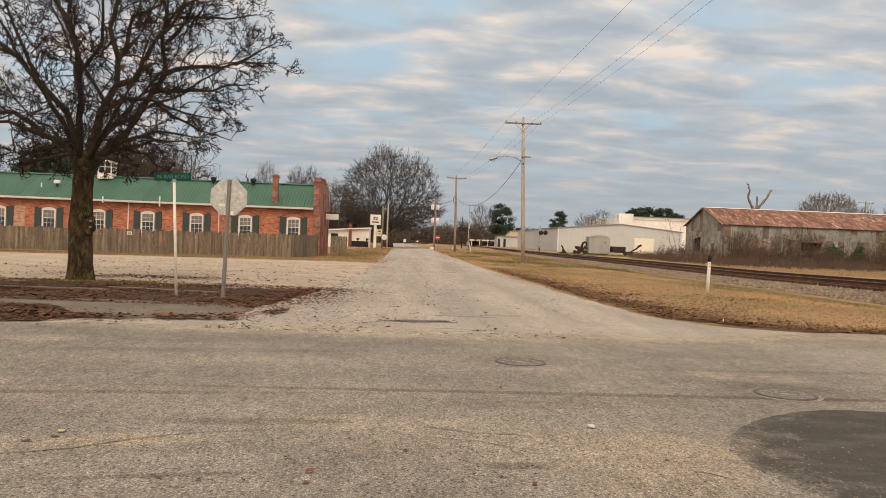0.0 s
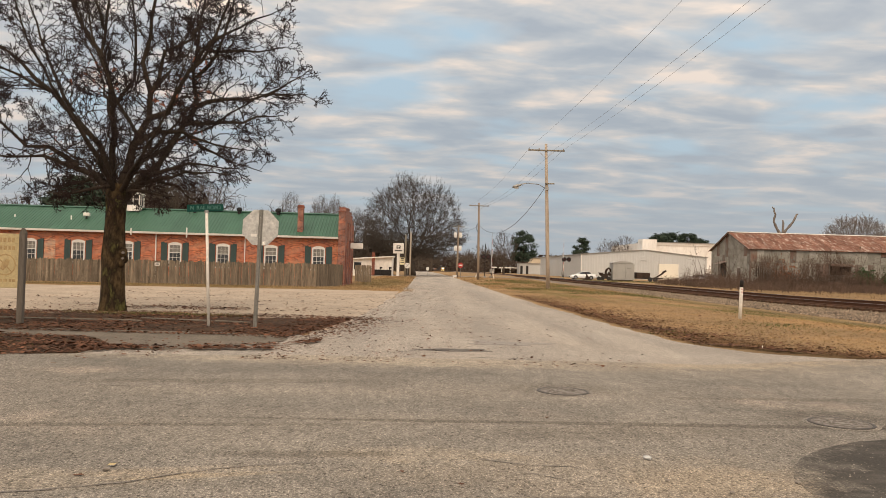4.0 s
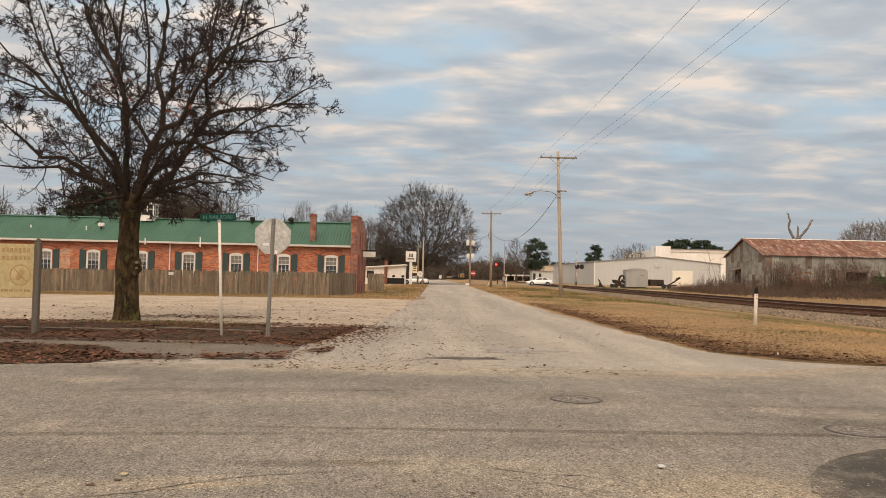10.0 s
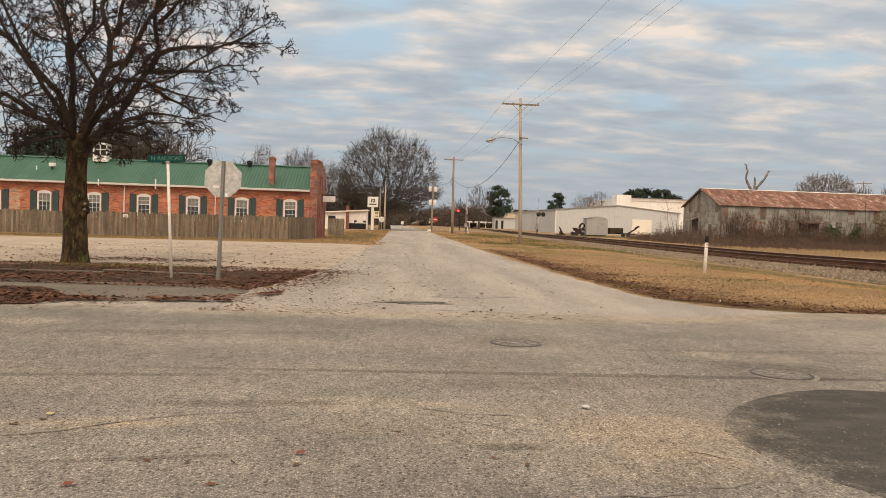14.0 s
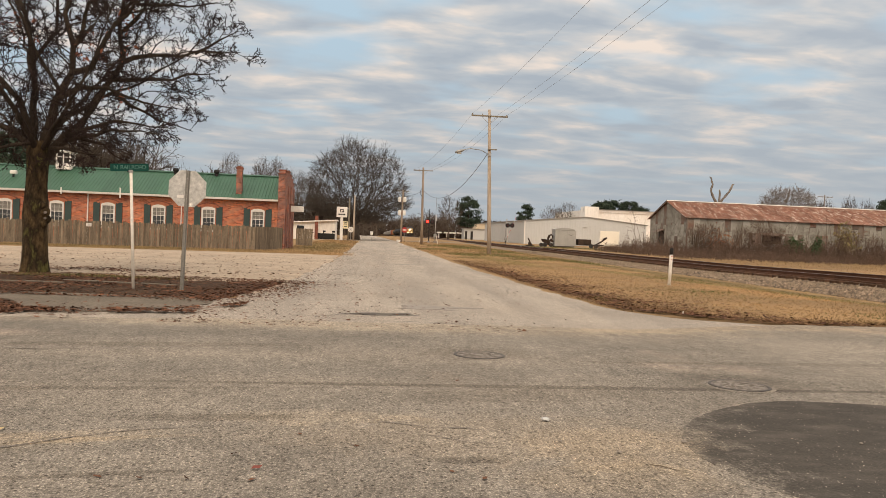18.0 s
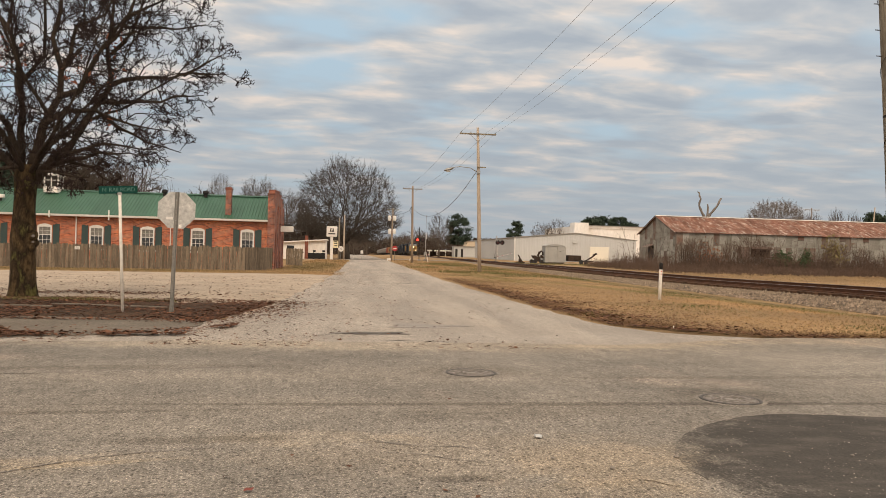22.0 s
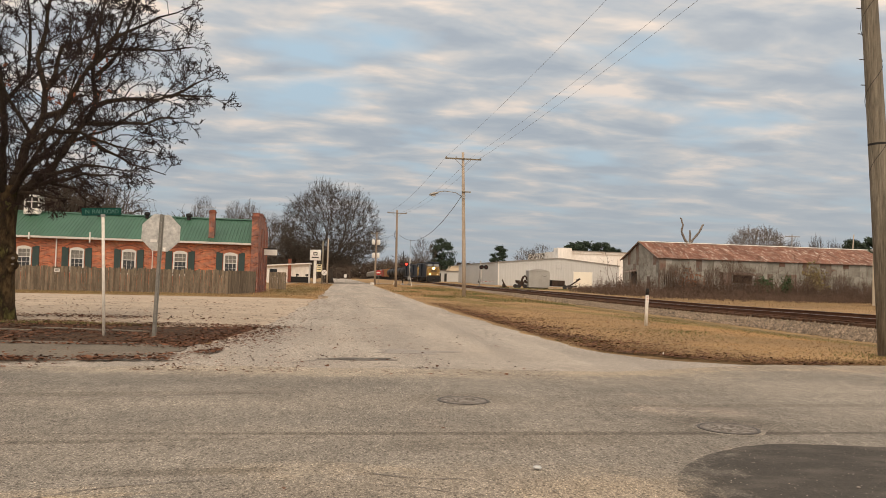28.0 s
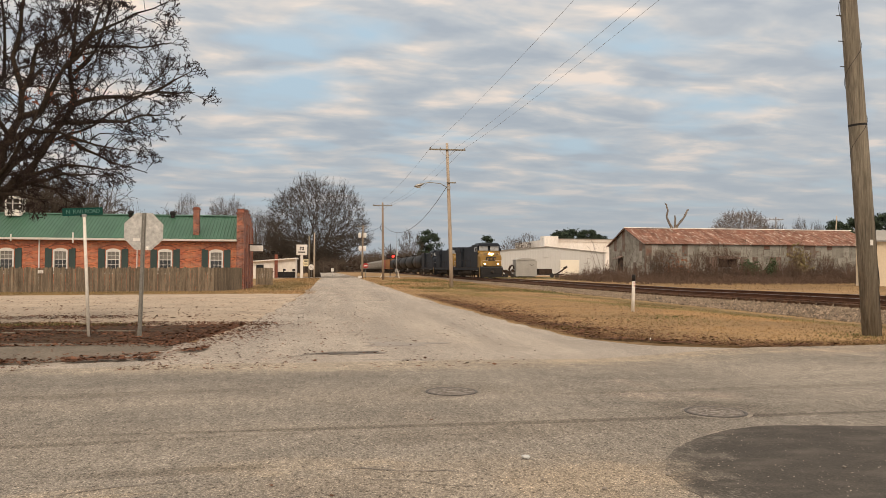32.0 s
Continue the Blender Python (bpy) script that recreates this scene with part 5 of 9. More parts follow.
    tagged(stalks("brushwood", rows, M_FARTWIG, None), "dense bare brushwood behind the brick building", "brushwood", kind="stuff")
    tagged(raw("undergrowth", v, f, M_UNDER), "tangled brown undergrowth below the far woods", "undergrowth", kind="stuff")


def pine(seed, x, y, height, width, low=0.25, round_top=False):
    rng = np.random.RandomState(seed)
    t = thing("pine_tree", pose(x, y, float(gz(x, y))), "dark green pine with ragged clumped crown", "tree", "pines behind the buildings")
    part("trunk", Shape().tube([(0, 0, -0.3), (0.1, 0, height * 0.5), (0, 0.1, height * 0.95)], [height * 0.018, height * 0.013, 0.05], 7), M_BARK, t, smooth=True)
    v, f = [], []
    limbs = Shape()
    for k in range(44):
        u = rng.uniform(low, 1.0)
        prof = math.sqrt(max(0.05, 1 - ((u - low) / (1 - low) * 1.02 - 0.35) ** 2 / 0.52)) if round_top else (1.08 - 0.85 * (u - low) / (1 - low))
        a = rng.uniform(0, 6.28)
        r = width / 2 * prof * rng.uniform(0.5, 1.0)
        c = np.array((r * math.cos(a), r * math.sin(a), height * u))
        limbs.tube([(0, 0, height * u * 0.93), tuple(c)], [0.07, 0.02], 4, False)
        size = width * rng.uniform(0.10, 0.17)
        for _ in range(150):
            o = rng.normal(0, 0.55, 3) * size * (1, 1, 0.55)
            p = c + o
            e = rng.normal(0, 0.03, 3) * width
            g = rng.normal(0, 0.025, 3) * width
            i = len(v)
            v += [tuple(p - e), tuple(p + g), tuple(p + e)]
            f.append((i, i + 1, i + 2))
    tagged(part("limbs", limbs, M_BARK, t), kind="stuff")
    tagged(raw("crown", v, f, M_PINE, t), "clumps of dark green needles")
    return t


def dead_tree(x, y):
    t = thing("dead_tree", pose(x, y, 0), "dead topped tree with three broken forked stubs", "tree")
    part("trunk", Shape().tube([(0, 0, -0.2), (0.1, 0, 3), (0.0, 0, 6.2), (0.1, 0, 8.2)], [0.55, 0.45, 0.42, 0.40], 9), M_DEADWOOD, t, smooth=True)
    for path, rad in (([(-0.1, 0, 7.9), (-0.7, 0, 9.0), (-1.15, 0.1, 10.1), (-0.95, 0, 11.2), (-1.2, 0, 12.3)], [0.30, 0.26, 0.2, 0.19, 0.12]),
                      ([(0.15, 0, 7.9), (0.8, 0.1, 8.9), (1.8, 0, 10.1), (2.4, 0, 11.4)], [0.30, 0.24, 0.22, 0.18]),
                      ([(0.1, -0.1, 8.0), (0.25, 0, 9.2), (0.2, 0, 10.4)], [0.26, 0.22, 0.14]),
                      ([(-1.2, 0.05, 12.1), (-1.5, 0, 12.45)], [0.12, 0.07]), ([(2.36, 0, 11.25), (2.65, 0.1, 11.45)], [0.16, 0.09])):
        bent = [Vector(path[0])]
        for a, b in zip(path, path[1:]):
            bent += [Vector(a).lerp(Vector(b), 0.5) + Vector((0.1 * math.sin(b[2] * 5), 0.05, 0)), Vector(b)]
        girth = np.interp(np.linspace(0, 1, len(bent)), np.linspace(0, 1, len(rad)), rad) * 0.8
        part("stub", Shape().tube(bent, [g * (1.15 if k % 2 else 0.9) for k, g in enumerate(girth)], 8), M_DEADWOOD, t, smooth=True)


def bush(name, x, y, w, h, material, seed, label, count=900, size=0.13):
    rng = np.random.RandomState(seed)
    t = thing(name, pose(x, y, float(gz(x, y))), label, "bush")
    stems = Shape()
    v, f = [], []
    for k in range(14):
        a, r = rng.uniform(0, 6.28), w / 2 * math.sqrt(rng.rand())
        top = (r * math.cos(a), r * math.sin(a), h * rng.uniform(0.55, 1.0) * (1 - 0.4 * (2 * r / w) ** 2))
        stems.tube([(top[0] * 0.2, top[1] * 0.2, 0), (top[0] * 0.7, top[1] * 0.7, top[2] * 0.5), top], [0.03, 0.02, 0.01], 4, False)
        for _ in range(count // 14):
            p = np.array(top) * (1, 1, rng.uniform(0.25, 1.02)) + rng.normal(0, 0.16, 3) * w
            p[2] = min(max(p[2], 0.05), h)
            e, g = rng.normal(0, size, 3), rng.normal(0, size, 3)
            i = len(v)
            v += [tuple(p - e), tuple(p + g), tuple(p + e)]
            f.append((i, i + 1, i + 2))
    part("stems", stems, M_BUSH, t)
    raw("foliage", v, f, material, t)
    return t


def thicket():
    """Bare brush along the foot of the barn."""
    rng = np.random.RandomState(8)
    s = Shape()
    for _ in range(2300):
        x = rng.uniform(32, 76)
        y = rng.uniform(87.5, 94.3) if x > 39 else rng.uniform(90, 108)
        h = rng.uniform(0.9, 2.0) * (1.0 + 0.28 * math.sin(x * 0.9) + 0.2 * math.sin(x * 2.3 + 1)) * (0.62 if x < 36 else 1)
        if rng.rand() < 0.07:
            h *= 2.3
        p = Vector((x, y, float(gz(x, y))))
        lean = rng.normal(0, 0.22, 2)
        top = p + Vector((lean[0] * h, lean[1] * h, h))
        mid = p.lerp(top, 0.5) + Vector((rng.normal(0, 0.12), 0, 0))
        s.tube([p, mid, top], [0.028, 0.020, 0.012], 3, False)
        for k in range(11):
            q = p.lerp(top, rng.uniform(0.1, 0.97))
            e = q + Vector((rng.normal(0, 0.38), rng.normal(0, 0.3), rng.uniform(-0.05, 0.5)))
            s.tube([q, e], [0.013, 0.007], 3, False)
    for _ in range(2600):
        x = rng.uniform(31, 72)
        y0 = np.interp(x, [31, 40, 56, 72], [70, 71, 77, 82])
        y = y0 + (91 - y0) * rng.rand() ** 0.7
        if math.sin(x * 0.7) + math.sin(x * 1.9 + y * 0.6) + rng.normal(0, 0.5) < -0.5:
            continue
        h = rng.uniform(0.35, 1.3) * (0.5 + 0.5 * (y - y0) / (91.5 - y0))
        p = Vector((x, y, float(gz(x, y))))
        top = p + Vector((rng.normal(0, 0.25) * h, rng.normal(0, 0.2) * h, h))
        s.tube([p, top], [0.016, 0.008], 3, False)
        for k in range(9):
            q = p.lerp(top, rng.uniform(0.1, 0.97))
            e = q + Vector((rng.normal(0, 0.3), rng.normal(0, 0.25), rng.uniform(-0.05, 0.4)))
            s.tube([q, e], [0.010, 0.006], 3, False)
    tagged(part("brush_thicket", s, M_BUSH), "tangled brown leafless brush along the barn", "brush", kind="stuff")


corner_tree()
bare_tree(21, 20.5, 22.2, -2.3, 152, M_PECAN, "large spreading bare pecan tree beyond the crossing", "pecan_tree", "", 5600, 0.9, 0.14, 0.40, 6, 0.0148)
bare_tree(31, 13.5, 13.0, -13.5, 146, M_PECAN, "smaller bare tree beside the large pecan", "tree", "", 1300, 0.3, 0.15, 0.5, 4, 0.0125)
for sd, tall, wide, x, y in ((22, 10.5, 3.5, -15.75, 92), (23, 10.1, 3.0, -12.3, 92), (28, 10.2, 3.2, -10.7, 93.5)):
    bare_tree(sd, tall, wide, x, y, M_FARTWIG, "bare grey tree behind the brick building", "tree", "bare trees behind the building", 700, 0.14, 0.36, 0.66, 3, 0.0065)
bare_tree(24, 16.9, 16, 101, 178, M_DEADWOOD, "bare grey tree behind the rusty barn", "tree", "", 2600, 0.35, 0.2, 0.62, 4, 0.017)
bare_tree(25, 10.5, 8, 48.5, 200, M_FARTWIG, "bare grey tree behind the pale metal building", "tree", "", 420, 0.25, 0.3, 0.65, 2, 0.018)
bare_tree(26, 11.5, 9, 53, 202, M_FARTWIG, "bare grey tree behind the pale metal building", "tree", "", 420, 0.25, 0.3, 0.65, 2, 0.018)
bare_tree(27, 14, 9, 24.5, 232, M_FARTWIG, "half-bare tree beside the pines", "tree", "", 600, 0.3, 0.2, 0.55, 3, 0.018)
for sd, tall, wide, x in ((41, 12.2, 4.2, 93), (42, 12.9, 4.0, 98), (43, 12.2, 4.4, 102)):
    bare_tree(sd, tall, wide, x, 150, M_FARTWIG, "small bare brownish tree behind the barn", "tree", "small bare trees behind the barn", 420, 0.16, 0.3, 0.66, 3, 0.012)
woods()
for i, (x, y, h, w, lo, rt) in enumerate(((31.0, 238, 12.8, 7.4, 0.34, True), (49.5, 240, 11.4, 4.8, 0.5, True), (77, 250, 13.4, 8, 0.6, True), (82, 255, 14.2, 8, 0.6, True), (87, 252, 14.2, 8, 0.6, True),
                                     (91.5, 252, 12.6, 7, 0.6, True), (-33.8, 78, 9.3, 6.5, 0.2, True), (-45, 98, 9.5, 6, 0.2, True), (106, 149, 11.4, 6, 0.35, True), (112, 151, 12.0, 6.5, 0.35, True), (118, 150, 13.0, 8, 0.45, True), (126, 152, 14.5, 8, 0.45, True), (135, 150, 14.5, 9, 0.45, True), (144, 152, 15.5, 9, 0.45, True), (153, 148, 15, 9, 0.45, True))):
    pine(60 + i, x, y, h, w, lo, rt)
dead_tree(55.8, 119.5)
thicket()
bush("cedar_bush", 52.3, 90.5, 1.8, 3.2, M_GREENBUSH, 71, "dark green cedar bush in the brush", 1800, 0.10)
bush("cedar_bush", 55.5, 91.0, 1.6, 3.0, M_GREENBUSH, 72, "low dark green cedar bush in the brush", 1400, 0.10)
bush("rusty_bush", 43.0, 92.0, 3.2, 4.8, M_RUSTLEAF, 73, "bush with rust-red winter leaves by the barn", 500, 0.10)
bush("olive_bush", 59.6, 91.5, 3.0, 5.0, M_OLIVE, 74, "bush with yellow-olive leaves by the barn", 800, 0.11)

for sd, x, h in ((81, 48.1, 5.4), (82, 46.0, 4.2), (83, 50.2, 4.4), (84, 39.9, 4.3), (85, 63.2, 3.7), (86, 41.4, 4.6), (87, 60.2, 4.4)):
    bare_tree(sd, h, h * 0.8, x, 90.6 + 0.3 * (sd % 4), M_BUSH, "tall bare shrub standing in the brush by the barn", "bare_shrub", "bare shrubs by the barn", 420, 0.05, 0.1, 0.6, 3, 0.008)


# ---- brick building and its fence ----
WALL_Y, EAVE, WIN_X = 55.5, 3.42, [-7.55 - 3.375 * k for k in range(8)]


def arch(w, z0, rise, n=10):
    """Points of a segmental arch from -w to w."""
    return [(w * (2 * k / n - 1), z0 + rise * (1 - (2 * k / n - 1) ** 2)) for k in range(n + 1)]


def window(house, xc):
    w0, sill, spring, rise = 0.47, 1.12, 2.64, 0.13
    win = new("window")
    win.parent = house
    win.matrix_basis = pose(xc, WALL_Y, 0)
    fr = Shape()
    outer = [(-w0, sill)] + arch(w0, spring, rise) + [(w0, sill)]
    inner = [(-w0 + 0.10, sill + 0.08)] + arch(w0 - 0.10, spring - 0.10, 0.015) + [(w0 - 0.10, sill + 0.08)]
    k = len(outer)
    a = [(x, -0.05, z) for x, z in outer] + [(x, -0.05, z) for x, z in inner]
    b = [(x, 0.06, z) for x, z in outer] + [(x, 0.06, z) for x, z in inner]
    fr.add(a + b, [(i, (i + 1) % k, k + (i + 1) % k, k + i) for i in range(k)] + [(k + i, k + (i + 1) % k, 3 * k + (i + 1) % k, 3 * k + i) for i in range(k)])
    part("window_frame", fr, M_WHITE, win)
    part("pane", Shape().box((0, 0.03, 1.95), (0.80, 0.012, 1.4)), M_GLASS, win)
    # added grey sheet: paints the reflection that pales the upper panes
    part("pane_reflection", Shape().box((0, 0.020, 2.30), (0.74, 0.008, 0.54)), M_POSTGREY, win, "grey sheet standing for the reflection on the upper panes")
    for z in (1.68, 2.02, 2.30):
        part("muntin", Shape().box((0, 0.01, z), (0.77, 0.03, 0.045 if abs(z - 2.02) < 0.01 else 0.018)), M_WHITE, win)
    for x in (-0.14, 0.14):
        part("muntin", Shape().box((x, 0.012, 1.95), (0.016, 0.026, 1.32)), M_WHITE, win)
    part("sill", Shape().box((0, -0.06, sill - 0.04), (1.16, 0.16, 0.09), None, 0.01), M_WHITE, win)
    for sx in (-1, 1):
        sh = part("shutter", Shape().box((sx * 0.75, -0.045, 2.02), (0.43, 0.05, 1.5), None, 0.01), M_SHUTTER, win)
        for zz in (1.42, 2.02, 2.62):
            part("rail", Shape().box((sx * 0.75, -0.075, zz), (0.42, 0.02, 0.08)), M_SHUTTER, sh)
    ring = Shape()
    for r0, r1, dep in ((0.0, 0.11, 0.05), (0.11, 0.24, 0.10)):
        lo = arch(w0 + 0.06 + r0, spring + r0 * 0.55, rise + r0 * 0.35)
        hi = arch(w0 + 0.06 + r1, spring + r1 * 0.55, rise + r1 * 0.35)
        n = len(lo)
        pts = [(x, -dep, z) for x, z in lo] + [(x, -dep, z) for x, z in hi] + [(x, 0.02, z) for x, z in hi]
        ring.add(pts, [(i, i + 1, n + i + 1, n + i) for i in range(n - 1)] + [(n + i, n + i + 1, 2 * n + i + 1, 2 * n + i) for i in range(n - 1)])
    # thin dark strip round the arch, in place of its shadow gap
    shadow_line = Shape()
    lo = arch(w0 + 0.06 + 0.24, spring + 0.24 * 0.55, rise + 0.24 * 0.35)
    hi = arch(w0 + 0.06 + 0.30, spring + 0.30 * 0.55, rise + 0.30 * 0.35)
    n = len(lo)
    shadow_line.add([(x, -0.125, z) for x, z in lo] + [(x, -0.125, z) for x, z in hi] + [(x, 0.02, z) for x, z in hi] + [(x, 0.02, z) for x, z in lo], [(i + a, i + 1 + a, i + 1 + b, i + b) for i in range(n - 1) for a, b in ((0, n), (n, 2 * n), (3 * n, 0))])
    part("shadow_course", shadow_line, M_BRICKDARK, win, "dark brick strip standing for the shadow gap over the arch")
    part("brick_arch", ring, M_BRICKLIGHT, win, "projecting segmental brick arch")


def brick_building():
    h = thing("brick_building", pose(0, 0, 0), "long red brick building with green metal roof and shutters", "building")
    x_end, x_far, back = -6.15, -62.0, 61.9
    # front wall, bay by bay round the window openings
    edges = [x_end] + [(WIN_X[i] + WIN_X[i + 1]) / 2 for i in range(7)] + [WIN_X[7] - 1.7]
    for i, xc in enumerate(WIN_X):
        r, l = edges[i], edges[i + 1]
        s = Shape()
        for a, b in ((l, xc - 0.47), (xc + 0.47, r)):
            s.box(((a + b) / 2, WALL_Y + 0.15, 1.4), (b - a, 0.3, 4.0))
        s.box((xc, WALL_Y + 0.15, 0.3), (0.94, 0.3, 1.8))
        s.prism([(xc + x, WALL_Y, z) for x, z in arch(0.47, 2.64, 0.13)] + [(xc + 0.47, WALL_Y, 3.4), (xc - 0.47, WALL_Y, 3.4)], (0, 0.3, 0))
        part("wall", s, M_BRICK, h)
        window(h, xc)
    far = edges[-1]
    # a bricked-up opening between two windows
    pts = [(-0.38, 1.2)] + arch(0.38, 2.7, 0.12) + [(0.38, 1.2)]
    part("bricked_opening", Shape().prism([(-26.42 + x, WALL_Y - 0.012, z) for x, z in pts], (0, 0.02, 0)), M_BRICKPALE, h, "paler bricked-up window opening")
    part("wall", Shape().box(((far + x_far) / 2, WALL_Y + 0.15, 1.4), (far - x_far, 0.3, 4.0)), M_BRICK, h)
    part("wall", Shape().box(((x_end + x_far) / 2, back, 1.4), (x_end - x_far, 0.3, 4.0)), M_BRICK, h)
    part("wall", Shape().box((x_far, (WALL_Y + back) / 2, 1.4), (0.3, back - WALL_Y, 4.0)), M_BRICK, h)
    # the stepped end wall towards the road
    s = Shape()
    out = [(55.25, -0.6), (55.25, 5.25), (55.7, 5.25), (55.7, 5.52), (57.4, 5.52), (57.4, 5.60), (58.8, 5.60), (58.8, 5.42), (60.2, 5.42), (60.2, 5.2), (61.4, 5.2), (61.4, 4.9), (62.1, 4.9), (62.1, -0.6)]
    s.prism([(x_end - 0.02, y, z) for y, z in out], (0.42, 0, 0))
    end = part("end_wall", s, M_BRICKEND, h, "stepped brick parapet wall towards the road")
    rng = np.random.RandomState(3)
    for a, b, z in ((55.2, 55.7, 5.25), (55.7, 57.4, 5.52), (57.4, 58.8, 5.6), (58.8, 60.2, 5.42), (60.2, 61.4, 5.2), (61.4, 62.0, 4.9)):
        for y in np.arange(a, b, 0.42):
            part("coping_brick", Shape().box((x_end + 0.19, y + 0.2, z + 0.04), (0.5, 0.38, 0.08 + rng.uniform(0, 0.05)), None, 0.01), M_BRICKDARK, end)
    for y, w, top in ((57.0, 0.9, 2.6), (58.8, 1.2, 3.0), (60.6, 0.9, 2.6)):
        pts = [(y - w / 2, 0.1)] + [(y + q, z) for q, z in arch(w / 2, top, 0.3)] + [(y + w / 2, 0.1)]
        part("door", Shape().prism([(x_end + 0.36, a, b) for a, b in pts], (0.08, 0, 0)), M_BRICKDARK, end, "dark red arched door")
    for y in (55.45, 57.9, 59.7, 61.9):
        part("pilaster", Shape().box((x_end + 0.43, y, 2.0), (0.1, 0.4, 5.2)), M_BRICKEND, end)
    # roof: ribbed green panels on the near slope, one sheet behind
    ridge_y, ridge_z = 58.6, 5.24
    slope = math.atan2(ridge_z - EAVE, ridge_y - 55.15)
    length = math.hypot(ridge_z - EAVE, ridge_y - 55.15)
    roof = new("roof")
    roof.parent = h
    pan = Shape()
    pw = 0.92
    prof = []
    for k in range(4):
        x = k * pw / 4
        prof += [(x, 0.0), (x + 0.15, 0.0), (x + 0.17, 0.03), (x + 0.205, 0.03)]
    prof.append((pw, 0.0))
    ca, sa = math.cos(slope), math.sin(slope)
    n = len(prof)
    pts = [(x, q * ca - z * sa, q * sa + z * ca) for q in (0, length) for x, z in prof]
    pan.add(pts, [(i, i + 1, n + i + 1, n + i) for i in range(n - 1)])
    me = pan.mesh("roof_panel", M_GREENROOF)
    count = int((x_end - x_far) / pw)
    for k in range(count):
        ob = new("roof_panel", me)
        ob.parent = roof
        ob.matrix_basis = pose(x_end - (k + 1) * pw, 55.15, EAVE + 0.02)
    part("back_slope", Shape().prism([(x_end, ridge_y, ridge_z), (x_end, 62.2, EAVE), (x_end, 62.2, EAVE - 0.08), (x_end, ridge_y, ridge_z - 0.08)], (x_far - x_end, 0, 0)), M_GREENROOF, roof)
    part("soffit", Shape().prism([(x_end, 55.2, EAVE - 0.03), (x_end, ridge_y, ridge_z - 0.03), (x_end, 61.8, EAVE - 0.03)], (x_far - x_end, 0, 0)), M_DARK, roof)
    part("ridge_cap", Shape().prism([(x_end, ridge_y - 0.2, ridge_z + 0.0), (x_end, ridge_y, ridge_z + 0.09), (x_end, ridge_y + 0.2, ridge_z + 0.0)], (x_far - x_end, 0, 0)), M_GREENROOF, roof)
    part("gutter", Shape().prism([(x_end, 55.02, EAVE + 0.03), (x_end, 55.14, EAVE + 0.03), (x_end, 55.14, EAVE - 0.12), (x_end, 55.05, EAVE - 0.10)], (x_far - x_end, 0, 0)), M_WHITE, roof, "white metal gutter")
    ch = part("chimney", Shape().box((-8.95, 55.95, 4.35), (0.38, 0.5, 2.5)), M_BRICKEND, h, "square red brick chimney")
    part("cap", Shape().box((-8.95, 55.95, 5.55), (0.46, 0.58, 0.10)).box((-8.95, 55.95, 5.64), (0.38, 0.5, 0.1)), M_BRICKDARK, ch)
    part("flashing", Shape().box((-8.95, 55.95, 3.72), (0.56, 0.7, 0.14), pose(0, 0, 0, math.degrees(slope))), M_DARK, ch)
    for x, r in ((-19.0, 0.045), (-12.75, 0.035), (-33.2, 0.045)):
        part("downspout", Shape().tube([(x, 55.42, EAVE - 0.1), (x, 55.42, 0.0)], r, 8), M_WHITE, h)
    for x, y, z, hh in ((-16.75, 55.0, 3.1, 0.7), (-20.6, 54.95, 3.2, 0.45), (-25.5, 56.6, 3.9, 0.6), (-29.6, 56.8, 3.95, 0.55)):
        part("vent_pipe", Shape().tube([(x, y, z), (x, y, z + hh)], 0.05, 8), M_WHITE, h)
    hood = part("roof_vent", Shape().tube([(-24.5, 56.8, 3.95), (-24.5, 56.8, 4.5)], 0.07, 8), M_BLACK, h, "black pipe with white cowl")
    part("cowl", Shape().box((-24.5, 56.8, 4.62), (0.42, 0.3, 0.26), None, 0.04), M_WHITE, hood)
    for x in (-11.0, -17.2, -13.9):
        vt = part("turbine_vent", Shape().tube([(x, 58.3, 4.95), (x, 58.3, 5.3)], 0.13, 10), M_BLACK, h, "dark round turbine vent")
        part("turbine_head", Shape().loft([[(x + r * math.cos(a), 58.3 + r * math.sin(a), z) for a in np.linspace(0, 6.283, 12, endpoint=False)] for z, r in ((5.28, 0.16), (5.38, 0.22), (5.5, 0.2), (5.56, 0.1))]), M_BLACK, vt)
    cx, cy, cw = -21.62, 58.35, 0.98
    cu = part("cupola", Shape().box((cx, cy, 5.25), (cw - 0.06, cw - 0.06, 0.40)), M_WHITEWALL, h, "small white roof cupola with dark glazed sides")
    part("cupola_glass", Shape().box((cx, cy, 5.87), (cw - 0.12, cw - 0.12, 0.84)), M_DARK, cu)
    for dx in (-1, 0, 1):
        for dy in (-1, 0, 1):
            if dx or dy:
                part("cupola_post", Shape().box((cx + dx * (cw / 2 - 0.03), cy + dy * (cw / 2 - 0.03), 5.68), (0.085 if dx and dy else 0.05, 0.085 if dx and dy else 0.05, 1.26)), M_WHITE, cu)
    for z in (5.46, 5.92, 6.26):
        part("cupola_rail", Shape().box((cx, cy, z), (cw - 0.01, cw - 0.01, 0.045)), M_WHITE, cu)
    part("cupola_cap", Shape().loft([[(cx + q * u, cy + q * v, z) for u, v in ((-1, -1), (1, -1), (1, 1), (-1, 1))] for z, q in ((6.28, 0.58), (6.34, 0.58), (6.44, 0.12))]), M_WHITE, cu)
    arm = part("sign_arm", Shape().box((x_end + 0.9, 59.0, 3.25), (1.0, 0.06, 0.06)), M_BLACK, h)
    part("hanging_sign", Shape().box((x_end + 1.0, 59.0, 2.95), (0.95, 0.12, 0.42), None, 0.02), M_WHITE, arm, "small white hanging sign")
    return h


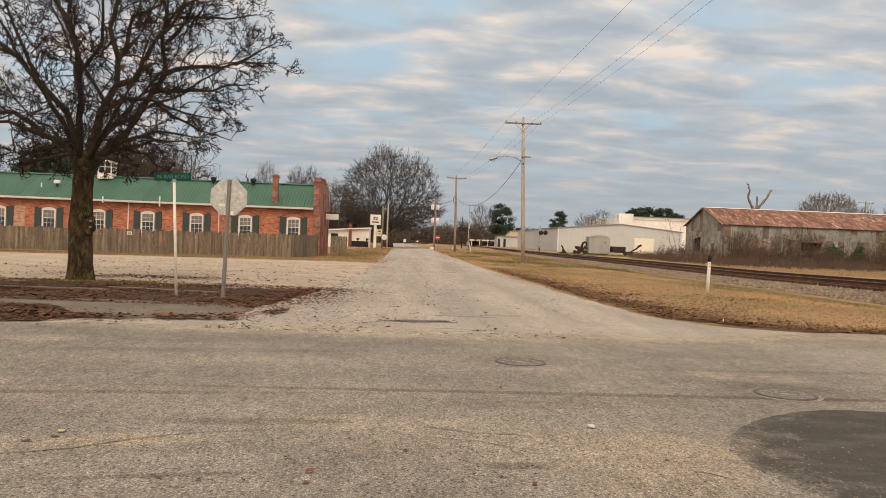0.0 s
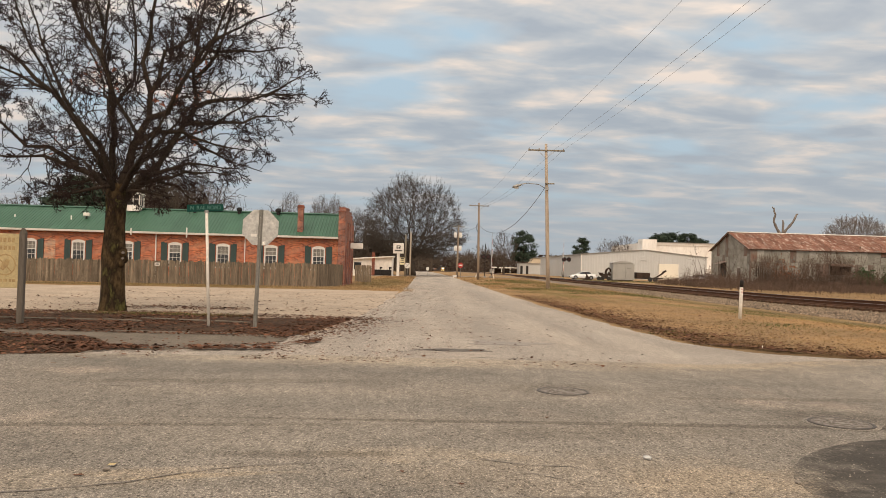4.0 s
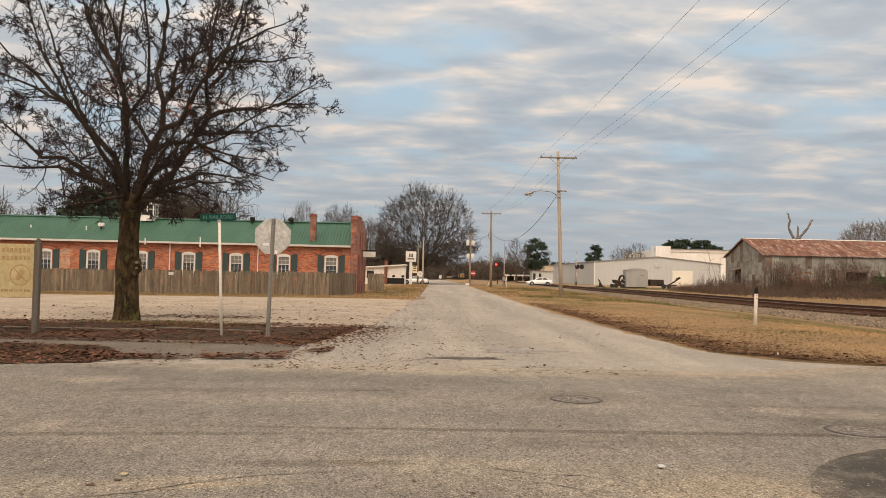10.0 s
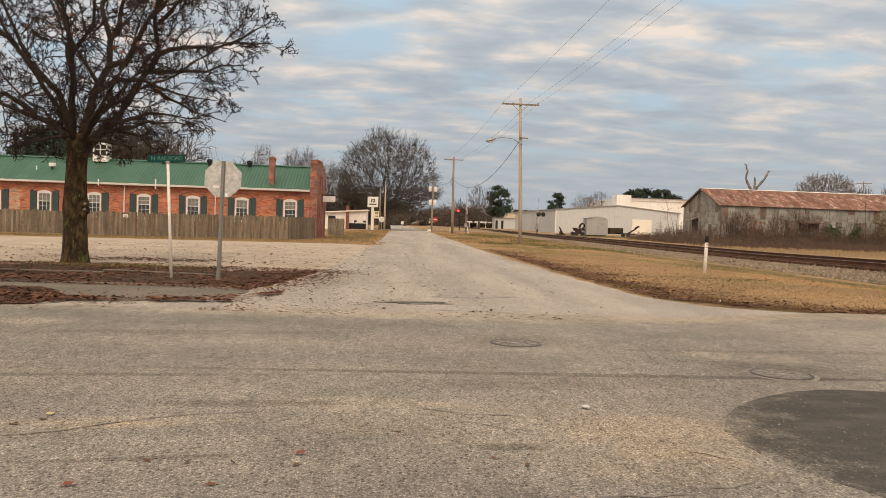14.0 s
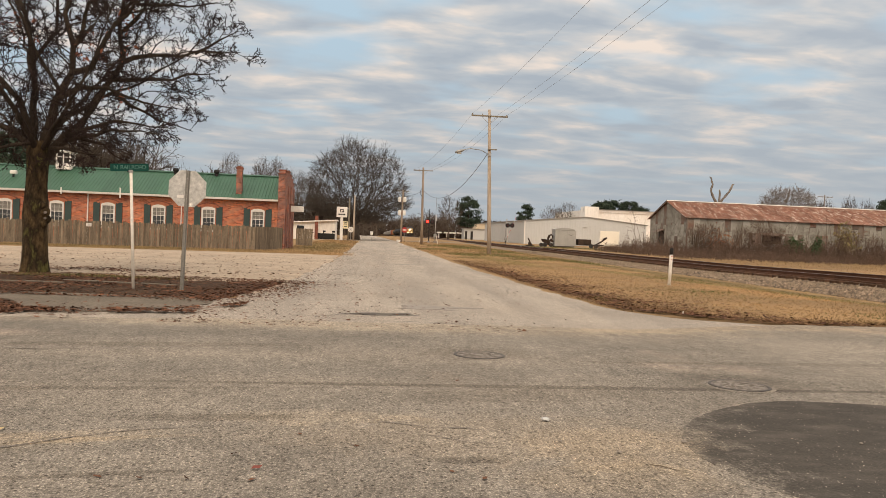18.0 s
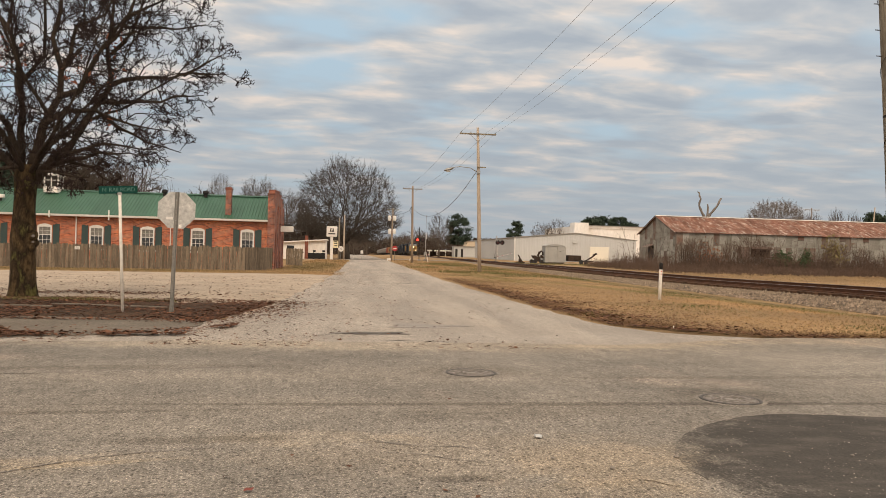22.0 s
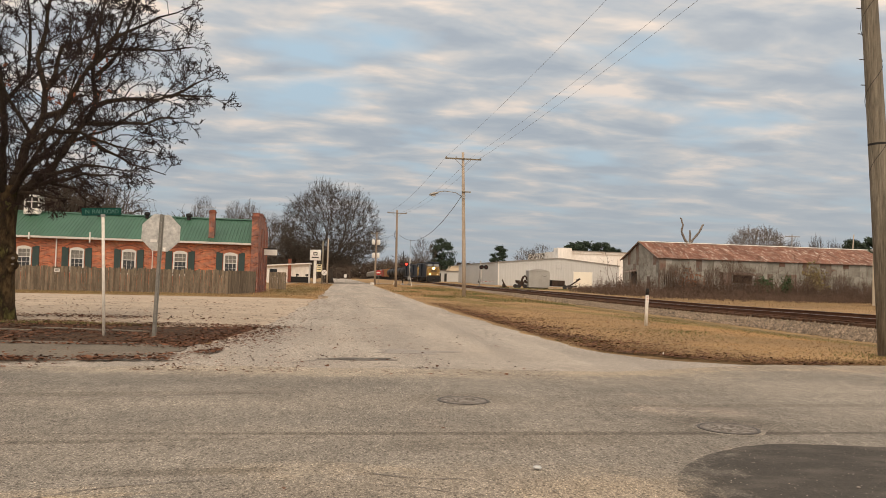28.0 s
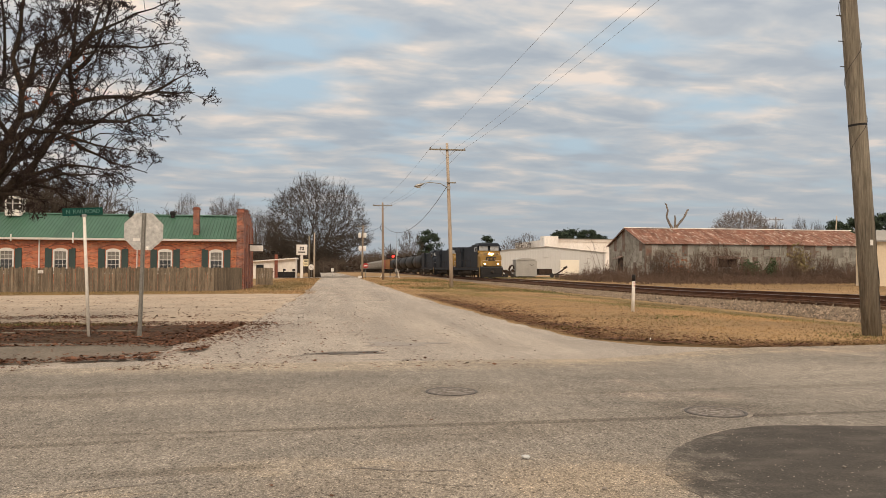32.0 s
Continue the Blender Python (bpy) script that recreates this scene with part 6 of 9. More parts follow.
def fence():
    f = thing("board_fence", pose(0, 0, 0), "weathered grey-brown wooden privacy fence", "fence")
    rng = np.random.RandomState(9)
    boards = []
    for k in range(4):
        s = Shape()
        w, hgt = 0.139, 1.56
        s.prism([(-w / 2, 0, 0), (w / 2, 0, 0), (w / 2, 0, hgt - 0.03), (w / 2 - 0.03, 0, hgt), (-w / 2 + 0.03, 0, hgt), (-w / 2, 0, hgt - 0.03)], (0, 0.02, 0))
        boards.append(s.mesh("board", M_FENCE))
    for k in range(179):
        x = -7.24 - 0.146 * k
        ob = new("board", boards[rng.randint(4)])
        ob.parent = f
        ob.matrix_basis = pose(x, 52.0 + rng.uniform(-0.008, 0.008), float(gz(x, 52)) - 0.03 + rng.uniform(-0.045, 0.045), 0, rng.uniform(-0.9, 0.9), 0) @ Matrix.Diagonal((rng.uniform(0.975, 1.01), 1, rng.uniform(0.98, 1.03), 1))
    for k in range(24):
        ob = new("board", boards[rng.randint(4)])
        ob.parent = f
        ob.matrix_basis = pose(-7.14 + 0.0585 * k, 52.07 + 0.1335 * k, -0.05 + rng.uniform(-0.02, 0.03), 0, 0, 66.3)
    rest = Shape()
    for k in range(190):
        x = -6.36 - 0.146 * (185 + k)
        rest.box((x, 52.01, float(gz(x, 52)) + 0.75 + rng.uniform(-0.02, 0.02)), (0.137, 0.02, 1.56))
    tagged(part("far_boards", rest, M_FENCE, f), kind="stuff")
    for z in (0.35, 1.2):
        part("rail", Shape().prism([(-7.2, 52.03, z), (-7.2, 52.07, z), (-7.2, 52.07, z + 0.09), (-7.2, 52.03, z + 0.09)], (-27, 0, -0.2)), M_FENCE, f)
    for k in range(12):
        x = -7.25 - 2.4 * k
        part("post", Shape().box((x, 52.1, 0.65 + float(gz(x, 52))), (0.1, 0.1, 1.6)), M_FENCE, f)
    part("notice", Shape().box((-17.7, 51.97, 1.20), (0.32, 0.012, 0.2)), M_WHITE, f, "small white notice nailed to the fence")
    part("notice_text", Shape().box((-17.7, 51.962, 1.24), (0.2, 0.004, 0.03)).box((-17.7, 51.962, 1.17), (0.22, 0.004, 0.03)), M_IRON, f)
    g = thing("fence_panel", pose(-5.35, 69.5, 0), "short weathered board fence beside the brick building", "fence")
    for k in range(10):
        ob = new("board", boards[k % 4])
        ob.parent = g
        ob.matrix_basis = pose(0.0 + 0.146 * k - 0.7, 0, -0.05 + 0.01 * (k % 3))
    part("rail", Shape().box((0, 0.05, 1.2), (1.5, 0.05, 0.09)), M_FENCE, g)


brick_building()
fence()


# ---- signs and posts on the corner ----
def stop_sign():
    t = thing("stop_sign", pose(-3.92, 17.67, float(gz(-3.92, 17.67)), 0, 1.3, 4), "back of a stop sign, bare aluminium on a steel post", "road sign")
    s = Shape()
    # flanged channel post
    prof = [(-0.045, 0.0), (-0.028, 0.0), (-0.018, -0.032), (0.018, -0.032), (0.028, 0.0), (0.045, 0.0), (0.045, 0.006), (0.024, 0.006), (0.014, -0.026), (-0.014, -0.026), (-0.024, 0.006), (-0.045, 0.006)]
    s.prism([(x, y, -0.3) for x, y in prof], (0, 0, 2.98))
    post = part("post", s, M_POSTGREY, t, "green-grey steel channel post")
    c, r = (0.0, 0.03, 2.28), 0.43
    oct8 = [(c[0] + r * math.cos(math.pi / 8 + k * math.pi / 4), 0.0, c[2] + r * math.sin(math.pi / 8 + k * math.pi / 4)) for k in range(8)]
    part("sign_plate", Shape().prism([(x, 0.012, z) for x, _, z in oct8], (0, 0.004, 0)), M_SIGNBACK, t, "octagonal plate seen from its scuffed bare back")
    r2 = 0.425
    part("sign_face", Shape().prism([(r2 * math.cos(math.pi / 8 + k * math.pi / 4), 0.017, 2.28 + r2 * math.sin(math.pi / 8 + k * math.pi / 4)) for k in range(8)], (0, 0.002, 0)), M_RED, t, "red front face")
    for z in (2.05, 2.5):
        part("bolt", Shape().tube([(0, -0.04, z), (0, 0.012, z)], 0.012, 8), M_STEEL, t)
    part("sticker", Shape().box((-0.14, 0.009, 2.10), (0.14, 0.002, 0.06)), M_WHITE, t, "small worn label")


def text_part(name, text, size, material, parent, m, label=""):
    cu = bpy.data.curves.new(name, "FONT")
    cu.body, cu.size, cu.extrude, cu.align_x, cu.align_y = text, size, 0.002, "CENTER", "CENTER"
    tmp = bpy.data.objects.new(name, cu)
    me = bpy.data.meshes.new_from_object(tmp)
    bpy.data.objects.remove(tmp)
    bpy.data.curves.remove(cu)
    me.materials.clear()
    me.materials.append(material)
    ob = new(name, me)
    ob.parent = parent
    ob.matrix_basis = m
    if label:
        tagged(ob, label)
    return ob


def street_name_sign():
    t = thing("street_name_sign", pose(-4.985, 17.8, float(gz(-4.985, 17.8)), 0, -2.9, 0), "green street name sign on a dirty white pole", "road sign")
    part("pole", Shape().tube([(0, 0, -0.3), (0, 0, 2.58)], 0.033, 12), M_WHITEPOST, t, smooth=True)
    part("bracket", Shape().box((0, 0, 2.61), (0.09, 0.06, 0.07), None, 0.01), M_STEEL, t)
    blade = part("blade", Shape().box((-0.03, 0, 2.70), (0.82, 0.012, 0.165), None, 0.006), M_SIGNGREEN, t, "green blade with pale lettering")
    x = -0.37
    for ch, w in zip("N RAILROAD", (0.098, 0.06, 0.089, 0.085, 0.034, 0.068, 0.089, 0.098, 0.085, 0.09)):
        if ch != " ":
            text_part("letter", ch, 0.125, M_LETTER, blade, pose(x + w / 2, -0.008, 2.70, 90, 0, 0))
        x += w * 0.86


def notice_board():
    t = thing("notice_board", pose(-10.2, 17.26, 0), "faded yellow painted sign board between dark posts", "sign")
    for x in (1.29, -1.29):
        part("post", Shape().box((x, 0, 0.96), (0.125, 0.125, 2.1), None, 0.012).prism([(x - 0.06, -0.06, 2.0), (x + 0.06, -0.06, 2.0), (x, -0.06, 2.10)], (0, 0.12, 0)), M_POSTWOOD, t)
    b = part("panel", Shape().box((0, 0.0, 1.38), (2.46, 0.04, 1.18), None, 0.008), M_BOARD, t, "weathered yellow panel with worn paint")
    # emblem: ring with a lighter device, and lines of writing worn away
    n = 32
    ring = lambda r: [(0.93 + r * math.cos(2 * math.pi * k / n), -0.0225, 1.29 + r * math.sin(2 * math.pi * k / n)) for k in range(n)]
    part("emblem_ring", Shape().loft([ring(0.235), ring(0.205)], False), M_BOARDINK, b)
    part("slash", Shape().box((0.93, -0.0235, 1.29), (0.42, 0.002, 0.026), pose(0, 0, 0, 0, 45, 0)), M_BOARDINK, b)
    part("emblem", Shape().add([(0.83, -0.0225, 1.2), (0.9, -0.0225, 1.17), (1.0, -0.0225, 1.27), (1.03, -0.0225, 1.4), (0.96, -0.0225, 1.42), (0.86, -0.0225, 1.33)], [(0, 1, 2, 3, 4, 5)]), M_BOARDINK, b)
    rng = np.random.RandomState(2)
    for z, h in ((1.83, 0.10), (1.66, 0.09), (0.95, 0.06)):
        x = 0.55
        while x < 1.15:
            w = rng.uniform(0.05, 0.09)
            part("worn_letter", Shape().box((x, -0.0222, z), (w, 0.003, h)), M_BOARDINK, b)
            x += w + 0.025


def marker_post():
    t = thing("marker_post", pose(10.99, 27.03, 0, 0, 1.6, 0), "white utility marker post with black top", "marker post")
    part("post", Shape().tube([(0, 0, -0.2), (0, 0, 1.12)], 0.058, 14), M_WHITEPOST, t, smooth=True)
    part("cap", Shape().loft([[(r * math.cos(a), r * math.sin(a), z) for a in np.linspace(0, 6.283, 14, endpoint=False)] for z, r in ((1.10, 0.066), (1.30, 0.066), (1.335, 0.05), (1.345, 0.02))]), M_BLACK, t, "black plastic cap", True)
    for z in (0.93, 1.03):
        part("decal", Shape().box((0.0, -0.058, z), (0.05, 0.006, 0.03)), M_RED, t, "faded red writing bars")


stop_sign()
street_name_sign()
notice_board()
marker_post()


# ---- poles, lamps, cables ----
def cable(name, a, b, sag, r, label, parent=None, n=24):
    a, b = Vector(a), Vector(b)
    pts = [a.lerp(b, k / n) - Vector((0, 0, 4 * sag * (k / n) * (1 - k / n))) for k in range(n + 1)]
    ob = part(name, Shape().tube(pts, r, 5), M_WIRE, parent, smooth=True)
    return tagged(ob, label, "cable", "overhead cables") if not parent else ob


def utility_pole(x, y, height, arm, lean=(0.0, 0.0), r=(0.17, 0.11), material=None, label="", turn=0.0):
    t = thing("utility_pole", pose(x, y, float(gz(x, y))), label, "utility pole", "utility poles")
    top = (lean[0], lean[1], height)
    pole = part("pole", Shape().tube([(0, 0, -0.5), tuple(Vector(top) * 0.33), tuple(Vector(top) * 0.66), top], [r[0], r[0] * 0.88 + r[1] * 0.12, (r[0] + r[1]) / 2, r[1]], 14), material or M_POLE, t, smooth=True)
    if arm:
        z, w = arm
        cx = lean[0] * z / height
        ar = part("crossarm", Shape().box((cx, -0.13, z), (w, 0.09, 0.115), pose(0, 0, 0, 0, turn, 0), 0.01), M_POLEGREY, t)
        for d in (-w * 0.47, -w * 0.2, w * 0.47):
            part("insulator", Shape().tube([(cx + d, -0.13, z + 0.05), (cx + d, -0.13, z + 0.17)], [0.035, 0.05], 8), M_CERAMIC, ar)
        for sx in (-1, 1):
            part("brace", Shape().tube([(cx + sx * 0.65, -0.13, z - 0.05), (cx + sx * 0.03, -0.13, z - 0.62)], 0.018, 5), M_STEEL, t)
    return t


p1 = utility_pole(9.98, 62.0, 11.66, (11.12, 2.95), (-0.45, 0), (0.16, 0.105), None, "tall pale wooden utility pole with crossarm and street lamp")
lamp_arm = part("lamp_arm", Shape().tube([(-0.40, -0.1, 8.05), (-1.0, -0.3, 8.35), (-1.9, -0.6, 8.40), (-2.5, -0.8, 8.28)], 0.03, 8), M_STEEL, p1, "thin curved steel bracket", True)
head = part("lamp_head", Shape().loft([[(-2.42 - d, -0.8 + q * math.cos(a), 8.24 - d * 0.28 + 0.75 * q * math.sin(a)) for a in np.linspace(0, 6.283, 10, endpoint=False)] for d, q in ((0.0, 0.05), (0.12, 0.12), (0.4, 0.17), (0.62, 0.15), (0.75, 0.06))]), M_STEEL, lamp_arm, "grey cobra-head street lamp", True)
part("lens", Shape().loft([[(-2.85 + q * math.cos(a), -0.8 + 0.7 * q * math.sin(a), z) for a in np.linspace(0, 6.283, 10, endpoint=False)] for z, q in ((8.02, 0.2), (7.92, 0.15))]), M_LAMPGLASS, head)
part("bracket_plate", Shape().box((-0.33, -0.16, 8.05), (0.3, 0.06, 0.22)), M_STEEL, p1)
part("stub_arm", Shape().box((-0.1, -0.15, 8.45), (0.75, 0.08, 0.09)), M_POLEGREY, p1)
p2 = utility_pole(7.5, 104.7, 10.4, (9.98, 2.6), (-0.15, 0), (0.17, 0.115), M_POLEFAR, "wooden utility pole with crossarm near the crossing")
part("conduit_loop", Shape().tube([(-0.2, -0.15, 7.6), (-0.45, -0.15, 7.2), (-0.42, -0.15, 6.8), (-0.15, -0.15, 6.4)], 0.03, 6), M_BLACK, p2, smooth=True)
utility_pole(86.4, 140, 11.9, (11.5, 3.0), (0.1, 0), (0.14, 0.09), M_DEADWOOD, "pale wooden utility pole with crossarm behind the barn")
utility_pole(98.6, 140, 12.4, None, (0.9, 0), (0.15, 0.10), M_POLE, "pale leaning wooden pole behind the barn")
p3 = utility_pole(5.6, 126.0, 8.5, (8.25, 1.9), (0.1, 0), (0.16, 0.12), M_POLEFAR, "wooden utility pole with white transformers at the crossing")
for dx, z in ((-0.42, 6.9), (0.42, 6.9), (-0.34, 4.75), (0.4, 4.75)):
    tr = part("transformer", Shape().loft([[(dx + q * math.cos(a), -0.05 + q * math.sin(a), z + h) for a in np.linspace(0, 6.283, 12, endpoint=False)] for h, q in ((-0.42, 0.2), (-0.36, 0.25), (0.3, 0.25), (0.4, 0.16))]), M_WHITE, p3, "pale pole-mounted transformer can", True)
    part("bushing", Shape().tube([(dx, -0.05, z + 0.38), (dx, -0.05, z + 0.56)], 0.04, 6), M_CERAMIC, tr)
part("base_box", Shape().box((-0.35, -0.3, 0.15), (0.6, 0.5, 0.4)), M_WHITE, p3, "white box at the foot")
np_pole = utility_pole(12.69, 16.75, 12.2, None, (-0.93, -0.05), (0.215, 0.15), M_POLEGREY, "weathered grey wooden utility pole at the roadside")
part("tag", Shape().box((-0.20, -0.225, 2.17), (0.07, 0.012, 0.13)), M_WHITE, np_pole, "small white number tag")
left_pole = utility_pole(-7.54, 13.02, 10.5, None, (-0.45, 0.05), (0.165, 0.12), M_POLEFAR, "brown wooden utility pole on the corner beside the leaf bank")
part("ground_wire", Shape().tube([(0.13, -0.12, 0.0), (-0.05, -0.11, 4.0), (-0.3, -0.08, 9.5)], 0.008, 4), M_BLACK, left_pole)
no_park = thing("parking_sign", pose(-7.41, 12.855, 1.56, 0, 0, 35), "small white no-parking sign on the corner pole", "sign")
plate = part("plate", Shape().box((0, 0, 0), (0.205, 0.004, 0.42), None, 0.001), M_WHITE, no_park, "white plate with black and red words")
text_part("word", "NO", 0.085, M_BLACK, plate, pose(0, -0.004, 0.07, 90, 0, 0))
text_part("word", "PARKING", 0.043, M_RED, plate, pose(0, -0.004, -0.045, 90, 0, 0))
for z in (-0.18, 0.18):
    part("bolt", Shape().tube([(0, -0.012, z), (0, 0.01, z)], 0.009, 6), M_IRON, no_park)
rng_pole = np.random.RandomState(77)
for k in range(16):
    a, z, ln = radians(rng_pole.uniform(205, 335)), rng_pole.uniform(0.3, 3.2), rng_pole.uniform(0.35, 1.1)
    r2 = 0.2155 - 0.0045 * z
    pts = [(-0.076 * q + r2 * math.cos(a + 0.02 * i), r2 * math.sin(a + 0.02 * i), q) for i, q in enumerate(np.linspace(z, z + ln, 5))]
    part("drying_crack", Shape().tube(pts, [0.001, 0.006, 0.008, 0.006, 0.001], 4), M_DARK, np_pole)
part("band", Shape().tube([(-0.375, -0.02, 4.90), (-0.379, -0.02, 4.95)], 0.205, 14), M_BLACK, np_pole, "thin steel band")
wire = [(-0.076 * z + 0.208 * math.cos(z * 3.6), -0.02 + 0.208 * math.sin(z * 3.6), z) for z in np.linspace(4.2, 9.5, 90)]
part("wound_wire", Shape().tube(wire, 0.006, 4), M_BLACK, np_pole, "thin wire wound up the pole")
for z in (6.3, 6.9, 7.5, 8.1):
    part("step_bolt", Shape().tube([(-z * 0.076 - 0.15, 0, z), (-z * 0.076 - 0.32, 0, z)], 0.012, 5), M_IRON, np_pole)
for x1, x2, z in ((8.15, 8.1, 11.25), (10.2, 10.4, 11.25), (10.95, 10.9, 11.25)):
    cable("power_line", (x1, 61.87, z), (x2, -18, 11.3), 0.75, 0.006, "thin overhead power line along the road")
    cable("power_line", (x1, 61.87, z), (7.4 + (x1 - 9.5) * 0.85, 104.57, 10.1), 0.6, 0.008, "thin overhead power line along the road")
cable("service_cable", (9.65, 61.9, 8.35), (7.5, 104.6, 7.3), 2.2, 0.024, "heavy black service cable sagging between poles")
cable("service_cable", (7.4, 104.6, 7.3), (5.6, 126, 7.6), 0.35, 0.022, "black service cable between poles")


# ---- railway ----
def railway():
    t = thing("railway_track", pose(0, 0, 0), "single railway track with rusty rails on ballast", "railway track", kind="structure")
    rng = np.random.RandomState(12)
    ys = np.concatenate([np.arange(-40, 200, 2.0), np.arange(200, 1240, 20.0)])
    prof = [(-0.075, -0.18), (0.075, -0.18), (0.075, -0.165), (0.012, -0.14), (0.012, -0.045), (0.037, -0.035), (0.037, -0.004), (-0.037, -0.004), (-0.037, -0.035), (-0.012, -0.045), (-0.012, -0.14), (-0.075, -0.165)]
    for off in (-0.755, 0.755):
        r = part("rail", Shape().loft([[(track_x(y) + off + x, y, track_z(y) + cant(y) * (off + 0.755) / 1.51 + z) for x, z in prof] for y in ys]), M_RAIL, t, "brown rusty steel rail")
        part("rail_head", Shape().loft([[(track_x(y) + off + x, y, track_z(y) + cant(y) * (off + 0.755) / 1.51 + z) for x, z in ((-0.034, -0.004), (0.034, -0.004), (0.030, 0.002), (-0.030, 0.002))] for y in ys]), M_RAILTOP, r, "bright worn running surface")
    # ballast bed, flat on the near side, following the line of the track
    rows = []
    for y in np.concatenate([np.arange(-40, 200, 2.0), np.arange(200, 1240, 20.0)]):
        c, zt = track_x(y), track_z(y) - 0.30
        k = cant(y)
        fill = 1.0 - float(step(y, 112, 132))
        row = [(-3.7 + rng.normal(0, 0.25), -0.32), (-3.0 + rng.normal(0, 0.15), -0.20 * fill), (-2.6, -0.175 * fill), (-2.1, -0.155 * fill), (-1.5, -0.12 * fill), (-1.26, -0.04 * fill), (0, 0.07 + k / 2), (1.3, 0.06 + k), (2.2, 0.02 + k * 0.8), (3.0, -0.06), (3.8 + rng.normal(0, 0.2), -0.3)]
        rows.append([(c + x, y, zt * float(np.clip((x + 4.0) / 2.6, 0, 1)) + z) for x, z in row])
    part("ballast_bed", grid_shape(rows), M_BED, t, "grey-tan crushed stone ballast", True)
    tie = Shape().box((0, 0, 0), (2.6, 0.23, 0.17), None, 0.012).mesh("tie", M_TIE)
    for k in range(295):
        y = 14 + 0.52 * k
        ob = new("tie", tie)
        ob.parent = t
        ob.matrix_basis = pose(track_x(y) + rng.normal(0, 0.03), y, track_z(y) - 0.30 + 0.03 + cant(y) / 2, 0, -math.degrees(math.atan(cant(y) / 1.51)), rng.normal(0, 0.6))
    plates = Shape()
    for k in range(90):
        y = 14 + 0.52 * k
        for off in (-0.755, 0.755):
            plates.box((21.35 + off, y, track_z(y) - 0.182 + cant(y) * (off + 0.755) / 1.51), (0.36, 0.19, 0.022))
    tagged(part("tie_plates", plates, M_RAIL, t), kind="stuff")
    # loose stones
    n = 30000
    xs = 21.35 + np.where(rng.rand(n) < 0.88, -1.42 - 2.8 * rng.rand(n) ** 2.0, rng.uniform(-1.2, 2.6, n))
    ys2 = 14 + 76 * rng.rand(n) ** 1.6
    zz = np.interp(xs - 21.35, [-4.6, -3.8, -3.0, -2.2, -1.5, -1.26, 0, 1.3, 2.2, 3.0], [-0.19, -0.185, -0.175, -0.16, -0.12, -0.04, 0.12, 0.16, 0.09, -0.06])
    zz = zz + 0.13 * (1 - step(ys2, 26, 47)) * np.clip((xs - 17.35) / 2.6, 0, 1)
    base = np.array([(1, 0, 0), (-0.5, 0.87, 0), (-0.5, -0.87, 0), (0.1, 0, 0.9), (0, 0, -0.7)])
    size = rng.uniform(0.03, 0.085, n)
    ang = rng.uniform(0, 6.28, n)
    pts = base[None] * size[:, None, None] * rng.uniform(0.6, 1.3, (n, 5, 3))
    ca, sa = np.cos(ang)[:, None], np.sin(ang)[:, None]
    v = np.stack([pts[..., 0] * ca - pts[..., 1] * sa, pts[..., 0] * sa + pts[..., 1] * ca, pts[..., 2]], -1) + np.stack([xs, ys2, zz + size * 0.3], -1)[:, None]
    f = np.array([(0, 1, 3), (1, 2, 3), (2, 0, 3), (1, 0, 4), (2, 1, 4), (0, 2, 4)])
    f = (f[None] + np.arange(n)[:, None, None] * 5).reshape(-1, 3)
    tagged(raw("ballast_stones", v.reshape(-1, 3), f, M_BALLAST, t), "loose angular ballast stones", kind="stuff")
    # boards of the level crossing
    for k, x in enumerate((-1.25, -0.38, 0.38, 1.25)):
        part("crossing_panel", Shape().box((21.35 + x, 140, 0.20), (0.55 if abs(x) > 1 else 0.7, 7.2, 0.08)), M_TIE, t)


def grid_shape(rows):
    s = Shape()
    m = len(rows[0])
    s.add([p for r in rows for p in r], [(i * m + k, i * m + k + 1, (i + 1) * m + k + 1, (i + 1) * m + k) for i in range(len(rows) - 1) for k in range(m - 1)])
    return s


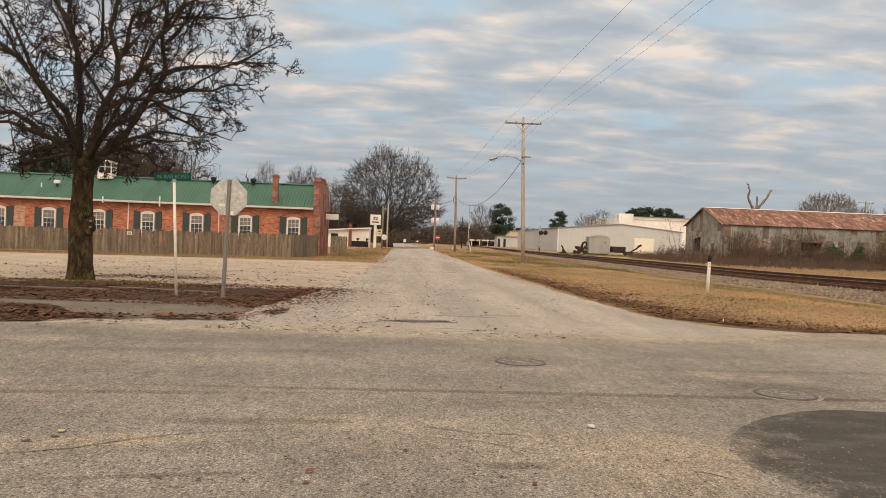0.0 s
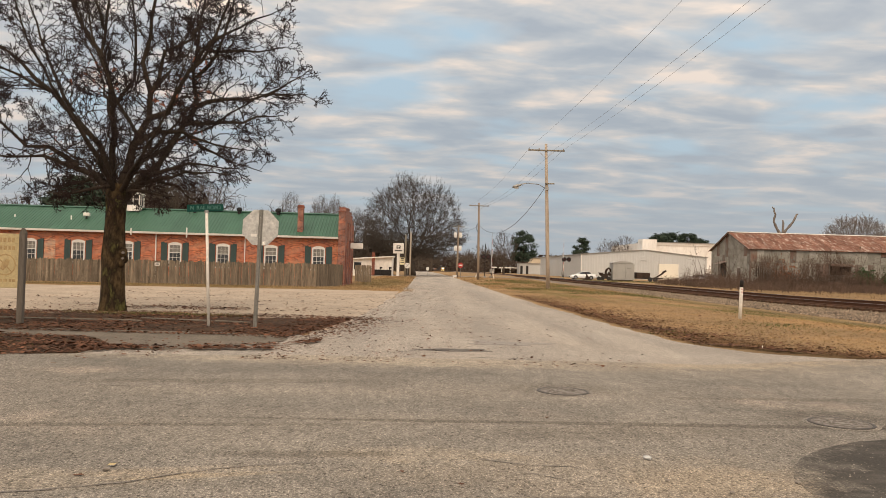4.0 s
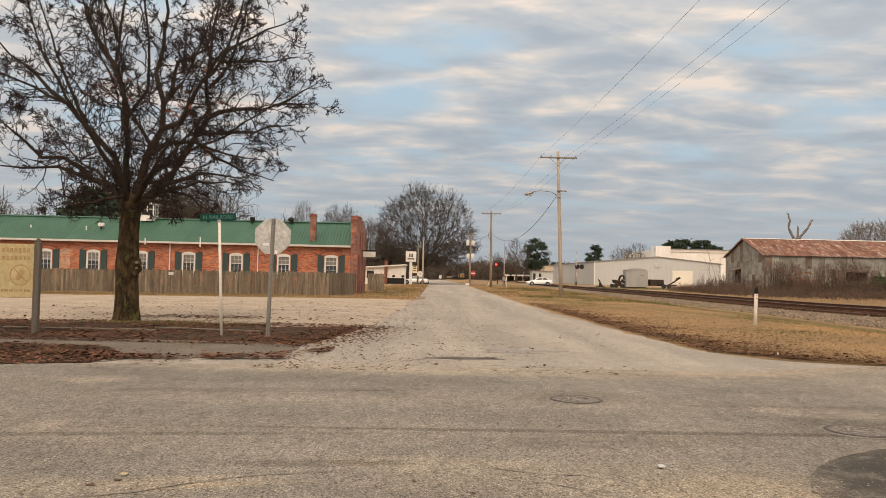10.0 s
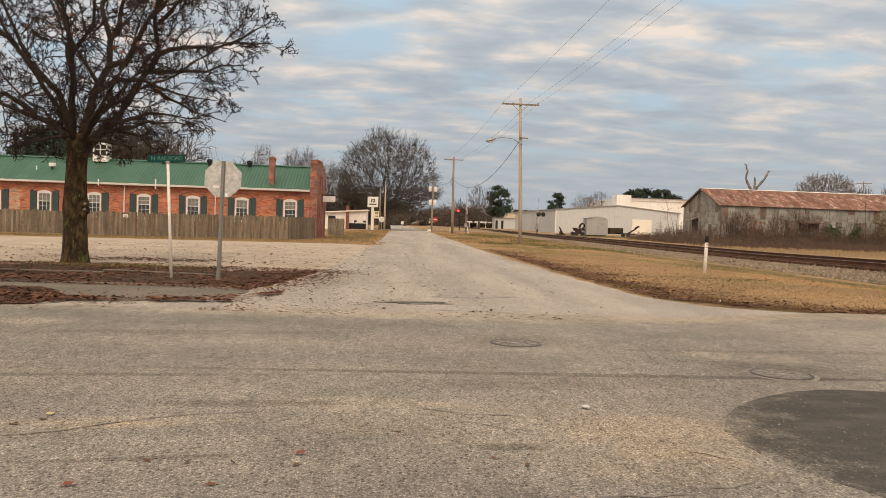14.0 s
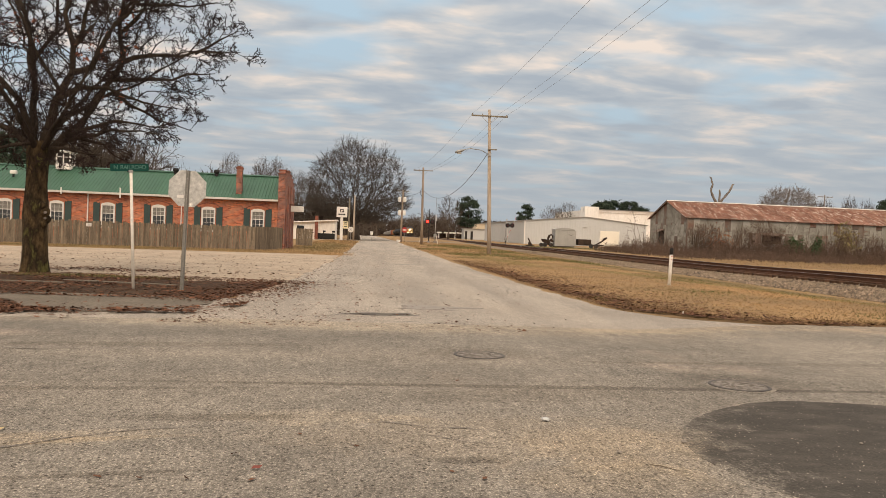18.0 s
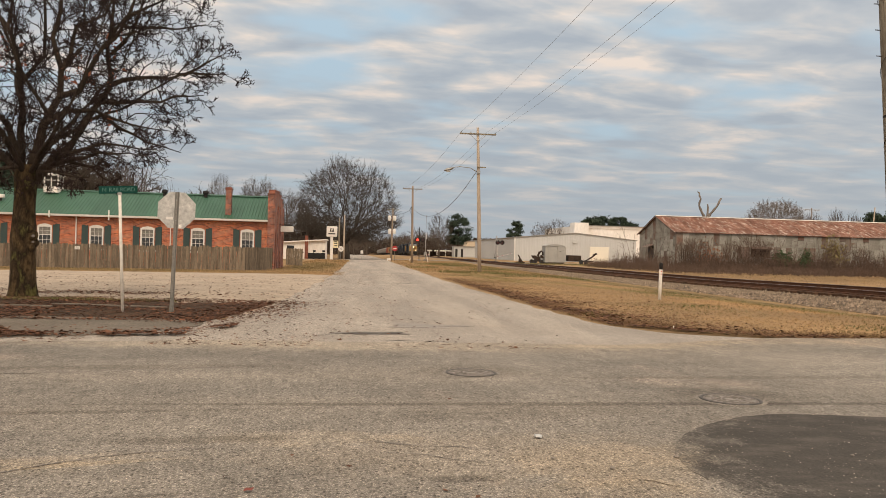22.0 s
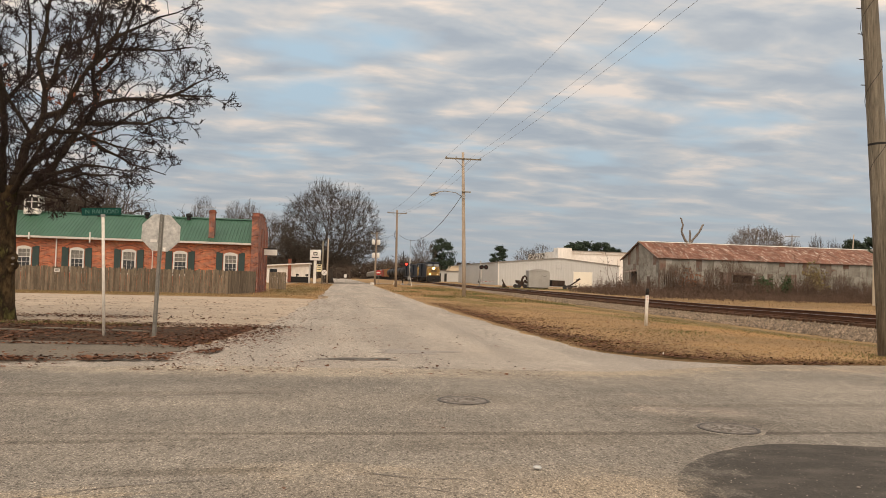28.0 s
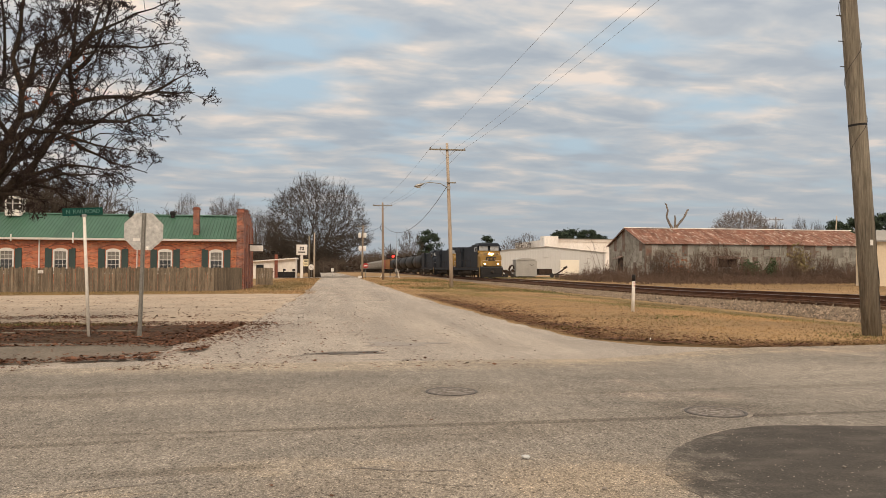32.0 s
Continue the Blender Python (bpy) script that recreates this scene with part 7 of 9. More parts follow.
def crossing_signal(x, y, side, label):
    """Flashers on a mast with a gate arm; returns the arm and the lenses, the right-hand one last."""
    t = thing("crossing_signal", pose(x, y, float(gz(x, y))), label, "crossing signal", "level crossing signals")
    part("base", Shape().box((0, 0, 0.1), (0.6, 0.6, 0.4), None, 0.03), M_CONC, t)
    part("mast", Shape().tube([(0, 0, 0.2), (0, 0, 4.6)], 0.065, 10), M_STEEL, t, "aluminium mast", True)
    part("crossbuck", Shape().box((0.10, 0, 4.15), (0.02, 1.2, 0.2), pose(0, 0, 0, 45, 0, 0)).box((0.12, 0, 4.15), (0.02, 1.2, 0.2), pose(0, 0, 0, -45, 0, 0)), M_WHITE, t, "crossed boards seen edge-on")
    cross = part("lamp_bar", Shape().tube([(-1.0 * side - 0.4, -0.1, 3.5), (0.35, -0.1, 3.5)], 0.03, 8), M_BLACK, t)
    lenses = []
    for dx in (-1.0 * side - 0.35, -1.0 * side + 0.45):
        n = 18
        ring = lambda r, yy: [(dx + r * math.cos(2 * math.pi * k / n), yy, 3.5 + r * math.sin(2 * math.pi * k / n)) for k in range(n)]
        back = part("lamp_backing", Shape().loft([ring(0.40, -0.13), ring(0.40, -0.15)]), M_BLACK, cross, "black round lamp backing")
        part("lamp_hood", Shape().loft([ring(0.20, -0.15), ring(0.21, -0.33)], False), M_BLACK, back)
        lens = new("lamp_lens", disc_two_sided(0.19))
        lens.parent = cross
        lens.matrix_basis = pose(dx, -0.24, 3.5)
        lenses.append(lens)
    part("control_box", Shape().box((0.0, -0.1, 1.15), (0.5, 0.35, 0.6), None, 0.03), M_STEEL, t)
    arm = new("gate_arm")
    arm.parent = t
    arm.matrix_basis = pose(0.1, 0.1, 1.1)
    for k in range(8):
        part("gate_segment", Shape().box((0.16, 0, 0.5 + 0.72 * k), (0.05, 0.035, 0.72)), M_WHITE if k % 2 else M_RED, arm)
    part("counterweight", Shape().box((0.16, 0, -0.45), (0.25, 0.12, 0.5), None, 0.03), M_BLACK, arm)
    part("pivot", Shape().tube([(0.05, 0, 0), (0.27, 0, 0)], 0.12, 10), M_STEEL, arm)
    return t, arm, lenses


def disc_two_sided(r):
    """A lens that is dark red on one side and lit on the other."""
    n = 18
    s = Shape()
    a = [(r * math.cos(2 * math.pi * k / n), -0.012, r * math.sin(2 * math.pi * k / n)) for k in range(n)]
    s.add(a, [tuple(range(n))])
    s.add([(x, 0.012, z) for x, _, z in a], [tuple(range(n - 1, -1, -1))])
    s.add(a + [(x, 0.012, z) for x, _, z in a], [(k, (k + 1) % n, n + (k + 1) % n, n + k) for k in range(n)])
    me = s.mesh("lamp_lens", M_LENS)
    me.materials.append(G_SIGNAL)
    me.polygons[1].material_index = 1
    return me


railway()
signal_a, gate_a, (lens_b, lens_a) = crossing_signal(11.35, 128.0, 1.0, "level crossing signal with red flashers beside the road")
gate_b = crossing_signal(24.2, 133.6, -0.6, "level crossing signal beyond the track")[1]
part("antenna", Shape().tube([(0, 0, 4.5), (0.03, 0, 7.6)], [0.04, 0.025], 6), M_STEEL, signal_a, "thin pale antenna mast")
sig_pole = thing("signal_mast", pose(10.35, 128.6, 0), "thin dark steel mast beside the crossing signal", "mast")
part("mast", Shape().tube([(0, 0, 0), (0, 0, 5.6)], 0.07, 8), M_BLACK, sig_pole, smooth=True)
part("base", Shape().box((0, 0, 0.15), (0.4, 0.4, 0.3)), M_STEEL, sig_pole)


# ---- barn ----
def barn():
    b = thing("rusty_barn", pose(0, 0, 0), "old barn of weathered sheet metal with rusted roof", "barn")
    x0, x1, y0, y1, ym, eave, ridge = 40.5, 73.6, 95.0, 107.9, 101.4, 4.98, 7.22
    rng = np.random.RandomState(14)

    def sheet_mesh(w, h, name, material, waves=9):
        prof = [(w * k / (2 * waves), 0.018 * (-1) ** k) for k in range(2 * waves + 1)]
        s = Shape()
        n = len(prof)
        s.add([(x, z, q) for q in (0, h) for x, z in prof], [(i, i + 1, n + i + 1, n + i) for i in range(n - 1)])
        return s.mesh(name, material)
    body = Shape()
    body.prism([(x0 + 0.12, y0 + 0.12, 0), (x0 + 0.12, y1 - 0.12, 0), (x0 + 0.12, y1 - 0.12, eave - 0.1), (x0 + 0.12, ym, ridge - 0.14), (x0 + 0.12, y0 + 0.12, eave - 0.1)], (x1 - x0 - 0.24, 0, 0))
    part("frame", body, M_DARK, b)
    # long wall towards the street: two tiers of sheets
    wall = new("long_wall")
    wall.parent = b
    galv = [sheet_mesh(0.84, 1.72, "wall_sheet", m, 7) for m in (M_GALV, M_GALV, M_RUSTWALL)]
    for tier in range(3):
        for k in range(40):
            x = x0 + k * 0.82
            if tier == 2 and k in (20, 27, 31):
                continue
            ob = new("wall_sheet", galv[rng.choice([0, 1, 2] if rng.rand() < (0.25, 0.5, 0.3)[tier] else [0, 1])])
            ob.parent = wall
            ob.matrix_basis = pose(x, y0 - 0.02 - 0.015 * tier, tier * 1.64 + rng.uniform(-0.03, 0.03), rng.normal(0, 0.15), rng.normal(0, 0.25), 0)
    for k in (20, 27, 31):
        part("wall_sheet", Shape().box((x0 + k * 0.82 + 0.42, y0, 4.6), (0.8, 0.03, 0.6)), M_RUSTWALL, wall)
        part("wall_sheet", Shape().box((x0 + k * 0.82 + 0.42, y0, 3.75), (0.8, 0.03, 1.0)), M_GALV, wall)
    lean = part("awning", Shape().box((x0 + 11.3, y0 - 0.45, 3.15), (2.9, 0.9, 0.06), pose(0, 0, 0, 20, 0, 0)), M_RUSTWALL, wall, "rusted awning over a boarded opening")
    part("opening", Shape().box((x0 + 11.3, y0 - 0.04, 2.5), (2.6, 0.05, 1.1)), M_MACHINE, lean)
    part("window", Shape().box((x0 + 1.1, y0 - 0.045, 2.1), (0.9, 0.04, 1.3)), M_DARK, wall, "dark broken window")
    for dx in (0.85, 1.1, 1.35):
        part("window_slat", Shape().box((x0 + dx, y0 - 0.075, 2.1), (0.07, 0.03, 1.4)), M_GALV, wall)
    # gable towards the track
    gable = new("gable_wall")
    gable.parent = b
    for k in range(13):
        y = y1 - (k + 1) * 0.992
        h = eave + (ridge - eave) * (1 - abs((y + 0.5) - ym) / (ym - y0))
        s = Shape()
        ya, yb = y, y + 0.985
        top = lambda q: eave + (ridge - eave) * (1 - abs(q - ym) / (ym - y0)) - 0.04
        cuts = [0.0, rng.uniform(1.9, 2.6), rng.uniform(3.9, 4.4), None]
        for c in range(3):
            z0 = cuts[c]
            za, zb = (cuts[c + 1], cuts[c + 1]) if c < 2 else (top(ya), top(yb))
            m = M_RUSTWALL if ((c == 2 and rng.rand() < 0.3) or rng.rand() < 0.10) else M_GALV
            ws = Shape()
            n = 10
            pts = []
            for j in range(n + 1):
                q = ya + (yb - ya) * j / n
                pts.append((x0 - 0.02 - 0.012 * c + 0.016 * (-1) ** j, q, z0))
                pts.append((x0 - 0.02 - 0.012 * c + 0.016 * (-1) ** j, q, za + (zb - za) * j / n))
            ws.add(pts, [(2 * j, 2 * j + 1, 2 * j + 3, 2 * j + 2) for j in range(n)])
            part("wall_sheet", ws, m, gable)
    part("opening", Shape().box((x0 - 0.06, 103.4, 2.2), (0.05, 1.9, 1.8)), M_DARK, gable, "dark open loading door")
    part("hood", Shape().box((x0 - 0.5, 103.4, 3.2), (1.0, 2.2, 0.06), pose(0, 0, 0, 0, -22, 0)), M_RUSTWALL, gable, "sagging rusty door hood")
    part("corner_trim", Shape().box((x0 - 0.05, y0 - 0.05, 2.5), (0.14, 0.14, 5.0)), M_RUSTWALL, gable)
    # roof of overlapping rusted sheets
    roof = new("roof")
    roof.parent = b
    length = math.hypot(ym - y0 + 0.35, ridge - eave) + 0.1
    slope = math.degrees(math.atan2(ridge - eave, ym - y0))
    rm = sheet_mesh(0.86, length / 3 + 0.12, "roof_sheet", M_RUSTROOF)
    for side in (1, -1):
        for row in range(3):
            for k in range(40):
                ob = new("roof_sheet", rm)
                ob.parent = roof
                q = row * length / 3
                c, s2 = math.cos(radians(slope)), math.sin(radians(slope))
                z = eave - 0.12 + q * s2 + 0.02 * row
                if side == 1:
                    ob.matrix_basis = pose(x0 - 0.35 + k * 0.84, y0 - 0.35 + q * c, z, slope - 90 + 0 + rng.normal(0, 0.25), 0, 0) @ pose(0, 0, 0, 0, 0, 0)
                else:
                    ob.matrix_basis = pose(x0 - 0.35 + (k + 1) * 0.84, y1 + 0.35 - q * c, z, slope - 90, 0, 180)
    part("ridge_cap", Shape().prism([(x0 - 0.35, ym - 0.3, ridge + 0.0), (x0 - 0.35, ym, ridge + 0.12), (x0 - 0.35, ym + 0.3, ridge + 0.0)], (x1 - x0 + 0.9, 0, 0)), M_WHITEPOST, roof, "pale flaking ridge cap")
    part("eave_board", Shape().box(((x0 + x1) / 2, y0 - 0.12, eave - 0.13), (x1 - x0 + 0.2, 0.06, 0.14)), M_RUSTWALL, roof)
    for ya, yb in ((y0 - 0.2, ym), (ym, y1 + 0.2)):
        za, zb = (eave - 0.1, ridge) if yb == ym else (ridge, eave - 0.1)
        part("barge_board", Shape().prism([(x0 - 0.36, ya, za - 0.14), (x0 - 0.36, yb, zb - 0.14), (x0 - 0.36, yb, zb), (x0 - 0.36, ya, za)], (0.05, 0, 0)), M_RUSTWALL, roof)


# ---- other buildings ----
def ribbed(p0, p1, z0, tops, pitch=0.5, depth=0.022):
    """A ribbed metal wall from p0 to p1; tops: height as a function of 0 to 1."""
    s = Shape()
    p0, p1 = Vector((*p0, 0)), Vector((*p1, 0))
    d = p1 - p0
    nrm = Vector((d.y, -d.x, 0)).normalized()
    n = max(2, int(d.length / pitch))
    cols = []
    for k in range(n):
        for u, o in ((0.0, 0.0), (0.78, 0.0), (0.84, depth), (0.94, depth)):
            t = (k + u) / n
            q = p0 + d * t + nrm * o
            cols.append((q.x, q.y, tops(t)))
    cols.append((p1.x, p1.y, tops(1.0)))
    pts = [(x, y, z0) for x, y, _ in cols] + cols
    m = len(cols)
    s.add(pts, [(i, i + 1, m + i + 1, m + i) for i in range(m - 1)])
    return s


def metal_building():
    b = thing("metal_warehouse", pose(0, 0, 0), "long pale grey metal warehouse with low gable", "building")
    x0, x1, y0, y1, xm = 30.9, 55.5, 150.0, 202.0, 43.2
    eave, peak = 4.85, 5.95
    top = lambda t: eave + (peak - eave) * (1 - abs(t - 0.5) * 2)
    for k in range(4):
        a, c = x0 + (x1 - x0) * k / 4, x0 + (x1 - x0) * (k + 1) / 4
        part("gable_wall", ribbed((a, y0), (c, y0), 0.0, lambda t, k=k: top((k + t) / 4)), M_SIDING, b)
    for k in range(4):
        a, c = y1 + (y0 - y1) * k / 4, y1 + (y0 - y1) * (k + 1) / 4
        part("side_wall", ribbed((x0, a), (x0, c), 0.0, lambda t: eave), M_SIDING, b)
    part("side_wall", ribbed((x1, y0), (x1, y1), 0.0, lambda t: eave, 2.0), M_SIDING, b)
    part("roof", Shape().prism([(x0 - 0.2, y0 - 0.2, eave - 0.05), (xm, y0 - 0.2, peak + 0.0), (x1 + 0.2, y0 - 0.2, eave - 0.05), (x1 + 0.2, y0 - 0.2, eave + 0.1), (xm, y0 - 0.2, peak + 0.16), (x0 - 0.2, y0 - 0.2, eave + 0.1)], (0, y1 - y0 + 0.4, 0)), M_GREYROOF, b)
    d = part("roll_door", Shape().box((48.0, y0 - 0.06, 1.87), (3.75, 0.08, 3.1)), M_ROLLDOOR, b, "cream roll-up door")
    for k in range(10):
        part("door_slat", Shape().box((48.0, y0 - 0.115, 0.5 + 0.31 * k), (3.7, 0.03, 0.27)), M_ROLLDOOR, d)
    for dx in (-1.95, 1.95):
        part("door_jamb", Shape().box((48.0 + dx, y0 - 0.1, 1.9), (0.14, 0.14, 3.2)), M_WHITE, d)
    part("vent", Shape().box((43.0, y0 - 0.08, 4.35), (0.95, 0.1, 0.8), None, 0.03), M_SIDING, b, "pale louvred vent")
    part("corner_trim", Shape().box((x0 - 0.03, y0 - 0.05, 2.4), (0.2, 0.14, 4.85)), M_WHITE, b)
    part("downspout", Shape().tube([(x0 - 0.1, 168, 0.2), (x0 - 0.1, 168, 4.7)], 0.07, 6), M_WHITE, b)
    w = thing("white_warehouse", pose(0, 0, 0), "large white flat-roofed warehouse in the distance", "building")
    part("wall", Shape().box((76, 205, 4.4), (44, 30, 9.2)), M_WHITEWALL, w)
    part("parapet", Shape().box((76, 190.0, 8.9), (44.4, 0.5, 0.6)), M_WHITEWALL, w)
    part("stair_tower", Shape().box((55.6, 190.5, 4.9), (3.6, 4.0, 9.9)), M_WHITEWALL, w, "taller white corner block")
    part("roof_edge", Shape().box((76, 189.85, 9.25), (44.4, 0.7, 0.12)), M_GREYROOF, w)
    g = thing("low_shed", pose(0, 0, 0), "long low white shed with open bays by the track", "building")
    part("wall", Shape().box((32.2, 233, 1.4), (6.4, 6, 4.0)), M_SIDING, g)
    part("roof", Shape().box((32.2, 233, 3.45), (6.7, 6.6, 0.2)), M_GREYROOF, g)
    for x in (29.6, 31.3):
        part("door", Shape().box((x, 229.97, 1.3), (0.7, 0.08, 2.8)), M_DARK, g)
    k = thing("open_pavilion", pose(0, 0, 0), "low open shelter with white roof edge", "shelter")
    part("roof", Shape().box((30.0, 277, 2.1), (9.6, 5.0, 0.5)), M_WHITE, k)
    for x in (25.6, 28.4, 31.4, 34.4):
        part("post", Shape().box((x, 274.8, 0.8), (0.25, 0.25, 2.4)), M_WHITE, k)
    part("back_wall", Shape().box((30.0, 279.3, 0.8), (9.2, 0.2, 2.4)), M_MACHINE, k)
    pk = thing("pink_building", pose(0, 0, 0), "far low building of pinkish stucco", "building")
    part("wall", Shape().box((38.6, 262, 1.5), (4.5, 8, 8)), M_BEIGE, pk)
    part("roof", Shape().box((38.6, 262, 5.6), (4.8, 8.4, 0.3)), M_GREYROOF, pk)
    e = thing("beige_building", pose(0, 0, 0), "plain beige building with grey metal roof", "building")
    part("front_wall", ribbed((53.4, 70.0), (86.0, 70.0), -0.1, lambda t: 4.5, 0.4, 0.012), M_BEIGE, e)
    part("end_wall", Shape().prism([(53.4, 70.0, -0.1), (53.4, 72.2, -0.1), (53.4, 72.2, 5.4), (53.4, 70.0, 4.45)], (0.1, 0, 0)), M_BEIGE, e)
    part("back_wall", Shape().box((69.7, 72.25, 2.65), (32.6, 0.1, 5.5)), M_BEIGE, e)
    part("roof", Shape().prism([(53.2, 69.7, 4.45), (53.2, 69.7, 4.6), (53.2, 72.4, 5.72), (53.2, 72.4, 5.55)], (33.0, 0, 0)), M_GREYROOF, e)
    part("gutter", Shape().box((69.7, 69.64, 4.5), (33.0, 0.12, 0.16)), M_STEEL, e)
    part("base_strip", Shape().box((69.7, 69.96, 0.03), (32.6, 0.05, 0.2)), M_BEIGE, e)


def cabinet():
    c = thing("storage_cabinet", pose(34.9, 135.5, 0.1), "tall grey steel storage cabinet with curved roof", "cabinet")
    w, d, h = 3.5, 2.6, 3.0
    part("body", Shape().box((0, 0, h / 2 + 0.1), (w, d, h), None, 0.04), M_CABINET, c)
    ro = [(w / 2 * (2 * k / 12 - 1) * 1.03, -d / 2 - 0.08, h + 0.08 + 0.32 * (1 - (2 * k / 12 - 1) ** 2)) for k in range(13)]
    part("roof", Shape().prism(ro + [(w / 2 * 1.03, -d / 2 - 0.08, h), (-w / 2 * 1.03, -d / 2 - 0.08, h)], (0, d + 0.16, 0)), M_CABINET, c)
    for sx in (-0.42, 1.22):
        dr = part("door", Shape().box((sx, -d / 2 - 0.03, 1.55), (1.58, 0.05, 2.7), None, 0.01), M_CABINET, c)
        part("handle", Shape().box((sx + (0.6 if sx < 0 else -0.6), -d / 2 - 0.08, 1.5), (0.08, 0.06, 0.3)), M_STEEL, dr)
    part("skid", Shape().box((0, 0, 0.06), (w, d, 0.14)), M_MACHINE, c)
    part("emblem", Shape().box((0.9, -d / 2 - 0.06, 2.15), (0.5, 0.01, 0.05), pose(0, 0, 0, 0, 30, 0)).box((1.25, -d / 2 - 0.06, 2.15), (0.5, 0.01, 0.05), pose(0, 0, 0, 0, -30, 0)), M_IRON, c)


def machinery():
    """Rusty farm and grading implements parked by the cabinet."""
    a = thing("rusty_implement", pose(31.4, 135.3, 0.0), "rusty farm implement with folded boom and small wheels", "machinery", "parked implements")
    part("engine", Shape().box((0.55, 0, 0.85), (1.0, 0.8, 0.75), None, 0.06), M_MACHINE, a)
    part("chassis", Shape().box((0.35, 0, 0.45), (2.1, 0.8, 0.22)), M_MACHINE, a)
    part("hopper", Shape().loft([[(-0.25, -0.3, 0.9), (0.15, -0.3, 0.9), (0.15, 0.3, 0.9), (-0.25, 0.3, 0.9)], [(-0.45, -0.4, 1.4), (0.3, -0.4, 1.4), (0.3, 0.4, 1.4), (-0.45, 0.4, 1.4)]]), M_MACHINE, a)
    part("boom", Shape().tube([(0.9, 0, 0.9), (0.75, 0, 1.5), (0.95, 0, 2.0), (1.25, 0, 2.2), (1.55, 0, 2.0), (1.6, 0, 1.5)], [0.17, 0.19, 0.2, 0.19, 0.16, 0.12], 7), M_MACHINE, a, smooth=True)
    part("bucket", Shape().loft([[(1.5 + 0.34 * math.cos(q), y, 1.25 + 0.34 * math.sin(q)) for q in np.linspace(2.2, 5.6, 8)] for y in (-0.4, 0.4)]), M_MACHINE, a)
    rods = np.random.RandomState(41)
    for k in range(12):
        x, z = rods.uniform(-0.5, 1.3), rods.uniform(0.4, 1.2)
        part("rod", Shape().tube([(x, -0.45, z), (x + rods.normal(0, 0.45), -0.42, z + rods.uniform(0.1, 0.7))], 0.05, 5), M_MACHINE, a)
    for x in (-0.55, 0.1, 1.2):
        wheel = part("wheel", Shape().tube([(x, -0.6, 0.36), (x, -0.35, 0.36)], 0.36, 16), M_TYRE, a)
        part("hub", Shape().tube([(x, -0.63, 0.36), (x, -0.58, 0.36)], 0.15, 10), M_MACHINE, wheel)
    b = thing("rusty_implement", pose(28.6, 135.6, 0.0), "small rusty hoist frame leaning on the ground", "machinery", "parked implements")
    part("strut", Shape().tube([(0.0, 0, 1.35), (0.85, 0, 0.1)], 0.10, 6), M_MACHINE, b)
    part("strut", Shape().tube([(0.1, 0, 0.1), (0.3, 0, 1.0), (0.0, 0, 1.45)], 0.10, 6), M_MACHINE, b)
    part("block", Shape().box((0.35, 0, 0.45), (0.5, 0.4, 0.5), None, 0.05), M_MACHINE, b)
    part("foot", Shape().box((0.4, 0, 0.1), (1.5, 0.6, 0.2)), M_MACHINE, b)
    c = thing("utility_trailer", pose(39.6, 135.6, 0.0), "dark utility trailer with raised tongue and box", "trailer")
    part("box", Shape().box((-0.9, 0, 1.05), (2.4, 1.5, 1.1), None, 0.03), M_MACHINE, c)
    part("bed", Shape().box((0.8, 0, 0.62), (3.6, 1.5, 0.2)), M_MACHINE, c)
    part("tongue", Shape().tube([(1.4, 0, 0.7), (2.4, 0, 1.3), (3.2, 0, 1.95)], [0.12, 0.14, 0.16], 7), M_MACHINE, c, smooth=True)
    part("jack", Shape().box((3.0, 0, 1.85), (0.7, 0.4, 0.3), pose(0, 0, 0, 0, -25, 0)), M_MACHINE, c)
    for x in (0.3, 1.2):
        part("wheel", Shape().tube([(x, -0.85, 0.42), (x, -0.65, 0.42)], 0.40, 16), M_TYRE, c)


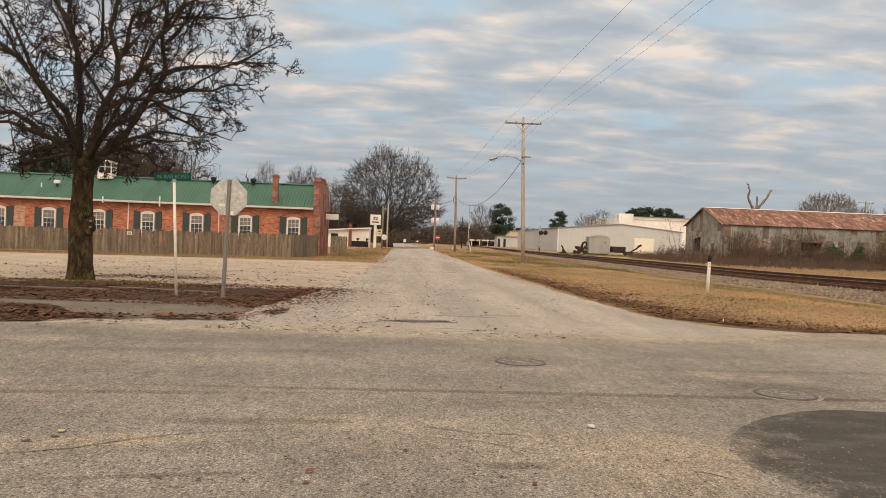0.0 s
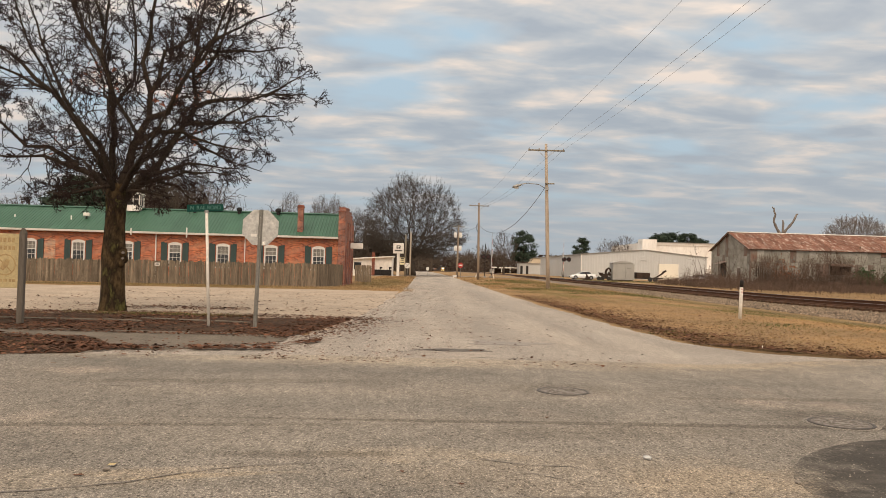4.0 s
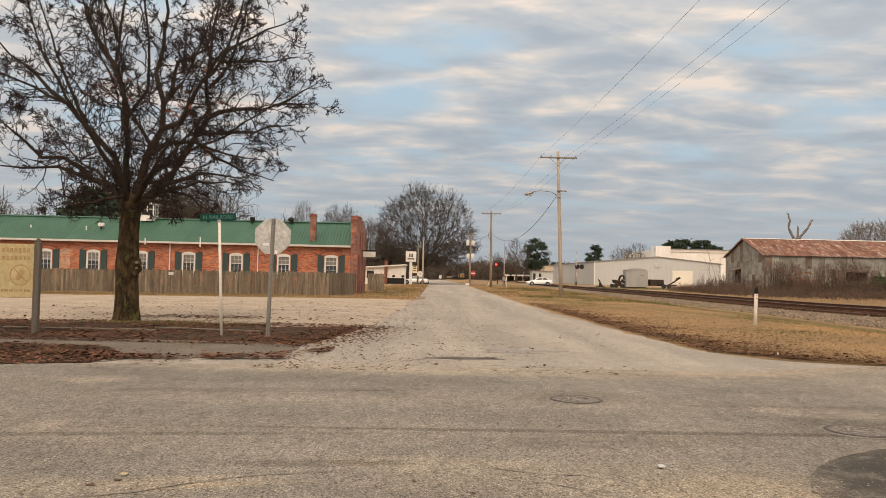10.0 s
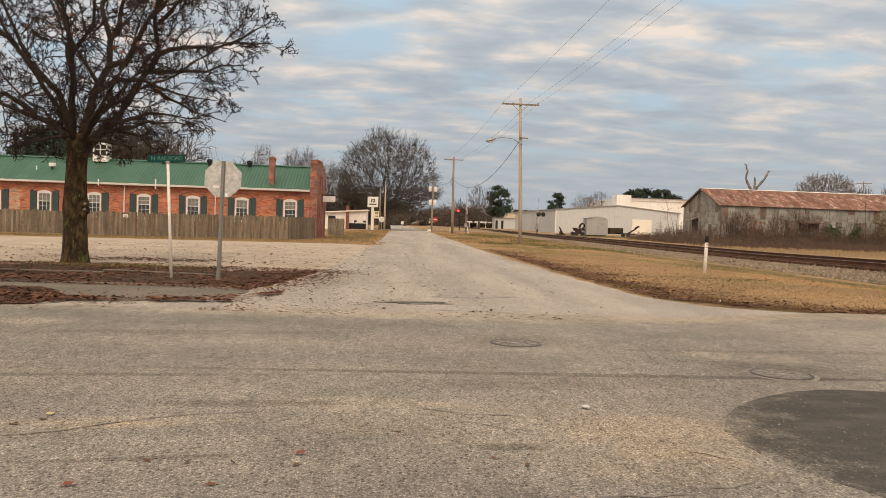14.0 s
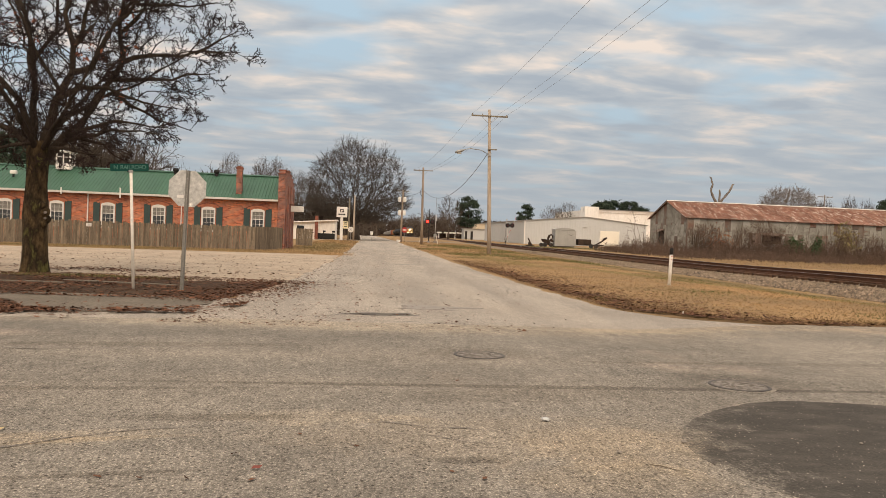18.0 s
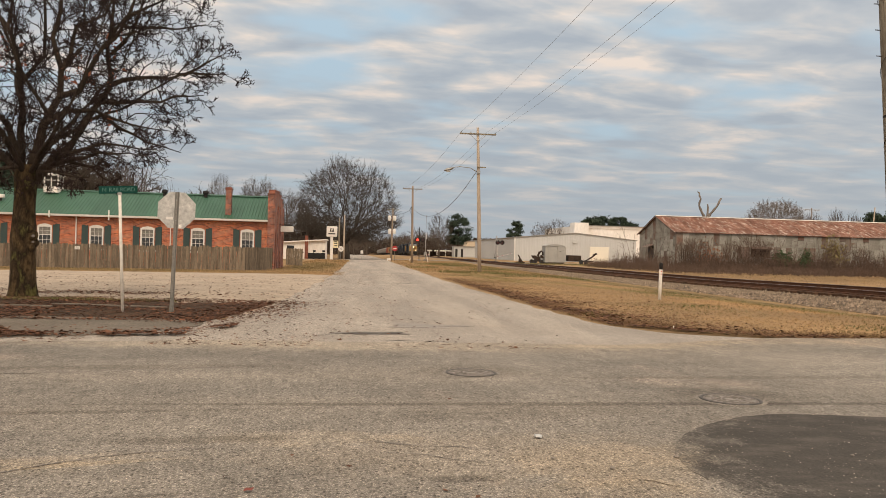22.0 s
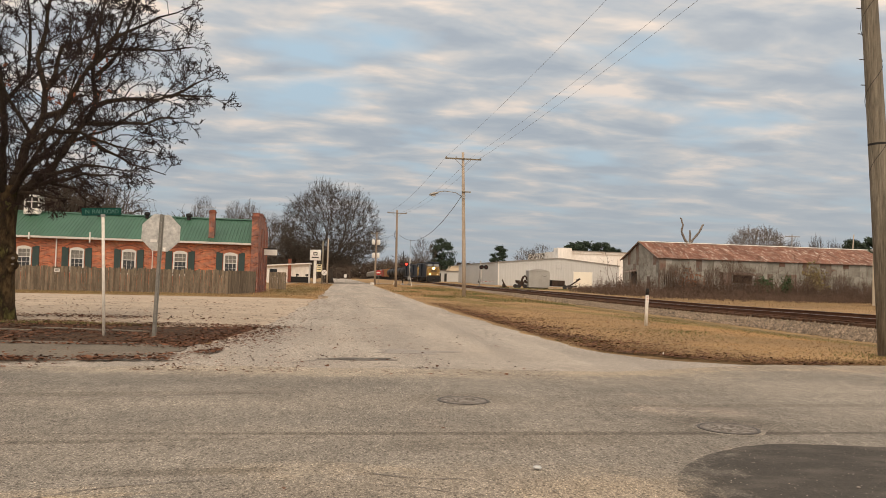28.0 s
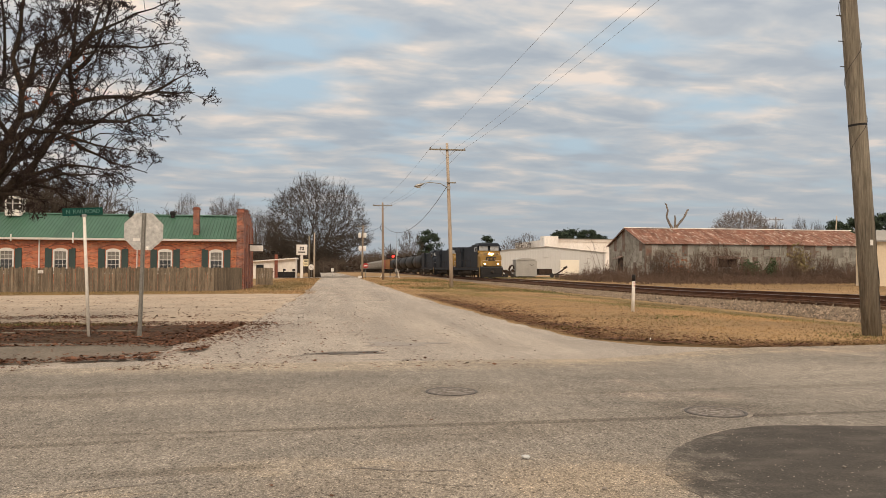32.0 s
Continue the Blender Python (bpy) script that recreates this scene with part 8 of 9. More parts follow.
def station():
    b = thing("service_station", pose(0, 0, -0.1), "low white service station building", "building")
    part("wall", Shape().prism([(-17.7, 129.5, -0.2), (-5.1, 129.5, -0.2), (-5.1, 129.5, 3.1), (-17.7, 129.5, 2.1)], (0, 7, 0)), M_WHITEWALL, b)
    part("roof", Shape().prism([(-17.9, 129.0, 2.1), (-4.9, 129.0, 3.12), (-4.9, 129.0, 3.3), (-17.9, 129.0, 2.28)], (0, 8, 0)), M_WHITEWALL, b)
    part("chimney", Shape().box((-8.2, 129.3, 1.9), (0.5, 0.5, 3.8)), M_BRICKDARK, b, "dark red brick pillar")
    part("base_band", Shape().box((-6.55, 129.46, 0.5), (2.8, 0.08, 0.95)), M_BLACK, b)
    for x in (-16, -13.5, -10.8):
        part("window", Shape().box((x, 129.47, 1.5), (1.2, 0.06, 1.2)), M_GLASS, b)
    s = thing("station_sign", pose(-3.8, 119.9, float(gz(-3.8, 119.9))), "white station sign on two white posts", "sign")
    part("post", Shape().box((0.0, 0, 1.8), (0.42, 0.2, 3.6)), M_WHITE, s)
    f = part("panel", Shape().box((0, -0.05, 4.35), (1.62, 0.3, 1.6), None, 0.04), M_WHITE, s, "white square sign panel")
    part("logo", Shape().box((0, -0.215, 4.55), (0.62, 0.02, 0.5)), M_IRON, f, "dark plain emblem")
    part("logo_inset", Shape().box((0.02, -0.228, 4.6), (0.36, 0.01, 0.14)).box((-0.05, -0.228, 4.42), (0.2, 0.01, 0.1)), M_WHITE, f)
    part("writing_bar", Shape().box((0, -0.215, 4.0), (1.05, 0.02, 0.18)), M_IRON, f)
    q = part("price_panel", Shape().box((0.62, 0.0, 2.4), (0.75, 0.15, 1.1)), M_YELLOWSIGN, s, "cream price panel")
    for z in (2.2, 2.55, 2.8):
        part("writing_bar", Shape().box((0.62, -0.085, z), (0.5, 0.02, 0.14)), M_IRON, q)
    part("arm", Shape().box((0.3, 0, 2.6), (0.5, 0.08, 0.08)), M_WHITE, s)
    for x, y, h, col in ((-2.75, 122, 6.6, M_POLEGREY), (-2.0, 124, 7.2, M_POLE)):
        utility_pole(x, y, h, None, (0.0, 0), (0.15, 0.11), col, "plain wooden pole beside the station sign")
    r = thing("warning_sign", pose(-2.35, 119.0, -0.1), "round pale railway warning sign on a post", "road sign")
    part("post", Shape().box((0, 0.03, 0.9), (0.06, 0.05, 2.0)), M_STEEL, r)
    n = 24
    part("plate", Shape().prism([(0.42 * math.cos(2 * math.pi * k / n), 0, 1.75 + 0.42 * math.sin(2 * math.pi * k / n)) for k in range(n)], (0, 0.02, 0)), M_WHITE, r)
    part("cross", Shape().box((0, -0.012, 1.75), (0.6, 0.01, 0.05), pose(0, 0, 0, 0, 45, 0)).box((0, -0.016, 1.75), (0.6, 0.01, 0.05), pose(0, 0, 0, 0, -45, 0)), M_CERAMIC, r)
    st = thing("stop_sign", pose(6.2, 126.6, 0, 0, 0, 3), "red octagonal stop sign at the crossing", "road sign")
    part("post", Shape().box((0, 0.03, 0.9), (0.07, 0.05, 2.2)), M_POSTGREY, st)
    part("plate", Shape().prism([(0.46 * math.cos(math.pi / 8 + k * math.pi / 4), 0, 1.95 + 0.46 * math.sin(math.pi / 8 + k * math.pi / 4)) for k in range(8)], (0, 0.02, 0)), M_RED, st)
    part("writing_bar", Shape().box((0, -0.01, 1.95), (0.6, 0.012, 0.2)), M_WHITE, st)
    w = thing("white_notice", pose(1.0, 146.5, -0.1), "small white sign beyond the crossing", "road sign")
    part("post", Shape().box((0, 0.03, 0.7), (0.06, 0.05, 1.6)), M_STEEL, w)
    part("plate", Shape().box((0, 0, 1.3), (0.5, 0.02, 0.6)), M_WHITE, w)
    for x, y, ln in ((9.1, 127.2, 8), (10.9, 118.0, -12), (8.4, 123.5, 25)):
        m = thing("marker_stake", pose(x, y, 0, 0, ln, 0), "short leaning white marker stake by the track", "marker post", "marker stakes")
        part("stake", Shape().box((0, 0, 0.55), (0.11, 0.08, 1.2), None, 0.01), M_WHITEPOST, m)
    for k, x in enumerate((-9.7, -6.9, -5.4)):
        g = thing("fuel_pump" if k else "hand_pump", pose(x, 127.5, -0.1), "small dark fixture in front of the station", "fixture")
        part("stem", Shape().box((0, 0, 0.6), (0.12, 0.12, 1.2)), M_BLACK, g)
        part("head", Shape().box((0.1, 0, 1.3), (0.45, 0.2, 0.3), None, 0.04), M_BLACK, g)


barn()
metal_building()
cabinet()
machinery()
station()


# ---- cars ----
def sedan(label):
    """A four-door saloon; it faces -x."""
    c = thing("sedan_car", pose(0, 0, 0), label, "car", "cars on the far street")
    L, W = 4.75, 1.82

    def ring(x, zb, zt, w, taper=0.86):
        h = zt - zb
        return [(x, -w / 2 * 0.9, zb), (x, -w / 2, zb + 0.35 * h), (x, -w / 2 * 0.985, zb + 0.7 * h), (x, -w / 2 * taper, zt), (x, 0, zt + 0.02), (x, w / 2 * taper, zt), (x, w / 2 * 0.985, zb + 0.7 * h), (x, w / 2, zb + 0.35 * h), (x, w / 2 * 0.9, zb)]
    st = [(-2.37, 0.36, 0.58, 1.25), (-2.3, 0.27, 0.68, 1.55), (-2.05, 0.22, 0.76, 1.74), (-1.4, 0.2, 0.87, W), (-0.75, 0.19, 0.94, W), (0.5, 0.19, 0.96, W), (1.45, 0.2, 0.98, W), (2.0, 0.24, 0.98, 1.76), (2.3, 0.3, 0.92, 1.6), (2.38, 0.42, 0.78, 1.35)]
    body = part("body", Shape().loft([ring(*a) for a in st]), M_CARWHITE, c, "glossy white body", True)

    def cab(x, z, w):
        return [(x, -w / 2, z), (x, w / 2, z)]
    gl = Shape()
    low = [(-1.0, 0.93), (-0.15, 0.94), (0.9, 0.95), (1.75, 0.96)]
    top = [(-0.2, 1.38), (0.1, 1.42), (0.85, 1.42), (1.15, 1.36)]
    rings = []
    for (xl, zl), (xt, zt) in zip(low, top):
        rings.append([(xl, -0.78, zl - 0.03), (xt, -0.60, zt), (xt, 0.60, zt), (xl, 0.78, zl - 0.03)])
    part("windows", gl.loft(rings), M_GLASS, c, "dark tinted glass")
    part("roof", Shape().loft([[(-0.22, -0.6, 1.385), (-0.22, 0.6, 1.385), (-0.22, 0.55, 1.41), (-0.22, -0.55, 1.41)], [(0.1, -0.61, 1.425), (0.1, 0.61, 1.425), (0.1, 0.55, 1.46), (0.1, -0.55, 1.46)], [(0.85, -0.61, 1.425), (0.85, 0.61, 1.425), (0.85, 0.55, 1.46), (0.85, -0.55, 1.46)], [(1.17, -0.6, 1.365), (1.17, 0.6, 1.365), (1.17, 0.55, 1.39), (1.17, -0.55, 1.39)]]), M_CARWHITE, c, smooth=True)
    for s in (-1, 1):
        part("pillar", Shape().tube([(-1.0, s * 0.785, 0.92), (-0.2, s * 0.605, 1.385)], 0.03, 5), M_CARWHITE, c)
        part("pillar", Shape().tube([(0.42, s * 0.79, 0.93), (0.46, s * 0.61, 1.41)], 0.03, 5), M_CARWHITE, c)
        part("pillar", Shape().tube([(1.75, s * 0.785, 0.94), (1.15, s * 0.605, 1.365)], 0.05, 5), M_CARWHITE, c)
        part("mirror", Shape().box((-0.72, s * 0.96, 0.98), (0.14, 0.16, 0.12), None, 0.03), M_CARWHITE, c)
        for x in (-1.42, 1.38):
            wh = part("wheel", Shape().tube([(x, s * 0.70, 0.33), (x, s * 0.915, 0.33)], 0.33, 20), M_TYRE, c)
            part("rim", Shape().tube([(x, s * 0.90, 0.33), (x, s * 0.925, 0.33)], 0.215, 16), M_RIM, wh)
            part("arch", Shape().tube([(x, s * 0.85, 0.36), (x, s * 0.912, 0.36)], 0.385, 18), M_BLACK, body)
        part("headlight", Shape().box((-2.2, s * 0.62, 0.64), (0.22, 0.32, 0.12), pose(0, 0, 0, 0, 0, s * 18), 0.03), M_LAMPGLASS, c)
        part("tail_light", Shape().box((2.28, s * 0.62, 0.78), (0.14, 0.36, 0.14), None, 0.03), M_TAIL, c)
    part("grille", Shape().box((-2.365, 0, 0.5), (0.04, 0.9, 0.16)), M_BLACK, c)
    part("sill", Shape().box((0, 0, 0.23), (3.4, 1.78, 0.1)), M_BLACK, c)
    return c


car_a = sedan("white saloon car crossing the tracks")
car_b = sedan("second white saloon car following over the crossing")


# ---- train ----
def bogie(parent, y, wheels, r=0.52):
    b = part("truck", Shape().box((-1.05, y, 0.62), (0.14, 1.75 * (wheels - 1) + 0.9, 0.34), None, 0.05).box((1.05, y, 0.62), (0.14, 1.75 * (wheels - 1) + 0.9, 0.34), None, 0.05).box((0, y, 0.62), (2.1, 0.5, 0.3)), M_LOCOGREY, parent, "dark wheel truck")
    for k in range(wheels):
        yy = y + 1.75 * (k - (wheels - 1) / 2)
        for s in (-1, 1):
            part("wheel", Shape().tube([(s * 0.70, yy, r), (s * 0.84, yy, r)], r, 16), M_LOCOGREY, b)
        part("axle", Shape().tube([(-1.1, yy, r), (1.1, yy, r)], 0.09, 6), M_LOCOGREY, b)


def locomotive(nose, label, lit):
    """A six-axle wide-cab diesel, 22 m long; its front faces -y, the rail is at z = 0."""
    c = thing("locomotive", pose(0, 0, 0), label, "locomotive", "locomotives at the head of the train")
    part("frame", Shape().box((0, 0, 1.25), (3.0, 21.6, 0.42), None, 0.05), M_BLUE, c)
    part("walkway_edge", Shape().box((-1.51, 0.6, 1.42), (0.03, 19.4, 0.05)), M_LOCOGREY, c, "grey walkway edge")
    part("fuel_tank", Shape().loft([[(-1.3, y, 0.98), (-1.3, y, 0.6), (-0.95, y, 0.35), (0.95, y, 0.35), (1.3, y, 0.6), (1.3, y, 0.98)] for y in (-3.2, 3.4)]), M_LOCOGREY, c)
    bogie(c, -7.2, 3)
    bogie(c, 7.2, 3)
    # nose, cab
    nose_ring = lambda y, w, z: [(-w, y, 1.42), (-w, y, z - 0.5), (-w * 0.86, y, z - 0.14), (-w * 0.45, y, z), (w * 0.45, y, z), (w * 0.86, y, z - 0.14), (w, y, z - 0.5), (w, y, 1.42)]
    nz = part("nose", Shape().loft([nose_ring(*q) for q in ((-10.12, 1.36, 3.12), (-10.02, 1.46, 3.3), (-9.7, 1.5, 3.42), (-8.5, 1.52, 3.54))]), nose, c, "broad yellow nose" if nose is M_YELLOW else "")
    for k in (-1, 0, 1):
        em = part("nose_emblem", Shape().box((0.47 * k, -10.13, 2.55), (0.43, 0.04, 0.46), None, 0.01), M_BLUE, nz, "dark plain emblem block")
        part("emblem_inset", Shape().box((0.47 * k + 0.05, -10.155, 2.55), (0.22, 0.02, 0.2)), nose, em)
    part("nose_door", Shape().box((1.02, -10.1, 2.1), (0.5, 0.06, 1.1), None, 0.01), nose, nz)
    part("nose_sill", Shape().box((0, -10.2, 1.52), (2.9, 0.2, 0.12)), M_BLACK, nz)
    cabx = part("cab", Shape().loft([[(-1.53, y, 1.45), (-1.53, y, z1), (-1.2, y, z2), (1.2, y, z2), (1.53, y, z1), (1.53, y, 1.45)] for y, z1, z2 in ((-8.72, 4.2, 4.42), (-8.4, 4.3, 4.62), (-6.0, 4.3, 4.62))]), M_BLUE, c, "dark cab with rounded roof")
    part("cab_front", Shape().box((0, -8.76, 3.5), (3.0, 0.06, 0.3)), nose, cabx)
    part("cab_roof", Shape().loft([[(-1.56, y, z - 0.36), (-1.25, y, z - 0.05), (0, y, z), (1.25, y, z - 0.05), (1.56, y, z - 0.36)] for y, z in ((-9.0, 4.62), (-8.6, 4.74), (-5.9, 4.74))]), M_BLUE, cabx, "dark overhanging cab roof")
    for s in (-1, 1):
        shield = part("windshield", Shape().box((s * 0.74, -8.82, 3.98), (1.16, 0.06, 0.66), pose(0, 0, 0, -5), 0.02), M_WINDSHIELD, cabx, "windshield with the sky's reflection put in its pale colour")
        part("wiper", Shape().tube([(s * 0.5, -8.88, 3.68), (s * 0.9, -8.9, 4.05)], 0.012, 4), M_BLACK, shield)
        for y in (-8.0, -6.9):
            part("side_window", Shape().box((s * 1.54, y, 3.85), (0.05, 0.85, 0.62), None, 0.02), M_WINDSHIELD, cabx)
        part("number_board", Shape().box((s * 0.72, -10.05, 3.16), (0.5, 0.1, 0.2)), M_IRON, nz)
        part("mirror", Shape().box((s * 1.68, -8.4, 3.8), (0.16, 0.05, 0.4)), M_BLACK, cabx)
    hl = part("headlight_housing", Shape().box((0, -10.06, 3.2), (0.66, 0.16, 0.34), None, 0.04), nose, nz)
    for s in (-1, 1):
        part("headlight", Shape().tube([(s * 0.16, -10.18, 3.2), (s * 0.16, -10.13, 3.2)], 0.13, 12), G_HEAD if lit else M_LAMPGLASS, hl)
        part("ditch_light", Shape().tube([(s * 0.86, -10.46, 1.86), (s * 0.86, -10.40, 1.86)], 0.11, 12), G_DITCH if lit else M_LAMPGLASS, c)
        part("ditch_bracket", Shape().box((s * 0.86, -10.28, 1.82), (0.3, 0.24, 0.32), None, 0.03), nose, c)
        for k in range(4):
            part("step", Shape().box((s * 1.34, -10.25, 0.45 + 0.3 * k), (0.42, 0.5, 0.04)), M_LOCOGREY, c)
        part("step_side", Shape().box((s * 1.54, -10.25, 0.9), (0.03, 0.55, 1.1)), M_YELLOW, c)
    # hood and radiator
    part("long_hood", Shape().box((0, 0.2, 2.93), (1.95, 12.6, 3.0), None, 0.1), M_BLUE, c, "dark blue engine hood")
    part("equipment_blower", Shape().box((0, -4.9, 2.98), (2.85, 2.3, 3.1), None, 0.08), M_BLUE, c)
    rad = part("radiator", Shape().box((0, 7.6, 2.98), (2.7, 4.6, 3.05), None, 0.08), M_BLUE, c)
    part("radiator_wing", Shape().loft([[(-1.5, y, 3.75), (-1.5, y, 4.3), (1.5, y, 4.3), (1.5, y, 3.75)] for y in (5.0, 10.1)]), M_BLUE, rad)
    part("exhaust", Shape().box((0, 1.2, 4.3), (0.8, 1.2, 0.4)), M_LOCOGREY, c)
    for k in range(9):
        part("hood_door", Shape().box((-0.965, -3.4 + 1.05 * k, 2.5), (0.03, 0.92, 1.7)), M_BLUE, c)
    for k in range(3):
        part("grille", Shape().box((-1.315, 6.2 + 1.4 * k, 3.3), (0.03, 1.2, 1.2)), M_BLACK, rad)
    # pilot, plough, coupler, rails
    part("pilot", Shape().box((0, -10.75, 0.95), (2.9, 0.12, 0.95), None, 0.03), M_BLACK, c)
    part("plough", Shape().loft([[(-1.35, -10.75, z0), (0, -11.05, z0), (1.35, -10.75, z0), (1.35, -10.7, z0), (-1.35, -10.7, z0)] for z0 in (0.12, 0.55)]), M_BLACK, c)
    for y in (-11.1, 11.1):
        part("coupler", Shape().box((0, y, 0.85), (0.3, 0.7, 0.3), None, 0.05), M_LOCOGREY, c)
    for s in (-1, 1):
        hr = part("handrail", Shape().tube([(s * 1.48, -3.5, 2.45), (s * 1.48, 10.4, 2.45)], 0.02, 5), M_LOCOGREY, c)
        for k in range(8):
            part("stanchion", Shape().tube([(s * 1.48, -3.4 + 1.95 * k, 1.45), (s * 1.48, -3.4 + 1.95 * k, 2.45)], 0.018, 5), M_LOCOGREY, hr)
        part("front_rail", Shape().tube([(s * 1.3, -10.6, 1.45), (s * 1.3, -10.6, 2.35), (s * 0.5, -10.6, 2.35)], 0.02, 5), M_WHITE, c)
    return c


def tank_car():
    c = thing("tank_car", pose(0, 0, 0), "black railway tank car", "tank car", "tank cars in the train")
    n = 24
    ring = lambda y, r: [(r * math.cos(2 * math.pi * k / n), y, 2.75 + r * math.sin(2 * math.pi * k / n)) for k in range(n)]
    tank = part("tank", Shape().loft([ring(-7.9, 0.35), ring(-7.75, 0.9), ring(-7.4, 1.35), ring(-6.8, 1.52), ring(6.8, 1.52), ring(7.4, 1.35), ring(7.75, 0.9), ring(7.9, 0.35)]), M_TANK, c, "long black cylindrical tank", True)
    part("dome", Shape().tube([(0, 0, 4.15), (0, 0, 4.6)], 0.5, 14), M_TANK, tank)
    part("platform", Shape().box((0, 0, 4.35), (2.0, 2.4, 0.06)), M_LOCOGREY, tank)
    for y in (-6.0, 6.0):
        part("sill", Shape().box((0, y * 1.2, 1.05), (0.8, 3.2, 0.4)), M_LOCOGREY, c)
        bogie(c, y, 2, 0.46)
    for s in (-1, 1):
        part("ladder", Shape().tube([(s * 1.5, 0.6, 1.2), (s * 1.5, 0.6, 4.3)], 0.03, 5), M_LOCOGREY, c)
    part("stripe", Shape().loft([ring(2.4, 1.53), ring(2.9, 1.53)], False), M_IRON, tank)
    return c


def hopper_car(material, label, group):
    c = thing("hopper_car", pose(0, 0, 0), label, "freight car", group)
    prof = [(-1.2, 1.35), (-1.55, 1.9), (-1.6, 3.0), (-1.5, 3.9), (-1.0, 4.4), (0, 4.5), (1.0, 4.4), (1.5, 3.9), (1.6, 3.0), (1.55, 1.9), (1.2, 1.35)]
    body = part("body", Shape().loft([[(x, y, z) for x, z in prof] for y in (-8.0, 8.0)]), material, c)
    for k in range(12):
        y = -7.7 + 1.4 * k
        part("rib", Shape().box((-1.62, y, 2.7), (0.08, 0.1, 1.8)), material, body)
    part("hatch", Shape().box((0, 0, 4.52), (0.6, 14.5, 0.12)), material, body)
    for k in (-1, 0, 1):
        part("chute", Shape().loft([[(-1.2, k * 4.6 - 1.6, 1.4), (1.2, k * 4.6 - 1.6, 1.4), (1.2, k * 4.6 + 1.6, 1.4), (-1.2, k * 4.6 + 1.6, 1.4)], [(-0.5, k * 4.6 - 0.6, 0.5), (0.5, k * 4.6 - 0.6, 0.5), (0.5, k * 4.6 + 0.6, 0.5), (-0.5, k * 4.6 + 0.6, 0.5)]]), M_LOCOGREY, c)
    for y in (-6.6, 6.6):
        bogie(c, y, 2, 0.46)
    return c


def box_car(material, label):
    c = thing("box_car", pose(0, 0, 0), label, "freight car", "box cars in the train")
    body = part("body", Shape().loft([[(-1.5, y, 1.1), (-1.5, y, 4.3), (0, y, 4.55), (1.5, y, 4.3), (1.5, y, 1.1)] for y in (-8.0, 8.0)]), material, c)
    part("door", Shape().box((-1.55, 0, 2.65), (0.08, 3.0, 2.9)), material, body)
    for k in range(14):
        if abs(-7.6 + 1.17 * k) > 1.6:
            part("rib", Shape().box((-1.53, -7.6 + 1.17 * k, 2.7), (0.07, 0.1, 3.0)), material, body)
    for y in (-6.2, 6.2):
        bogie(c, y, 2, 0.46)
    return c


train = []


def couple(ob, length):
    gap = sum(n for _, _, n in train)
    train.append((ob, gap + length / 2, length))
    return ob


couple(locomotive(M_YELLOW, "lead diesel locomotive, dark blue with yellow nose and lit headlights", True), 22.3)
couple(locomotive(M_YELLOW, "second diesel locomotive, dark blue with yellow nose", False), 22.3)
couple(locomotive(M_BLUE, "third diesel locomotive, all dark blue", False), 22.3)
tank0 = couple(tank_car(), 16.8)
for _ in range(4):
    couple(copy_thing(tank0, pose(0, 0, 0)), 16.8)
couple(box_car(M_BOXCAR, "orange box car in the train"), 17.2)
couple(box_car(M_BOXRED, "red box car in the train"), 17.2)
hop0 = couple(hopper_car(M_HOPPER, "grey covered hopper car", "hopper cars in the train"), 17.0)
for _ in range(8):
    couple(copy_thing(hop0, pose(0, 0, 0)), 17.0)


# ---- ground cover ----
def scatter_leaves(name, xs, ys, lift, lo, hi, material, label, seed):
    rng = np.random.RandomState(seed)
    n = len(xs)
    base = np.array([(-1, 0, 0.0), (-0.25, 0.55, 0.16), (0.75, 0.42, 0.05), (1.1, 0.0, 0.2), (0.6, -0.5, 0.02), (-0.3, -0.5, 0.22)])
    size = rng.uniform(lo, hi, n)
    ang = rng.uniform(0, 6.28, n)
    p = base[None] * size[:, None, None] * rng.uniform(0.7, 1.25, (n, 6, 3))
    ca, sa = np.cos(ang)[:, None], np.sin(ang)[:, None]
    tilt = rng.normal(0, 0.25, (n, 1))
    x, y, z = p[..., 0], p[..., 1], p[..., 2] + p[..., 1] * tilt
    v = np.stack([x * ca - y * sa, x * sa + y * ca, z + 0.004 + np.abs(tilt) * size[:, None] * 0.5], -1)
    v = v + np.stack([xs, ys, gz(xs, ys) + lift], -1)[:, None]
    f = np.array([(0, 1, 5), (1, 2, 4, 5), (2, 3, 4)], dtype=object)
    faces = []
    for k in range(n):
        faces += [tuple(i + 6 * k for i in q) for q in f]
    tagged(raw(name, v.reshape(-1, 3), faces, material), label, "leaves", kind="stuff")


